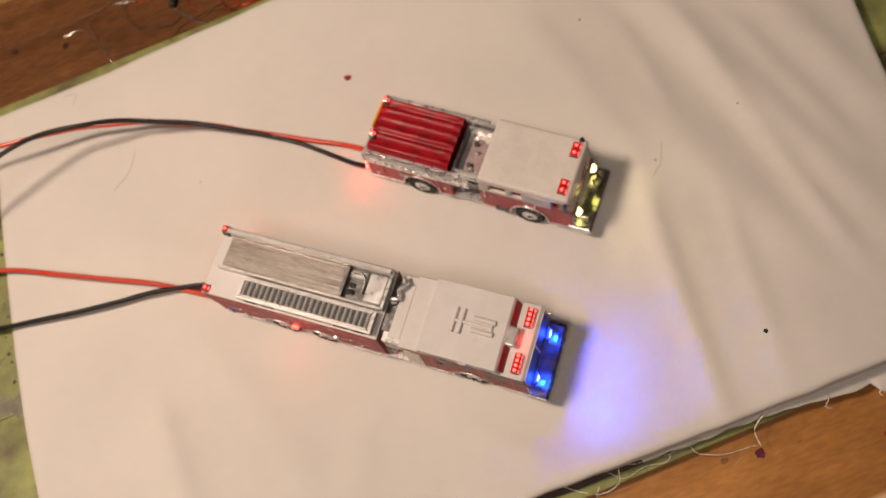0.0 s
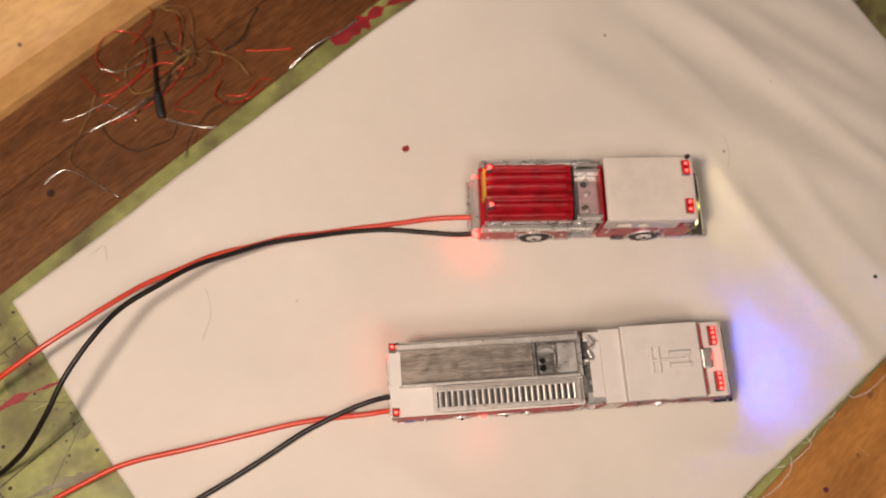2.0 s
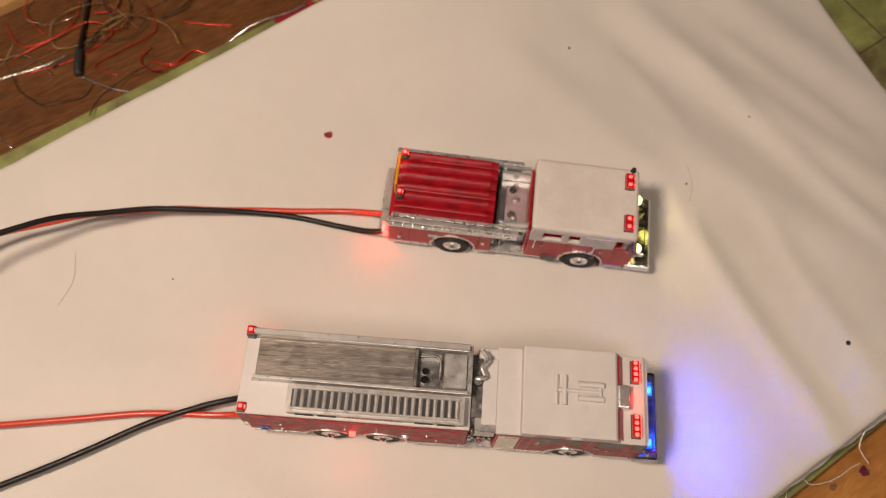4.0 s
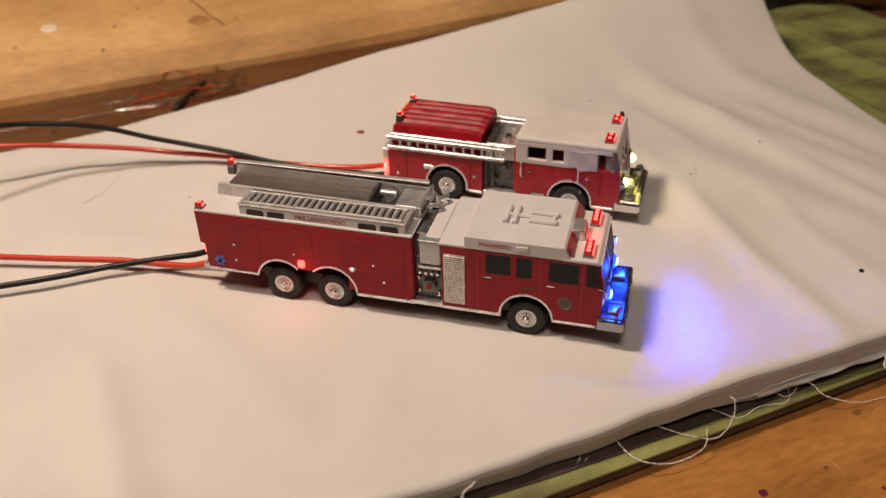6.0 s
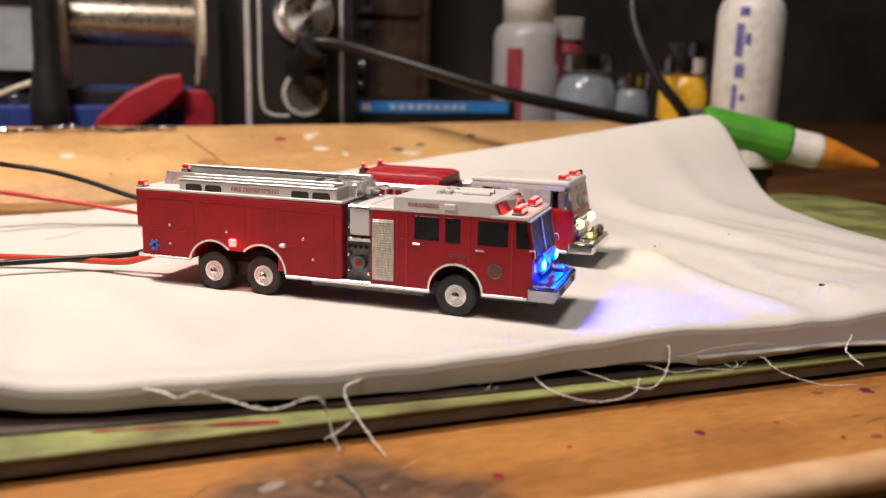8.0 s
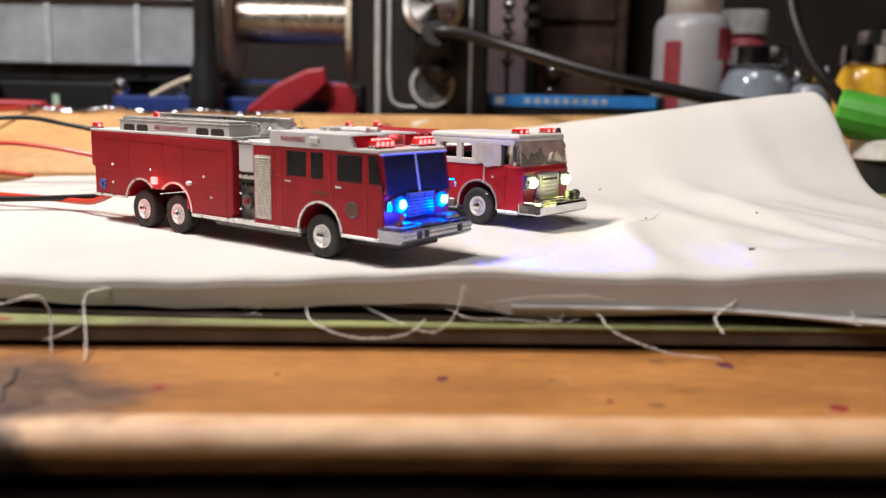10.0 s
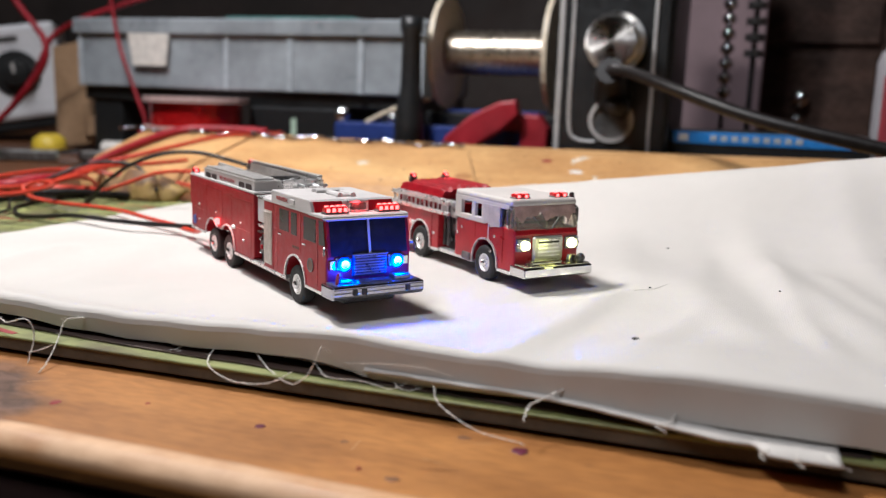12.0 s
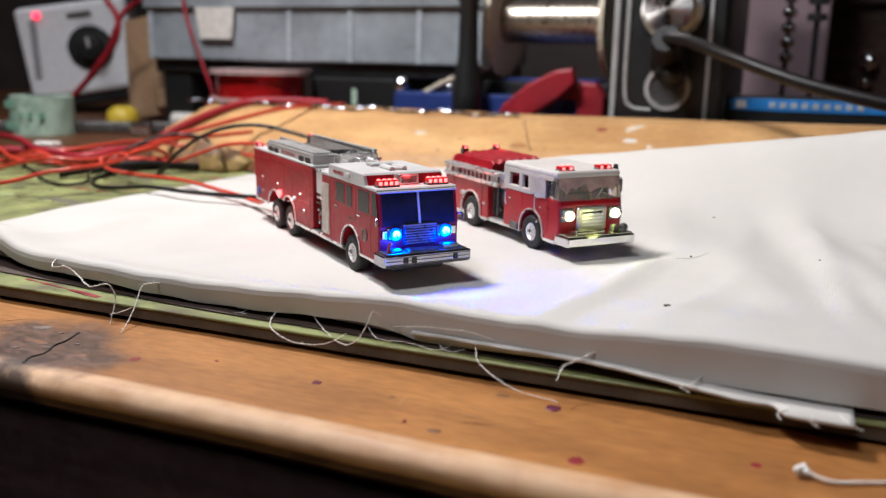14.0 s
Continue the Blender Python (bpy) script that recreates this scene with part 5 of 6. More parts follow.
    for y in (-7.2, 7.2):
        part("tail_light", B(-27.9, -26.9, y - 0.6, y + 0.6, 4.6, 5.8, 0.15), LED_RED, t)
    for s in (-1, 1):
        ladder(t, -26.9, -0.6, ((7.9 * s, 13.7), (7.9 * s, 11.4)), 1.95, 0.42, SILVER)
        part("ladder_bracket", B(-22.2, -21.4, 7.0 * s - 0.6, 7.0 * s + 0.6, 10.9, 13.6, 0.1), SILVER, t)
        part("ladder_bracket", B(-4.8, -4.0, 7.0 * s - 0.6, 7.0 * s + 0.6, 10.9, 13.6, 0.1), SILVER, t)
        part("bed_rail", B(-26.2, 1.0, 6.9 * s - 0.3, 6.9 * s + 0.3, 13.6, 14.3, 0.12), SILVER, t)
        part("running_board", B(-5.4, 8.3, 6.6 * s - 1.0, 6.6 * s + 1.0, 2.7, 3.5, 0.15), SILVER, t)
    # open pump bay
    pump = part("pump_housing", B(-5.4, 1.7, -5.2, 5.2, 3.4, 10.5, 0.2), GUN, t)
    part("pump_front_wall", B(1.2, 1.75, -6.9, 6.9, 4.0, 14.0, 0.1), RED_B, pump)
    part("pump_rear_wall", B(-5.4, -4.8, -6.4, 6.4, 4.0, 14.0, 0.1), GUN, pump)
    part("pump_tray", B(-4.8, 1.2, -5.2, 5.2, 10.5, 11.0, 0.1), PALE_SILVER, pump)
    for s in (-1, 1):
        part("crosslay_wall", B(-5.0, 1.4, 5.6 * s - 0.35, 5.6 * s + 0.35, 10.4, 14.0, 0.12), SILVER, pump)
        part("bay_pipe", C((-3.6, 6.0 * s, 4.0), (-3.6, 6.0 * s, 13.0), 0.4, seg=10), GUN, pump)
        part("bay_gauge", C((-1.4, 5.2 * s, 8.2), (-1.4, 5.9 * s, 8.2), 1.0, 0.9), GUN, pump)
        part("bay_lever", C((0.2, 5.2 * s, 9.4), (0.2, 6.2 * s, 9.6), 0.3, seg=8), GUN, pump)
        part("bay_lever", C((-2.9, 5.2 * s, 5.6), (-2.9, 5.9 * s, 5.6), 0.5, seg=10), GUN, pump)
        part("bay_bulb", ball(bmesh.new(), (-1.8, 3.6 * s, 11.6), 0.7), SILVER, pump)
    part("bay_plate", B(-3.6, 0.9, -3.9, 3.9, 11.0, 11.3, 0.1), TRAY_PINK, pump)
    for y in (-2.9, 2.9):
        part("bay_knob", C((-2.3, y, 11.3), (-2.3, y, 12.4), 0.75, 0.55), GUN, pump)
    part("bay_valve", C((-1.6, 0.5, 11.3), (-1.6, 0.5, 12.6), 0.6, 0.4), SILVER, pump)
    # cab: red below, chalky white above with open windows
    line = [(1.75, 12.0), (1.75, 3.2), (8.6, 3.2)] + arc(13.4, 3.9, 4.5, 188, -8, 16) + [(18.2, 3.2), (22.6, 3.4), (23.6, 5.0), (23.6, 10.6), (23.2, 11.6)]
    low = part("cab_lower", prism(bmesh.new(), line, N, F, 0.35), RED_B, t)
    roof = part("cab_roof", B(1.6, 22.6, -7.9, 7.9, 15.7, 17.3, 0.75, 3), WHITE_B, t, "chalky white painted cab roof")
    for s in (-1, 1):
        y = 7.45 * s
        part("arch_trim", arch_trim(13.4, 3.9, 4.4, 188, -8, 7.7 * s - 0.15 + 0.1 * s), SILVER, low)
        part("sill_strip", B(18.0, 22.6, 7.7 * s - 0.2, 7.7 * s + 0.2, 2.7, 3.3, 0.1), SILVER, low)
        for x0, x1 in ((1.75, 4.3), (8.1, 9.5), (11.8, 13.0)):
            part("window_post", B(x0, x1, y - 0.4, y + 0.4, 11.6, 16.2, 0.15), WHITE_B, t)
        part("window_sill", B(1.75, 13.0, y - 0.42, y + 0.42, 11.4, 12.5, 0.15), WHITE_B, t)
        part("window_head", B(1.75, 21.6, y - 0.42, y + 0.42, 15.2, 16.2, 0.15), WHITE_B, t)
        part("side_pane", B(13.0, 18.6, y - 0.3, y + 0.2, 11.5, 15.3, 0.1), GLASS_CLEAR, t)
        runs = part("paint_drip", paint_drip(5.8, 15.5, 11.5, 1.2, 3.0 + s), THIN_WHITE, t, "runny white paint over the clear cab side")
        runs.matrix_local = pose(0.0158, (y + 0.42 * s) * 0.001, 0, 90, 0, 0)
        part("quarter_frame", B(18.5, 19.0, y - 0.35, y + 0.35, 11.6, 15.4, 0.12), GUN, t)
        part("corner_pane", prism(bmesh.new(), [(20.2, 16.0), (20.4, 11.8), (22.4, 11.8), (22.0, 16.0)], y - 0.25, y + 0.25), GLASS_CLEAR, t)
        for x in (3.0, 15.0):
            part("grab_rail", tube(bmesh.new(), [(x, 7.75 * s, 8.4), (x, 8.1 * s, 8.7), (x, 8.1 * s, 11.2), (x, 7.75 * s, 11.6)], 0.15, 8, 4), SILVER, low)
        for x, z in ((4.6, 9.6), (16.8, 9.4), (3.0, 8.2), (15.6, 6.2)):
            part("door_latch", ball(bmesh.new(), (x, 7.75 * s, z), 0.34), CHROME, low)
        for x in (9.6, 19.6):
            part("door_seam", B(x - 0.1, x + 0.1, 7.7 * s - 0.06, 7.7 * s + 0.08, 8.2 if x < 12 else 4.6, 11.6), RED, low)
        part("cab_step", B(5.2, 8.2, 7.7 * s - 0.5, 7.7 * s + 0.5, 3.0, 4.6, 0.2), GUN, low)
        part("mirror", B(21.6, 22.3, 8.3 * s - 0.35, 8.3 * s + 0.35, 12.4, 15.2, 0.15), GUN, t)
        part("mirror_arm", tube(bmesh.new(), [(21.6, 7.7 * s, 15.4), (22.0, 8.4 * s, 15.2), (22.0, 8.4 * s, 12.2), (21.6, 7.8 * s, 11.4)], 0.16, 6, 4), CHROME, t)
    part("seat", B(3.4, 7.0, -5.6, 5.6, 5.0, 13.2, 0.6, 2), SLOT, t)
    part("front_seat", B(14.5, 17.6, -5.6, 5.6, 5.0, 11.8, 0.6, 2), SLOT, t)
    part("dashboard", B(20.4, 22.8, -6.8, 6.8, 10.6, 11.9, 0.4, 2), RED, t)
    part("windscreen", prism(bmesh.new(), [(22.0, 16.1), (23.3, 11.5), (23.5, 11.5), (22.25, 16.1)], -6.9, 6.9), GLASS_CLEAR, t, "smeared clear windscreen")
    runs = part("paint_drip", paint_drip(14.6, 4.75, 2.3, 1.7, 8.0), THIN_PINK, t, "runny pinkish white paint over the top of the windscreen")
    runs.matrix_local = pose(0.02358, 0, 0.0116, 90, 0, 90) @ pose(0, 0, 0, -15.8, 0, 0)
    part("screen_post", prism(bmesh.new(), [(22.0, 16.2), (23.3, 11.4), (23.6, 11.4), (22.3, 16.2)], -0.22, 0.22), GLASS_CLEAR, t)
    for s in (-1, 1):
        part("corner_post", prism(bmesh.new(), [(21.7, 16.2), (22.8, 11.4), (23.5, 11.4), (22.35, 16.2)], 7.2 * s - 0.4, 7.2 * s + 0.4, 0.15), GLASS_CLEAR, t)
        part("wiper", tube(bmesh.new(), [(23.6, 1.0 * s, 11.6), (23.2, 2.6 * s, 13.2), (23.0, 3.2 * s, 14.0)], 0.13, 6, 3), GUN, t)
        house = part("headlight_housing", prism(bmesh.new(), [(23.3, 7.3), (23.3, 10.0), (24.1, 9.8), (24.1, 7.5)], 5.8 * s - 1.6, 5.8 * s + 1.6, 0.2), GRILLE, low)
        part("headlight", ball(bmesh.new(), (24.2, 5.6 * s, 8.6), 1.1, 0.9), LED_WARM, house, "lit warm white headlight diode")
        part("headlight_dim", ball(bmesh.new(), (24.0, 6.9 * s, 8.6), 0.6, 0.9), YELLOW_LIT_CHROME, house)
        diode_block(t, 20.5, 4.65 * s, 17.2, 1.7, 3.5, 1.0, 2, "y", name="light_bar")
    grille = part("grille", B(23.4, 24.3, -3.6, 3.6, 5.4, 10.2, 0.35), PALE_SILVER, low)
    for k in range(5):
        part("grille_bar", B(24.25, 24.45, -2.6, 2.6, 6.3 + 0.75 * k, 6.6 + 0.75 * k), SILVER, grille)
    part("grille_slot", B(24.3, 24.42, -2.4, 2.4, 8.9, 9.3), DARK, grille)
    bumper = part("bumper", prism(bmesh.new(), [(22.8, 2.9), (22.8, 4.9), (27.7, 4.9), (28.0, 4.6), (28.0, 3.2), (27.6, 2.9)], -8.1, 8.1, 0.3), CHROME, t)
    part("bumper_deck", B(23.9, 27.6, -7.7, 7.7, 4.9, 5.2, 0.1), YELLOW_LIT_CHROME, bumper)
    part("siren", C((25.8, 4.4, 5.1), (25.8, 4.4, 6.6), 1.1, 0.8), YELLOW_LIT_CHROME, bumper)
    part("bell", ball(bmesh.new(), (26.2, 6.4, 5.9), 0.95), GUN, bumper)
    part("hose_pile", B(24.4, 26.8, -5.6, 1.6, 5.1, 5.9, 0.3, 2), YELLOW_LIT_CHROME, bumper)
    part("roof_beacon", C((21.2, 7.4, 17.2), (21.2, 7.4, 18.2), 0.6, 0.4), SLOT, t)
    for x in (-13.4, 13.4):
        wheel(t, x, -7.85, 3.55, -1, 3.55, 2.4, 1.85)
        wheel(t, x, 7.85, 3.55, 1, 3.55, 2.4, 1.85)
        part("axle", C((x, -6, 3.85), (x, 6, 3.85), 0.7, seg=8), DARK, t)
    return t


engine_long()
engine_short()

# the models' own diodes light the cloth before and beside them
lamp("blue_headlight_glow", "SPOT", (34.9, 2.5, 13.3), (56, 1.5, 6), 0.029, (0.0, 0.12, 1.0), 0.0014, 88, 1.0)
lamp("blue_headlight_glow", "SPOT", (34.9, 12.5, 13.3), (56, 17, 6), 0.029, (0.0, 0.12, 1.0), 0.0014, 88, 1.0)
lamp("warm_headlight_glow", "SPOT", (34.4, 41.2, 14.8), (56, 38, 5), 0.0030, (1.0, 0.90, 0.36), 0.0016, 80, 1.0)
lamp("warm_headlight_glow", "SPOT", (34.9, 52.4, 14.8), (58, 54, 5), 0.0030, (1.0, 0.90, 0.36), 0.0016, 80, 1.0)
# extra lamps added before the cab fronts, standing in for the headlights' bloom
for y in (2.5, 12.5):
    lamp("blue_halo_fill", "POINT", (35.6, y, 13.4), (0, 0, 0), 0.0042, (0.006, 0.05, 1.0), 0.0008)
lamp("warm_halo_fill", "POINT", (36.6, 47.0, 14.4), (0, 0, 0), 0.0002, (1.0, 0.86, 0.22), 0.0015)
lamp("red_tail_glow", "POINT", (-19.6, 41.4, 11.4), (0, 0, 0), 0.0015, (1.0, 0.04, 0.03), 0.0008)
lamp("red_tail_glow", "POINT", (-42.6, 15.6, 13.0), (0, 0, 0), 0.0009, (1.0, 0.04, 0.03), 0.0008)
lamp("red_tail_glow", "POINT", (-16.4, 54.6, 24.6), (0, 0, 0), 0.0004, (1.0, 0.04, 0.03), 0.0008)
lamp("red_bar_glow", "POINT", (30.0, 7.5, 24.2), (0, 0, 0), 0.00028, (1.0, 0.03, 0.03), 0.0008)
lamp("red_side_glow", "POINT", (-20.8, -5.2, 11.6), (0, 0, 0), 0.0005, (1.0, 0.04, 0.03), 0.0025)

# ---- wires of the models ----
loose("red_wire", [(-39, 2.4, 10.0), (-43, 2.3, 8.6), (-47.8, 2.0, 7.6), (-61, 1.4, 7.2), (-74, -0.6, 6.9), (-87, -2.7, 6.8), (-100.9, -5.0, 6.4), (-110.2, -8.7, 6.2), (-116.9, -11.9, 6.0), (-123.4, -16.1, 6.0), (-132, -22.5, 7.0), (-138, -24, 9.5), (-136, -19.5, 11.3), (-128, -17.2, 11.5), (-120, -19.5, 11.5), (-115.8, -21.4, 11.5), (-111.9, -25.2, 11.3), (-109.1, -29.1, 11.0), (-106.9, -34, 11.0), (-105.9, -39, 10.5), (-106.5, -43.5, 10.0), (-109, -50, 8.0), (-114, -58, 6.0), (-124, -64, 4.2), (-138, -66, 3.8)], 0.62, WIRE_RED, "red insulated hook-up wire running from the long model truck", "wire", "hook-up wires", 10, 10)
loose("black_wire", [(-39, 5.2, 11.0), (-42, 5.3, 10.2), (-46, 4.7, 8.8), (-51, 3.2, 8.2), (-60.7, -0.7, 7.4), (-69.7, -5.7, 6.9), (-78.6, -10.5, 6.6), (-92.3, -17.4, 6.3), (-104.6, -23.4, 4.7), (-111.5, -26.7, 4.0), (-116.6, -28.1, 3.8), (-122, -28.5, 3.8), (-136, -26, 3.8), (-148, -14, 3.9), (-160, 6, 4.0)], 0.60, WIRE_BLACK, "black insulated hook-up wire running from the long model truck", "wire", "hook-up wires", 10, 10)
loose("red_wire", [(-16, 46.6, 10.5), (-19.5, 46.9, 9.8), (-27.7, 47.7, 7.8), (-36.7, 47.2, 7.2), (-45.8, 46.6, 7.2), (-54.7, 45.6, 7.8), (-63.6, 44.9, 8.2), (-72, 43, 9.0), (-80.5, 41, 10), (-88, 37.7, 11.4), (-95.8, 34.2, 12.6), (-102.6, 29.9, 14), (-109.3, 25.5, 15), (-117, 20.5, 15.5), (-127, 14, 14), (-140, 6, 9), (-156, 2, 5), (-175, 8, 4)], 0.62, WIRE_RED, "red insulated hook-up wire arching from the short model truck", "wire", "hook-up wires", 10, 10)
loose("black_wire", [(-17, 43.0, 10.2), (-20.4, 42.8, 9.4), (-24, 43.3, 8.2), (-29.7, 44.4, 7.2), (-39.4, 45.7, 7.2), (-49, 45.5, 8.0), (-58.2, 44.2, 10), (-67.4, 42.8, 11.6), (-75.9, 39.9, 14), (-83.9, 36.6, 17), (-91, 32, 19.5), (-98, 27.3, 21), (-103.4, 20.9, 22.5), (-109, 13, 22), (-114, 5, 19), (-121, -2, 13), (-131, -6, 6), (-145, -4, 4), (-165, 6, 4)], 0.60, WIRE_BLACK, "black insulated hook-up wire arching from the short model truck", "wire", "hook-up wires", 10, 10)
# the heap of wires behind
HEAP = []
HEAP.append(("red_wire", [(-185, 78, 3.9), (-166, 95, 5.2), (-149, 109, 8), (-138, 128, 13), (-125, 148, 18.2), (-118, 175, 22), (-112, 215, 22)], 0.9, WIRE_RED))
HEAP.append(("red_wire", [(-180, 90, 4), (-160, 86, 5), (-140, 92, 6), (-128, 104, 5), (-118, 118, 2.4), (-128, 130, 1.0), (-150, 128, 1.0)], 0.7, WIRE_RED))
HEAP.append(("black_wire", [(-150, 64, 3.8), (-128, 74, 4.4), (-116, 86, 5), (-130, 96, 4), (-152, 92, 4)], 0.5, WIRE_BLACK))
HEAP.append(("red_wire", [(-200, 100, 1), (-176, 112, 3), (-150, 118, 3), (-134, 124, 3), (-110, 132, 1.2)], 0.9, WIRE_RED))
HEAP.append(("red_wire", [(-200, 74, 3.9), (-183, 79, 4), (-167, 81, 7), (-157, 95, 9), (-160, 116, 9), (-158, 134, 8), (-148, 142, 6), (-124, 146.5, 4), (-96, 146, 1.2)], 0.8, WIRE_RED))
HEAP.append(("red_wire", [(-205, 96, 5), (-190, 85, 8), (-175, 76, 7), (-164, 72, 6), (-156, 80, 5), (-134, 77, 4)], 0.8, WIRE_RED))
HEAP.append(("red_wire", [(-244, 128, 4), (-230, 120, 8), (-200, 104, 9), (-180, 92, 8), (-160, 83, 8), (-142, 80, 8), (-140, 98, 9), (-150, 124, 9), (-162, 140, 4)], 1.3, TOOL_RED))
HEAP.append(("red_wire", [(-180, 70, 3.9), (-169, 67, 4), (-155, 65, 7), (-143, 65, 9), (-134, 75, 8), (-132, 99, 10), (-132, 118, 12), (-128, 138, 12), (-120, 150, 13)], 0.8, WIRE_RED))
HEAP.append(("red_wire", [(-190, 92, 4), (-170, 84, 8), (-158, 82, 6), (-147, 82, 5), (-130, 80, 8), (-128, 98, 10), (-136, 116, 5), (-150, 124, 1.2)], 0.8, WIRE_RED))
HEAP.append(("black_wire", [(-176, 84, 4), (-167, 75, 4), (-152, 66, 4), (-140, 57, 4), (-128, 50, 4), (-118, 47, 4), (-116, 54, 4.4), (-124, 64, 6), (-119, 76, 6), (-123, 96, 5), (-126, 108, 4)], 0.45, WIRE_BLACK))
HEAP.append(("black_wire", [(-134, 60, 4.6), (-128, 67, 6), (-122, 75, 7), (-116, 84, 6.6), (-112, 92, 5.4), (-108, 99, 4.6)], 1.3, WIRE_BLACK))
HEAP.append(("black_wire", [(-140, 84, 5), (-131, 91, 11), (-124, 102, 15), (-112, 108, 14), (-102, 104, 8), (-96, 98, 7.4)], 0.6, WIRE_BLACK))
HEAP.append(("red_wire", [(-214, 92, 5.2), (-186, 104, 5.4), (-170, 118, 5.0), (-164, 134, 5.6), (-162, 150, 11.0), (-158, 172, 17.6), (-150, 190, 22.6), (-132, 197, 23.6), (-112, 199, 23.2)], 1.7, TOOL_RED))
for name, pts, r, material in HEAP:
    loose(name, pts, r, material, "loose %s insulated wire in the tangle on the bench" % name.split("_")[0], "wire", "tangled wires", 8, 8, TURN)
# fine offcuts on the bench behind the mat
OFFCUTS = []
OFFCUTS.append(([(-98, 104, 0.3), (-97, 95, 0.9), (-96.3, 87.4, 1.2), (-95.5, 82, 0.5)], 0.55, WIRE_BLACK))
OFFCUTS.append(([(-94.5, 80.8, 0.4), (-88, 78.6, 0.5), (-81.7, 77.6, 0.6), (-77, 78, 2.6)], 0.3, BARE))
OFFCUTS.append(([(-124, 64.5, 0.2), (-120.3, 67.6, 0.4), (-116, 67.2, 0.3), (-105.3, 60.2, 0.2)], 0.16, BARE))
OFFCUTS.append(([(-79.2, 86.8, 0.2), (-74, 86.5, 0.5), (-70, 90.6, 0.6), (-67, 90.4, 0.3)], 0.22, COPPER_RED))
OFFCUTS.append(([(-112, 84, 0.2), (-104, 90, 1.0), (-96, 96, 1.4), (-90, 94, 0.6), (-97, 86, 0.3), (-108, 80, 0.3)], 0.18, COPPER_RED))
OFFCUTS.append(([(-74, 99.4, 0.2), (-68, 99.0, 0.4), (-61.5, 99.4, 0.2)], 0.22, COPPER_RED))
OFFCUTS.append(([(-106, 92, 0.2), (-112, 98, 1.6), (-108, 105, 2.4), (-100, 103, 1.4), (-101, 94, 0.6), (-110, 88, 0.3), (-116, 94, 0.4)], 0.16, COPPER_RED))
OFFCUTS.append(([(-88, 101, 0.2), (-94, 92, 0.5), (-102, 88, 1.0), (-104, 96, 1.6), (-94, 102, 1.2), (-84, 96, 0.4)], 0.14, BROWN))
OFFCUTS.append(([(-114, 78, 0.2), (-104, 83, 0.4), (-99, 87, 0.2)], 0.2, BARE))
OFFCUTS.append(([(-63, 93, 0.3), (-56, 98, 3.2), (-48, 102.5, 3.3), (-44, 105.5, 3.4)], 0.3, BARE))
OFFCUTS.append(([(-84, 104, 0.3), (-80, 96, 0.4), (-86, 90, 0.5), (-92, 84, 0.5), (-86, 82, 0.3)], 0.14, COPPER_RED))
for k, (pts, r, material) in enumerate(OFFCUTS):
    loose("wire_offcut", pts, r, material, "thin curled wire offcut lying on the dark bench", "wire", "wire offcuts", 6, 8)
rng = random.Random(11)
for k in range(16):
    x, y, a = rng.uniform(-112, -70), rng.uniform(80, 104), rng.uniform(0, 6.28)
    pts = []
    for j in range(rng.randint(4, 7)):
        pts.append((x, y, (3.3 if to_bench(x, y)[1] < 113 else 0.3) + rng.uniform(0, 2.0)))
        a += rng.uniform(-0.2, 1.1)
        x, y = x + rng.uniform(3, 7) * math.cos(a), y + rng.uniform(3, 7) * math.sin(a)
    loose("wire_offcut", pts, rng.choice((0.1, 0.13, 0.18)), rng.choice((COPPER_RED, INK, BARE, BROWN)), "thin curled wire offcut lying on the dark bench", "wire", "wire offcuts", 6, 8)
part_ob = loose("wire_sleeve", [(-96.3, 87.6, 1.2), (-95.6, 83, 1.2), (-95.0, 81.0, 1.0)], 1.0, DARK, "black heat-shrink sleeve on a wire end", "sleeve")
bm = bmesh.new()
bmesh.ops.create_icosphere(bm, subdivisions=3, radius=1.0)
for v in bm.verts:
    n = v.co.normalized()
    k = 1 + 0.45 * noise.noise(n * 2.1) + 0.2 * noise.noise(n * 5)
    v.co = Vector((n.x * 15.5 * k, n.y * 7 * k, max(-0.2, n.z) * 8.5 * k + 1.2))
ob = part("brown_lump", bm, BROWN, smooth=True)
ob.matrix_world = bench(-108, 105, 3.0)
tagged(ob, "crumpled brown lump of scrap on the mat", "scrap")
conn = base("connector", bench(-194, 112, 0), "small milky white plastic wire connector on the mat", "connector")
part("shell", B(-5, 5, -3, 3, 3.02, 8, 0.8, 2), BOTTLE_WHITE, conn)
for k in range(3):
    part("socket", B(-3.6 + 2.8 * k, -2.0 + 2.8 * k, -3.15, -2.9, 4.2, 6.8), PANEL, conn)
# tuft at the front of the bench
tuft = base("thread_tuft", bench(96.8, -57.0, 0), "small white tuft with a trailing thread on the bench", "thread")
bm = bmesh.new()
for k in range(5):
    ball(bm, (0.5 * math.cos(k * 1.3), 0.5 * math.sin(k * 1.9), 0.8 + 0.3 * math.sin(k)), 0.5)
part("tuft_head", bm, THREAD, tuft, smooth=True)
part("tuft_tail", tube(bmesh.new(), [(0.8, -0.4, 0.9), (3, -0.6, 0.5), (6, 0.6, 0.45), (12, 3.5, 0.4)], 0.2), THREAD, tuft)

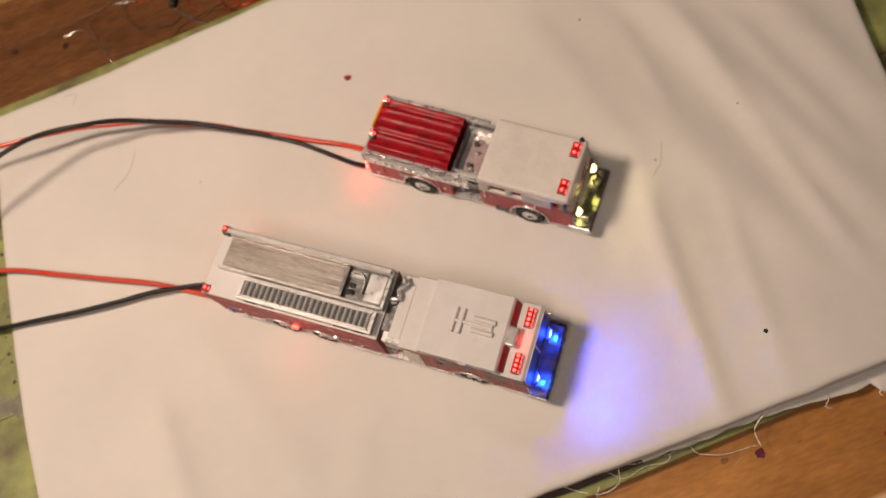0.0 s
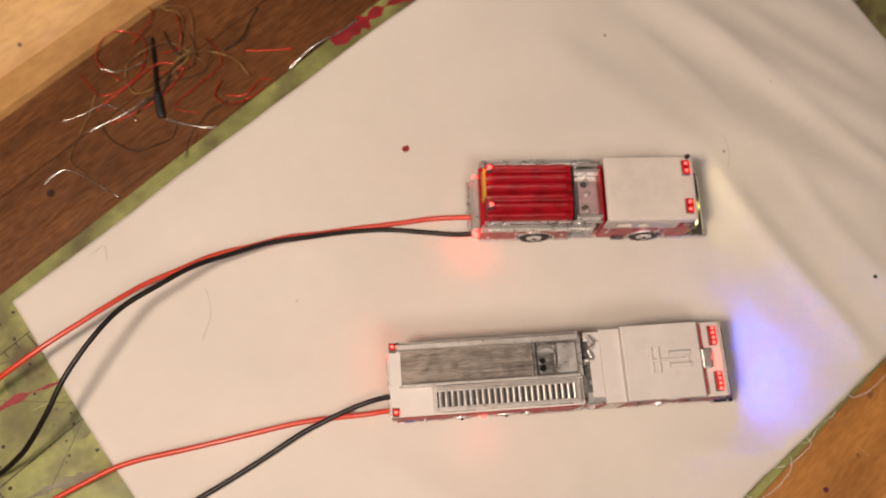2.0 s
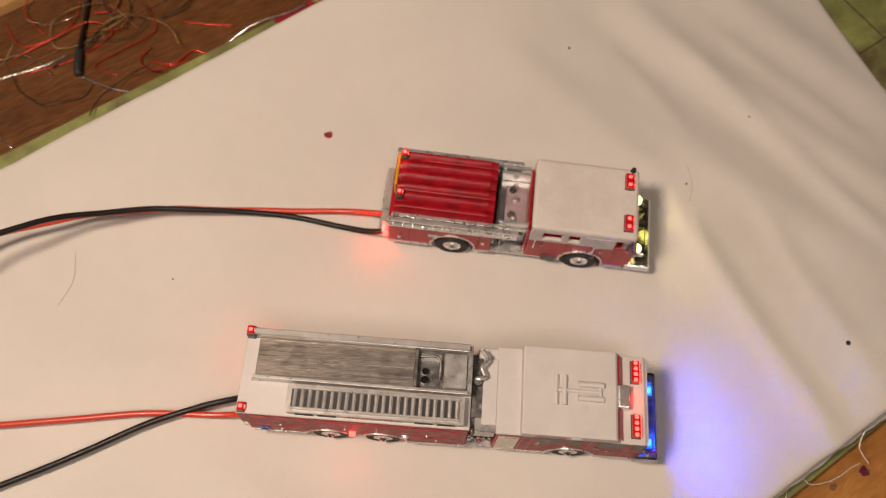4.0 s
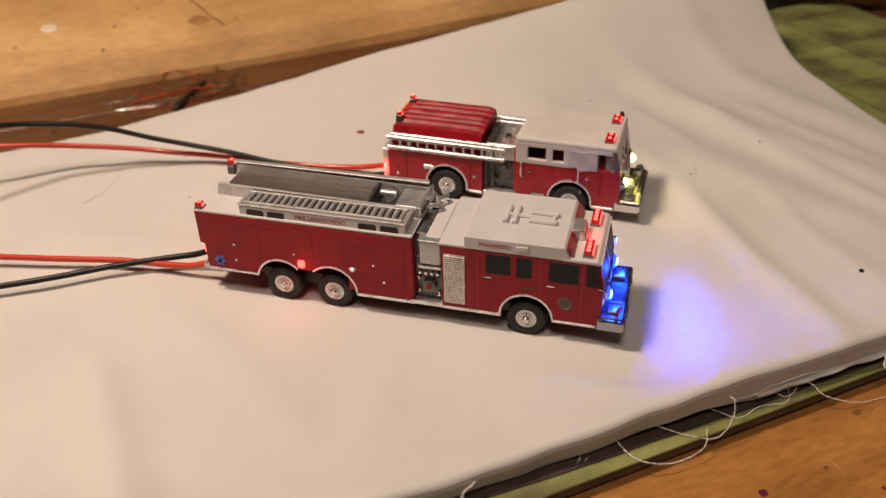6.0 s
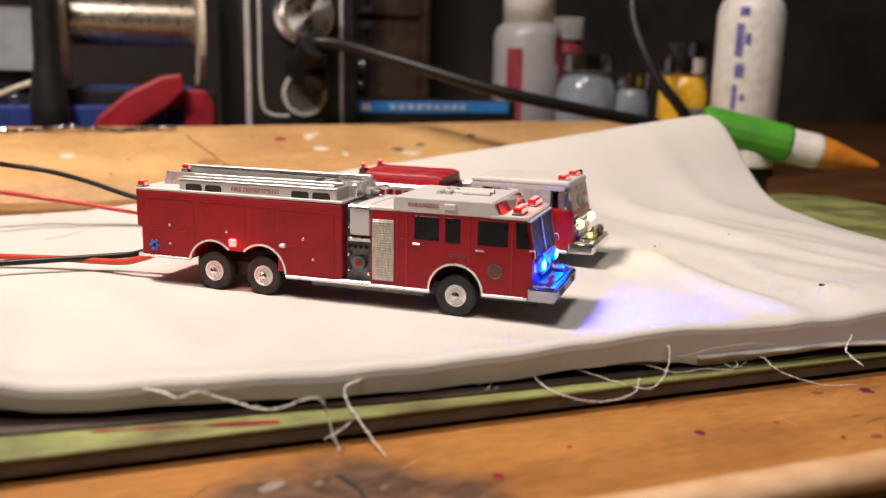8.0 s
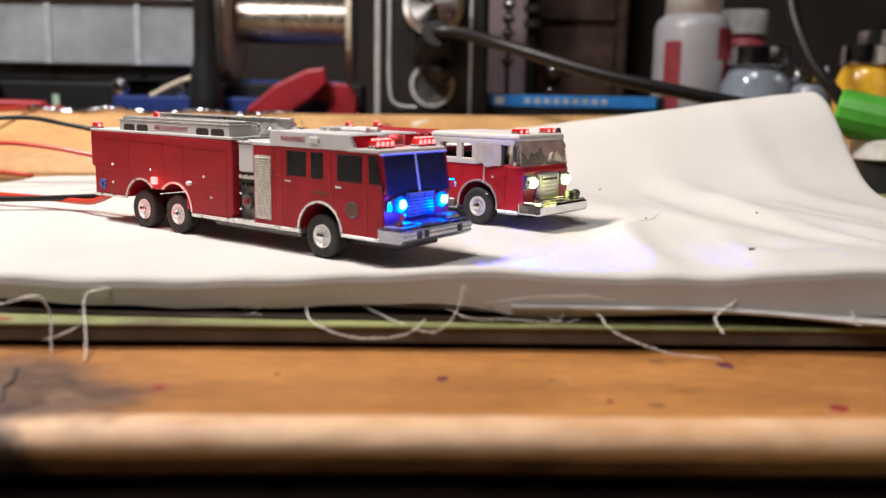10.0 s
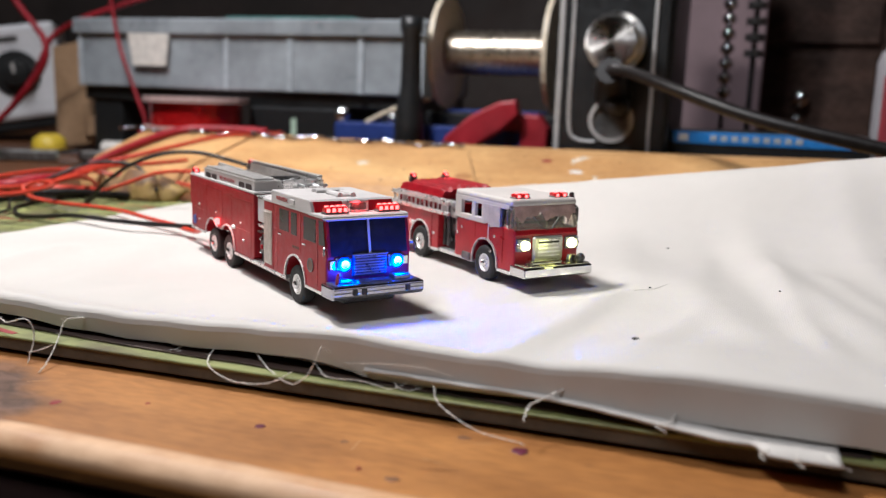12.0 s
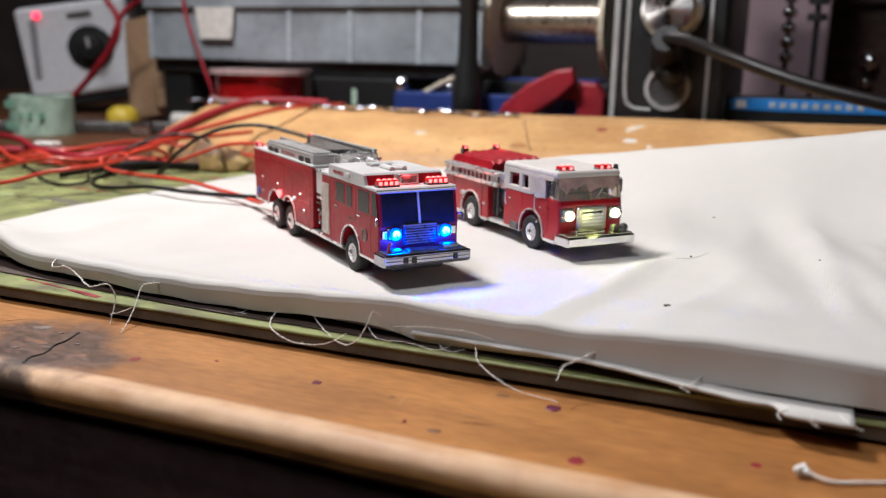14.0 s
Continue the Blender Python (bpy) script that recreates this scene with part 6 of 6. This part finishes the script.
# ---- the pine board behind ----
board = base("pine_board", bench(0, 0, 0), "rough raw pine board lying along the back of the bench", "board")
bm = bmesh.new()
outline = [(149.0, 0.05), (149.3, 2.2), (153, 8.0), (158, 11.0), (190, 20.6), (195, 21.4), (212, 21.4), (213, 0.05)]
ends = []
for k in range(37):
    u = -172 + 10.3 * k
    ends.append([bm.verts.new((u, y + 0.5 * noise.noise((u * 0.03, j, 7.0)), z + (0.4 * noise.noise((u * 0.02, j, 9.0)) + 0.012 * max(0, u) if z > 1 else 0))) for j, (y, z) in enumerate(outline)])
for a, b in zip(ends, ends[1:]):
    for j in range(len(outline)):
        bm.faces.new((a[j], a[(j + 1) % len(outline)], b[(j + 1) % len(outline)], b[j]))
bm.faces.new(ends[0])
bm.faces.new(ends[-1])
part("plank", bm, BOARD, board)


def on_board(u, v):
    return u, v, 11.0 + (v - 158) * 0.3 + 0.012 * max(0, u)


for u, v, r, material in ((-8, 163, 2.4, PINE_KNOT), (33, 172, 2.2, BOTTLE_WHITE), (20, 182, 1.6, PAINT_RED), (62, 170, 1.6, GREY_RING), (72, 174, 1.3, GREY_RING), (96, 182, 1.4, INK)):
    ob = part("board_mark", blob(r, 16, seed=u, thick=0.2, stretch=1.5), material, board)
    ob.matrix_local = at(*on_board(u, v)) @ pose(0, 0, 0, 16.7, 0, 0)
for u, v, r, st in ((34.5, 183, 5.2, 1.25), (37.5, 175, 3.6, 0.9), (40.5, 167, 2.6, 0.7), (65.8, 166.6, 2.4, 1.6), (77.8, 160, 1.8, 2.0), (-52, 170, 2.2, 1.4)):
    ob = part("glue_smear", blob(r, 24, seed=u * 0.3, thick=0.12, stretch=st), GLUE, board, "pale dried glue smear")
    ob.matrix_local = at(*on_board(u, v)) @ pose(0, 0, 0, 16.7, 0, 0)
bm = tube(bmesh.new(), [(-13, 187, 20.0), (-11.7, 183, 18.7), (-7, 172, 15.4), (-3, 162, 12.4), (-1, 158, 11.2)], 0.16)
part("crack", bm, BURNT, board)

# a crumpled foil strip along its top
foil = part("foil_strip", tube(bmesh.new(), [(-185 + 6.5 * k, 191 + 1.2 * math.sin(k * 2.1), 21.9 + 0.7 * math.sin(k * 1.3)) for k in range(27)], 0.75, 7, 6), CHROME_DULL)
for v in foil.data.vertices:
    v.co += 0.0007 * noise.noise_vector(v.co * 420) + 0.0003 * noise.noise_vector(v.co * 1500)
foil.matrix_world = TURN
tagged(foil, "crumpled shiny metal strip lying on the board", "metal strip")


# ---- things at the back of the bench ----
def spool(u, v, z, width, r_flange, r_core, flange, wound, label, upright=False, rz=0):
    turn = pose(0, 0, 0, 0, 0 if upright else 90, 0)
    s = base("wire_spool", bench(u, v, z, rz) @ turn, label, "wire spool", "wire spools")
    for e in (-1, 1):
        part("flange", lathe(bmesh.new(), [(4, e * width / 2 - 1.2), (r_flange, e * width / 2 - 1.2), (r_flange, e * width / 2 + 1.2), (4, e * width / 2 + 1.2)], 36), flange, s)
    part("winding", lathe(bmesh.new(), [(4, -width / 2 + 1.3)] + [(r_core + (0.25 if k % 2 else 0), -width / 2 + 1.3 + k * (width - 2.6) / 40) for k in range(41)] + [(4, width / 2 - 1.3)], 36), wound, s, smooth=True)
    return s


spool(-28, 285, 63.5, 56, 28.3, 10.8, CREAM, SOLDER, "cream spool of silvery solder wire lying on its side")
stand = base("spool_stand", bench(-28, 285, 0), "dark stand under the solder spool", "stand")
part("stand_block", B(-34, 34, -16, 16, 0.02, 33.6, 1.0), PANEL, stand)
part("stand_cheek", B(-24, 24, -14, 14, 33.6, 35.1, 0.4), BLUE_DARK, stand)
spool(-186, 254, 27.6, 15, 27.5, 24, PINKISH, RED_COIL, "low spool of bright red enamelled wire", True)
part("red_ring", lathe(bmesh.new(), [(29, 0.02), (30, 1.2), (29, 2.9), (22, 2.9), (22, 0.02)], 30), TOOL_RED).matrix_world = bench(-186, 254, 15.9)
tagged(bpy.data.objects["red_ring"], "flat red ring lying under the wire spool", "ring")
ob = part("dark_block", B(-24, 24, -10, 10, 0.02, 15.9, 1), DARK)
ob.matrix_world = bench(-186, 250, 0)
tagged(ob, "low dark wooden block carrying the red wire spool", "block")

supply = base("power_supply", bench(37, 226, 0), "black bench power supply with a metal knob and cable", "power supply")
part("case", B(-24, 24, 0.5, 95, 0.02, 128, 1.5, 2), PANEL, supply)
part("front_panel", B(-22, 22, -1.0, 0.5, 3, 126, 0.5), PANEL, supply)
for x0, x1 in ((-23.6, -21.2), (15.6, 17.2)):
    part("panel_edge", B(x0, x1, -1.8, -1.0, 6, 126, 0.3), PANEL_LINE, supply)
part("printed_line", tube(bmesh.new(), [(-17.5, -1.2, 120), (-17.5, -1.2, 60), (-17.2, -1.2, 32), (-14, -1.2, 25.5), (-6, -1.2, 24.5)], 0.9, 6, 5), PANEL_LINE, supply)
knob = part("knob", lathe(bmesh.new(), [(12.5, 0), (12.5, 3), (10.4, 3.4), (10.0, 12), (9.6, 13), (2, 13.2)], 40), KNOB, supply, "polished metal control knob")
knob.matrix_local = at(0.5, -1.0, 66.0) @ pose(0, 0, 0, 90, 0, 0)
ring = part("socket_ring", lathe(bmesh.new(), [(9.5, 0), (9.5, 1.2), (7.8, 1.2), (7.8, 0)], 24), PANEL_LINE, supply)
ring.matrix_local = at(0.5, -1.0, 34.0) @ pose(0, 0, 0, 90, 0, 0)
plug = part("plug", C((0.5, -1, 45), (1.5, -21, 54), 8.0, 5.5, 18), WIRE_BLACK, supply)
part("plug_button", ball(bmesh.new(), (4, -10, 40), 5.5), WIRE_BLACK, supply)
loose("black_cable", [(38, 207, 54), (48, 193, 53), (66, 175, 47), (94, 158, 38), (128, 150, 31), (164, 147, 24.5), (196, 152, 14), (225, 160, 4)], 2.3, WIRE_BLACK, "thick black rubber cable running from the power supply", "cable", "", 12, 8, TURN)
loose("black_cable", [(178, 200, 100), (172, 190, 70), (176, 178, 46), (186, 170, 30), (200, 172, 12)], 2.3, WIRE_BLACK, "black cable hanging down behind the cloth", "cable", "", 10, 8, TURN)

tray = base("blue_label_box", bench(98, 236, 0), "flat black box with a bright blue label strip", "box")
part("box_body", B(-40, 42, 0, 30, 0.02, 31, 0.8), PANEL, tray)
part("blue_strip", B(-36, 38, -0.5, 0.0, 25.5, 30.5, 0.2), BLUE_TAPE, tray)
for k in range(9):
    part("unread_mark", B(-20 + 4.2 * k, -17.4 + 4.2 * k, -0.75, -0.5, 27, 29.2), BOX_RIB, tray)
part("unread_mark", B(-33, -29, -0.75, -0.5, 26.5, 29.6), BOTTLE_WHITE, tray)

bottle = base("glue_bottle", bench(160, 268, 0), "smoky squeeze bottle with red label and white cap", "bottle", "bottles and jars")
part("bottle_body", lathe(bmesh.new(), [(16, 0.02), (17.3, 2), (17.3, 62), (16, 66), (13, 68.5)], 28), BOTTLE_GREY, bottle, smooth=True)
part("cap", lathe(bmesh.new(), [(13, 68.5), (12.8, 90), (6, 96), (3, 120)], 24), BOTTLE_WHITE, bottle, smooth=True)
for a0, a1, z0, z1 in ((-150, -122, 18, 56), (-66, -20, 48, 62), (-52, -10, 20, 48)):
    bm = bmesh.new()
    pa = [bm.verts.new((17.5 * math.cos(radians(a0 + (a1 - a0) * k / 8)), 17.5 * math.sin(radians(a0 + (a1 - a0) * k / 8)), z0)) for k in range(9)]
    pb = [bm.verts.new((17.5 * math.cos(radians(a0 + (a1 - a0) * k / 8)), 17.5 * math.sin(radians(a0 + (a1 - a0) * k / 8)), z1)) for k in range(9)]
    for k in range(8):
        bm.faces.new((pa[k], pa[k + 1], pb[k + 1], pb[k]))
    bmesh.ops.solidify(bm, geom=list(bm.faces), thickness=0.15)
    part("label_patch", bm, LABEL_RED, bottle)


def jar(u, v, r, h, cap_h, body, label, cap=CHROME):
    j = base("paint_jar", bench(u, v, 0), label, "jar", "bottles and jars")
    part("jar_body", lathe(bmesh.new(), [(r * 0.9, 0.02), (r, 2), (r, h * 0.82), (r * 0.85, h * 0.92), (r * 0.75, h)], 24), body, j, smooth=True)
    part("screw_cap", lathe(bmesh.new(), [(r * 0.86, h), (r * 0.9, h + 0.6), (r * 0.9, h + cap_h - 0.6), (r * 0.84, h + cap_h)], 24), cap, j)
    return j


jar(186, 253, 15.5, 45, 9, JAR_GLASS, "clear glass paint jar with a silver screw cap")
yj = jar(214, 210, 11.5, 45, 8, YELLOW_PAINT, "small jar of yellow paint with a silver cap")
bm = bmesh.new()
curve_lo, curve_hi = [[bm.verts.new((11.7 * math.cos(radians(a)), 11.7 * math.sin(radians(a)), z)) for a in range(-130, -59, 7)] for z in (6, 30)]
for k in range(len(curve_lo) - 1):
    bm.faces.new((curve_lo[k], curve_lo[k + 1], curve_hi[k + 1], curve_hi[k]))
bmesh.ops.solidify(bm, geom=list(bm.faces), thickness=0.15)
part("paper_label", bm, PANEL_LINE, yj, "grey paper label")
jar(205, 240, 8.5, 38, 8, JAR_GLASS, "small smoky paint jar with a silver cap")
jar(236, 240, 12, 52, 9, JAR_GLASS, "small smoky glass jar with a silver cap")
jar(196, 300, 13, 62, 12, LABEL_RED, "small red bottle with a white cap", BOTTLE_WHITE)
wb = base("white_bottle", bench(231, 187, 0), "tall white plastic bottle with violet label print", "bottle", "bottles and jars")
part("bottle_body", lathe(bmesh.new(), [(13.5, 0.02), (14.6, 2), (14.6, 72), (13, 77), (8, 80)], 28), BOTTLE_WHITE, wb, smooth=True)
part("cap", lathe(bmesh.new(), [(8, 80), (8.4, 80.5), (8.4, 94), (7.6, 95)], 20), BOTTLE_WHITE, wb)
for a0, a1, z0, z1 in ((-152, -138, 53, 67), (-136, -126, 58, 63), (-150, -134, 44, 50), (-152, -143, 30, 41), (-138, -130, 34, 37), (-40, -22, 22, 60), (-20, -8, 30, 52), (-148, -132, 70, 74)):
    bm = bmesh.new()
    pa = [bm.verts.new((14.75 * math.cos(radians(a0 + (a1 - a0) * k / 6)), 14.75 * math.sin(radians(a0 + (a1 - a0) * k / 6)), z0)) for k in range(7)]
    pb = [bm.verts.new((14.75 * math.cos(radians(a0 + (a1 - a0) * k / 6)), 14.75 * math.sin(radians(a0 + (a1 - a0) * k / 6)), z1)) for k in range(7)]
    for k in range(6):
        bm.faces.new((pa[k], pa[k + 1], pb[k + 1], pb[k]))
    bmesh.ops.solidify(bm, geom=list(bm.faces), thickness=0.15)
    part("label_print", bm, LABEL_VIOLET, wb)

# green tube with a white collar and an orange cone, propped on a white lid
pen = base("glue_tube", TURN @ at(160, 121, 27.5) @ pose(0, 0, 0, 0, 12, -27), "green plastic tube with white collar and orange cone tip", "tube")
part("tube_body", lathe(bmesh.new(), [(6.2, 0), (7.0, 1), (7.0, 30), (6.6, 31)], 14), GREEN_TUBE, pen).matrix_local = pose(0, 0, 0, 0, 90, 0)
part("collar", lathe(bmesh.new(), [(6.2, 31), (6.2, 41), (5.8, 42)], 20), BOTTLE_WHITE, pen).matrix_local = pose(0, 0, 0, 0, 90, 0)
part("cone_tip", lathe(bmesh.new(), [(5.9, 42), (5.4, 46), (1.6, 62), (1.0, 63)], 20), ORANGE, pen).matrix_local = pose(0, 0, 0, 0, 90, 0)
lid = base("low_jar", bench(177, 119, 0.0), "low dark jar with a round white plastic cap", "jar")
part("jar_body", lathe(bmesh.new(), [(8.5, 0.02), (9.5, 1), (9.5, 12.4), (9.0, 12.8)], 24), PANEL, lid)
part("lid", lathe(bmesh.new(), [(10.4, 12.8), (11.2, 13.2), (11.2, 18.6), (10.4, 19.4)], 28), BOTTLE_WHITE, lid, "white plastic cap")

# clear box, dark box and instruments on the far side
cbox = base("storage_box", bench(-168, 268, 0), "milky clear plastic compartment box on a dark case", "storage box")
part("box_front", B(-105, 105, 0, 2, 40.6, 75.0, 0.8), BOX_CLEAR, cbox)
part("box_back", B(-105, 105, 77, 79, 40.6, 75.0, 0.8), BOX_CLEAR, cbox)
for x in (-105, -9, 29.5, 70, 103):
    part("divider", B(x, x + 2, 2, 77, 42.2, 74.0), BOX_RIB, cbox)
    part("divider_rib", B(x - 0.6, x + 2.6, -0.9, 0, 40.7, 74.0, 0.4), BOX_RIB, cbox)
part("box_floor", B(-105, 105, 2, 77, 40.6, 42.0), BOX_RIB, cbox)
part("box_lid", B(-108, 108, -2.2, 81, 75.0, 78.4, 1.0), BOX_CLEAR, cbox)
part("lid_rim", B(-107, 107, -2.9, -2.25, 70.0, 77.6, 0.3), BOX_CLEAR, cbox)
part("paper_label", prism(bmesh.new(), [(-69, 70.0), (-66, 52.6), (-44.5, 52.6), (-42, 70.0)], -3.6, -3.1), BOTTLE_WHITE, cbox)
part("teal_tray", B(-22, 58, 20, 60, 78.4, 81.4, 1.0), TEAL, cbox)
case = base("dark_case", bench(-140, 270, 0), "flat dark plastic case under the clear box", "case")
part("case_body", B(-24, 34, 0, 70, 0.02, 33, 1.5), PANEL, case)
part("case_lid", B(-134, 76, 2, 72, 33.05, 40.5, 1.0), PANEL, case)
part("case_mark", B(2, 5, -0.4, 0, 18, 27), FOAM, case)
for x in (-120, 62):
    part("case_foot", B(x - 10, x + 10, 4, 66, 0.02, 33, 1), PANEL, case)
btray = base("blue_tray", bench(-60, 262, 0), "low dark blue plastic tray with small shiny parts", "tray")
part("tray_body", B(-46, 52, -6, 10, 0.02, 27, 0.8), BLUE_DARK, btray)
part("shiny_ball", ball(bmesh.new(), (-43, -3, 30.6), 4.0), CHROME, btray)
part("shiny_ball", ball(bmesh.new(), (-16, -2, 29.5), 2.6), CHROME, btray)
part("tray_clip", tube(bmesh.new(), [(-30, -2, 27), (-18, -3, 33), (-4, -2, 38), (4, -1, 40)], 1.2), CREAM, btray)
post = part("dark_bottle", lathe(bmesh.new(), [(7.5, 0.02), (7.5, 30), (5, 45), (4.5, 70), (5.5, 72), (5.5, 78)], 20), PANEL, smooth=True)
post.matrix_world = bench(-62, 248, 0)
tagged(post, "slim black bottle standing behind the board", "bottle")
plier = base("pliers", bench(-20, 250, 0), "pliers with shiny red grips on the bench", "pliers")
part("grip", prism(bmesh.new(), [(-27, 17), (-24, 23), (-12, 33), (2, 40), (10, 41), (11, 34), (4, 27), (-10, 18), (-22, 14.5)], -1, 8, 1.2), TOOL_RED, plier)
part("grip", prism(bmesh.new(), [(2, 12), (3, 30), (8, 35), (20, 34), (24, 28), (24, 14), (20, 12)], 6, 16, 1.2), TOOL_RED, plier)
part("grip_stem", B(6, 24, 7, 17, 0.02, 12, 1), GUN, plier)
part("jaw", B(-34, -20, 0, 8, 0.02, 14, 2), GUN, plier)

chain = base("bead_stand", bench(80, 330, 0), "dark stand carrying a column of shiny metal beads", "stand")
part("stand_foot", C((0, 0, 0.02), (0, 0, 20), 7, 6), DARK, chain)
part("stand_rod", C((0, 0, 20), (0, 0, 130), 1.2), DARK, chain)
for k in range(11):
    part("bead", ball(bmesh.new(), (0, 0, 48 + 7.4 * k), 3.4, 0.9), CHROME, chain, smooth=True)
for k in range(8):
    part("dark_ring", lathe(bmesh.new(), [(2.6, 66 + 8 * k), (4.8, 66.4 + 8 * k), (4.8, 69.6 + 8 * k), (2.6, 70 + 8 * k)], 16, (13, 2)), GUN, chain)
part("ring_rod", C((13, 2, 0.02), (13, 2, 132), 1.4, seg=10), DARK, chain)
knobp = base("drawer_knob", bench(126, 468, 47), "round polished knob on the dark cabinet", "knob")
part("knob_ball", ball(bmesh.new(), (0, 0, 0), 6), CHROME, knobp, smooth=True)
part("knob_stem", C((0, 0, 0), (0, 8, 0), 3), CHROME, knobp)
part("knob_ball", ball(bmesh.new(), (-1, 0, -13), 4), CHROME, knobp, smooth=True)
cab_back = base("dark_cabinet", bench(120, 475, 0), "dark brown wooden cabinet at the back of the bench", "cabinet")
part("cabinet_body", B(-70, 60, 0, 70, 0.02, 240, 2), CABINET, cab_back)
part("drawer_front", B(-60, 50, -4, 0, 20, 75, 1), CABINET, cab_back)
part("drawer_front", B(-60, 50, -4, 0, 82, 140, 1), CABINET, cab_back)

mauve = base("mauve_carton", bench(76, 408, 0), "dusty mauve carton standing before the dark cabinet", "carton")
part("carton_body", B(-24, 24, 0, 30, 0.02, 150, 1.0), MAUVE, mauve)
part("carton_flap", B(-24, 24, -1.2, -0.1, 118, 149, 0.3), MAUVE, mauve)
dev = base("soldering_station", TURN @ at(-384, 330, 9.6) @ pose(0, 0, 0, -3, -9, 35) @ Matrix.Scale(0.82, 4), "light grey soldering station with dial and red lamp", "soldering station")
part("housing", B(-46, 46, 0, 60, 6, 84, 4, 2), DEVICE, dev)
part("foot", B(-44, 44, 4, 56, -2, 6, 1), PANEL, dev)
for k in range(12):
    part("vent_slot", B(-40 + 0.4 * k, -34 + 0.4 * k, -0.5, 0.3, 24 + 4.2 * k, 26 + 4.2 * k), PANEL, dev)
dial = part("dial", lathe(bmesh.new(), [(19, 0), (19, 1.5), (11, 2), (10, 10), (3, 11)], 30), PANEL, dev)
dial.matrix_local = at(10, 0, 44) @ pose(0, 0, 0, 90, 0, 0)
part("dial_mark", B(9, 11, -11.6, -10.8, 44, 52), BOTTLE_WHITE, dev)
part("name_plate", B(-4, 16, -0.5, 0.3, 70, 75, 0.2), GUN, dev)
lamp_dot = part("pilot_lamp", ball(bmesh.new(), (-28, -0.5, 76), 3.2), PILOT, dev, "lit red pilot lamp")
bm = B(-14, 14, 0, 4, 0.02, 66, 0.5)
lathe(bm, [(5.5, 4), (9, 4), (9, 16), (5.5, 16)], 20, (16, 5))
card = part("cardboard_piece", bm, CARD)
card.matrix_world = TURN @ at(-309, 302, 2.6) @ pose(0, 0, 0, -10, -10, 0)
tagged(card, "piece of brown cardboard leaning by the station", "cardboard")
tape = base("tape_roll", bench(-289, 199, 0), "roll of pale green foam tape standing on the bench", "tape roll")
for k in range(5):
    for j in range(3):
        part("print_patch", B(-13 + 5.2 * k + 2.6 * (j % 2), -10.8 + 5.2 * k + 2.6 * (j % 2), -16.35 + 0.85 * (k - 2) ** 2, -14.2 + 0.85 * (k - 2) ** 2, 3 + 5.6 * j, 7 + 5.6 * j), GREEN_PALE, tape)
part("roll", lathe(bmesh.new(), [(9, 0.02), (16, 0.02), (16, 20.5), (9, 20.5)], 28), FOAM, tape)
part("core", lathe(bmesh.new(), [(7, 0.02), (8.9, 0.02), (8.9, 20.5), (7, 20.5)], 24), CARD, tape)
cap = part("yellow_cap", lathe(bmesh.new(), [(9, 0.02), (10, 2), (9, 9), (5, 12)], 14), LEMON, smooth=True)
cap.matrix_world = bench(-292, 262, 0)
tagged(cap, "yellow plastic cap lying on the bench", "cap")
stick = base("marker_tube", bench(-262, 272, 4.6, 8), "small white plastic tube with a blue end lying down", "tube")
part("tube_body", lathe(bmesh.new(), [(3.6, 0), (4.4, 0.6), (4.4, 26), (4.0, 26.6)], 16), BOTTLE_WHITE, stick).matrix_local = pose(0, 0, 0, 0, 90, 0)
part("tube_end", lathe(bmesh.new(), [(4.0, 26.7), (4.4, 27.2), (4.4, 36), (3.2, 37)], 16), BLUE_TAPE, stick, "blue cap").matrix_local = pose(0, 0, 0, 0, 90, 0)
bar = part("dark_file", B(-70, 70, -4, 4, 0.02, 6, 1), GUN)
bar.matrix_world = bench(-262, 226, 0, 30)
tagged(bar, "long dark steel file lying on the bench", "file")
clip = part("metal_clip", B(-6, 6, -4, 4, 0.02, 7, 2, 2), CHROME)
clip.matrix_world = bench(-246, 226, 0, 20)
tagged(clip, "small shiny metal clip on the bench", "clip")
loose("red_lead", [(-372, 258, 2.2), (-352, 264, 4), (-329, 270, 24), (-312, 270, 39), (-301, 270, 52), (-300, 271, 64), (-308, 272, 74), (-326, 276, 90), (-346, 284, 112)], 1.9, TOOL_RED, "thick red test lead rising in front of the station", "test lead", "test leads", 8, 8, TURN)
loose("red_lead", [(-330, 273, 26), (-312, 273, 44), (-304, 273.6, 58), (-296, 273.6, 68.5), (-276, 274, 78), (-250, 276, 86), (-220, 284, 96)], 1.6, TOOL_RED, "thick red test lead crossing behind the first", "test lead", "test leads", 8, 8, TURN)
loose("red_lead", [(-246, 259, 110), (-240, 258, 75), (-234, 256, 57), (-224, 254, 36), (-218, 253, 20), (-222, 246, 6), (-232, 240, 1.4)], 1.0, TOOL_RED, "thin red test lead hanging before the clear box", "test lead", "test leads", 8, 8, TURN)
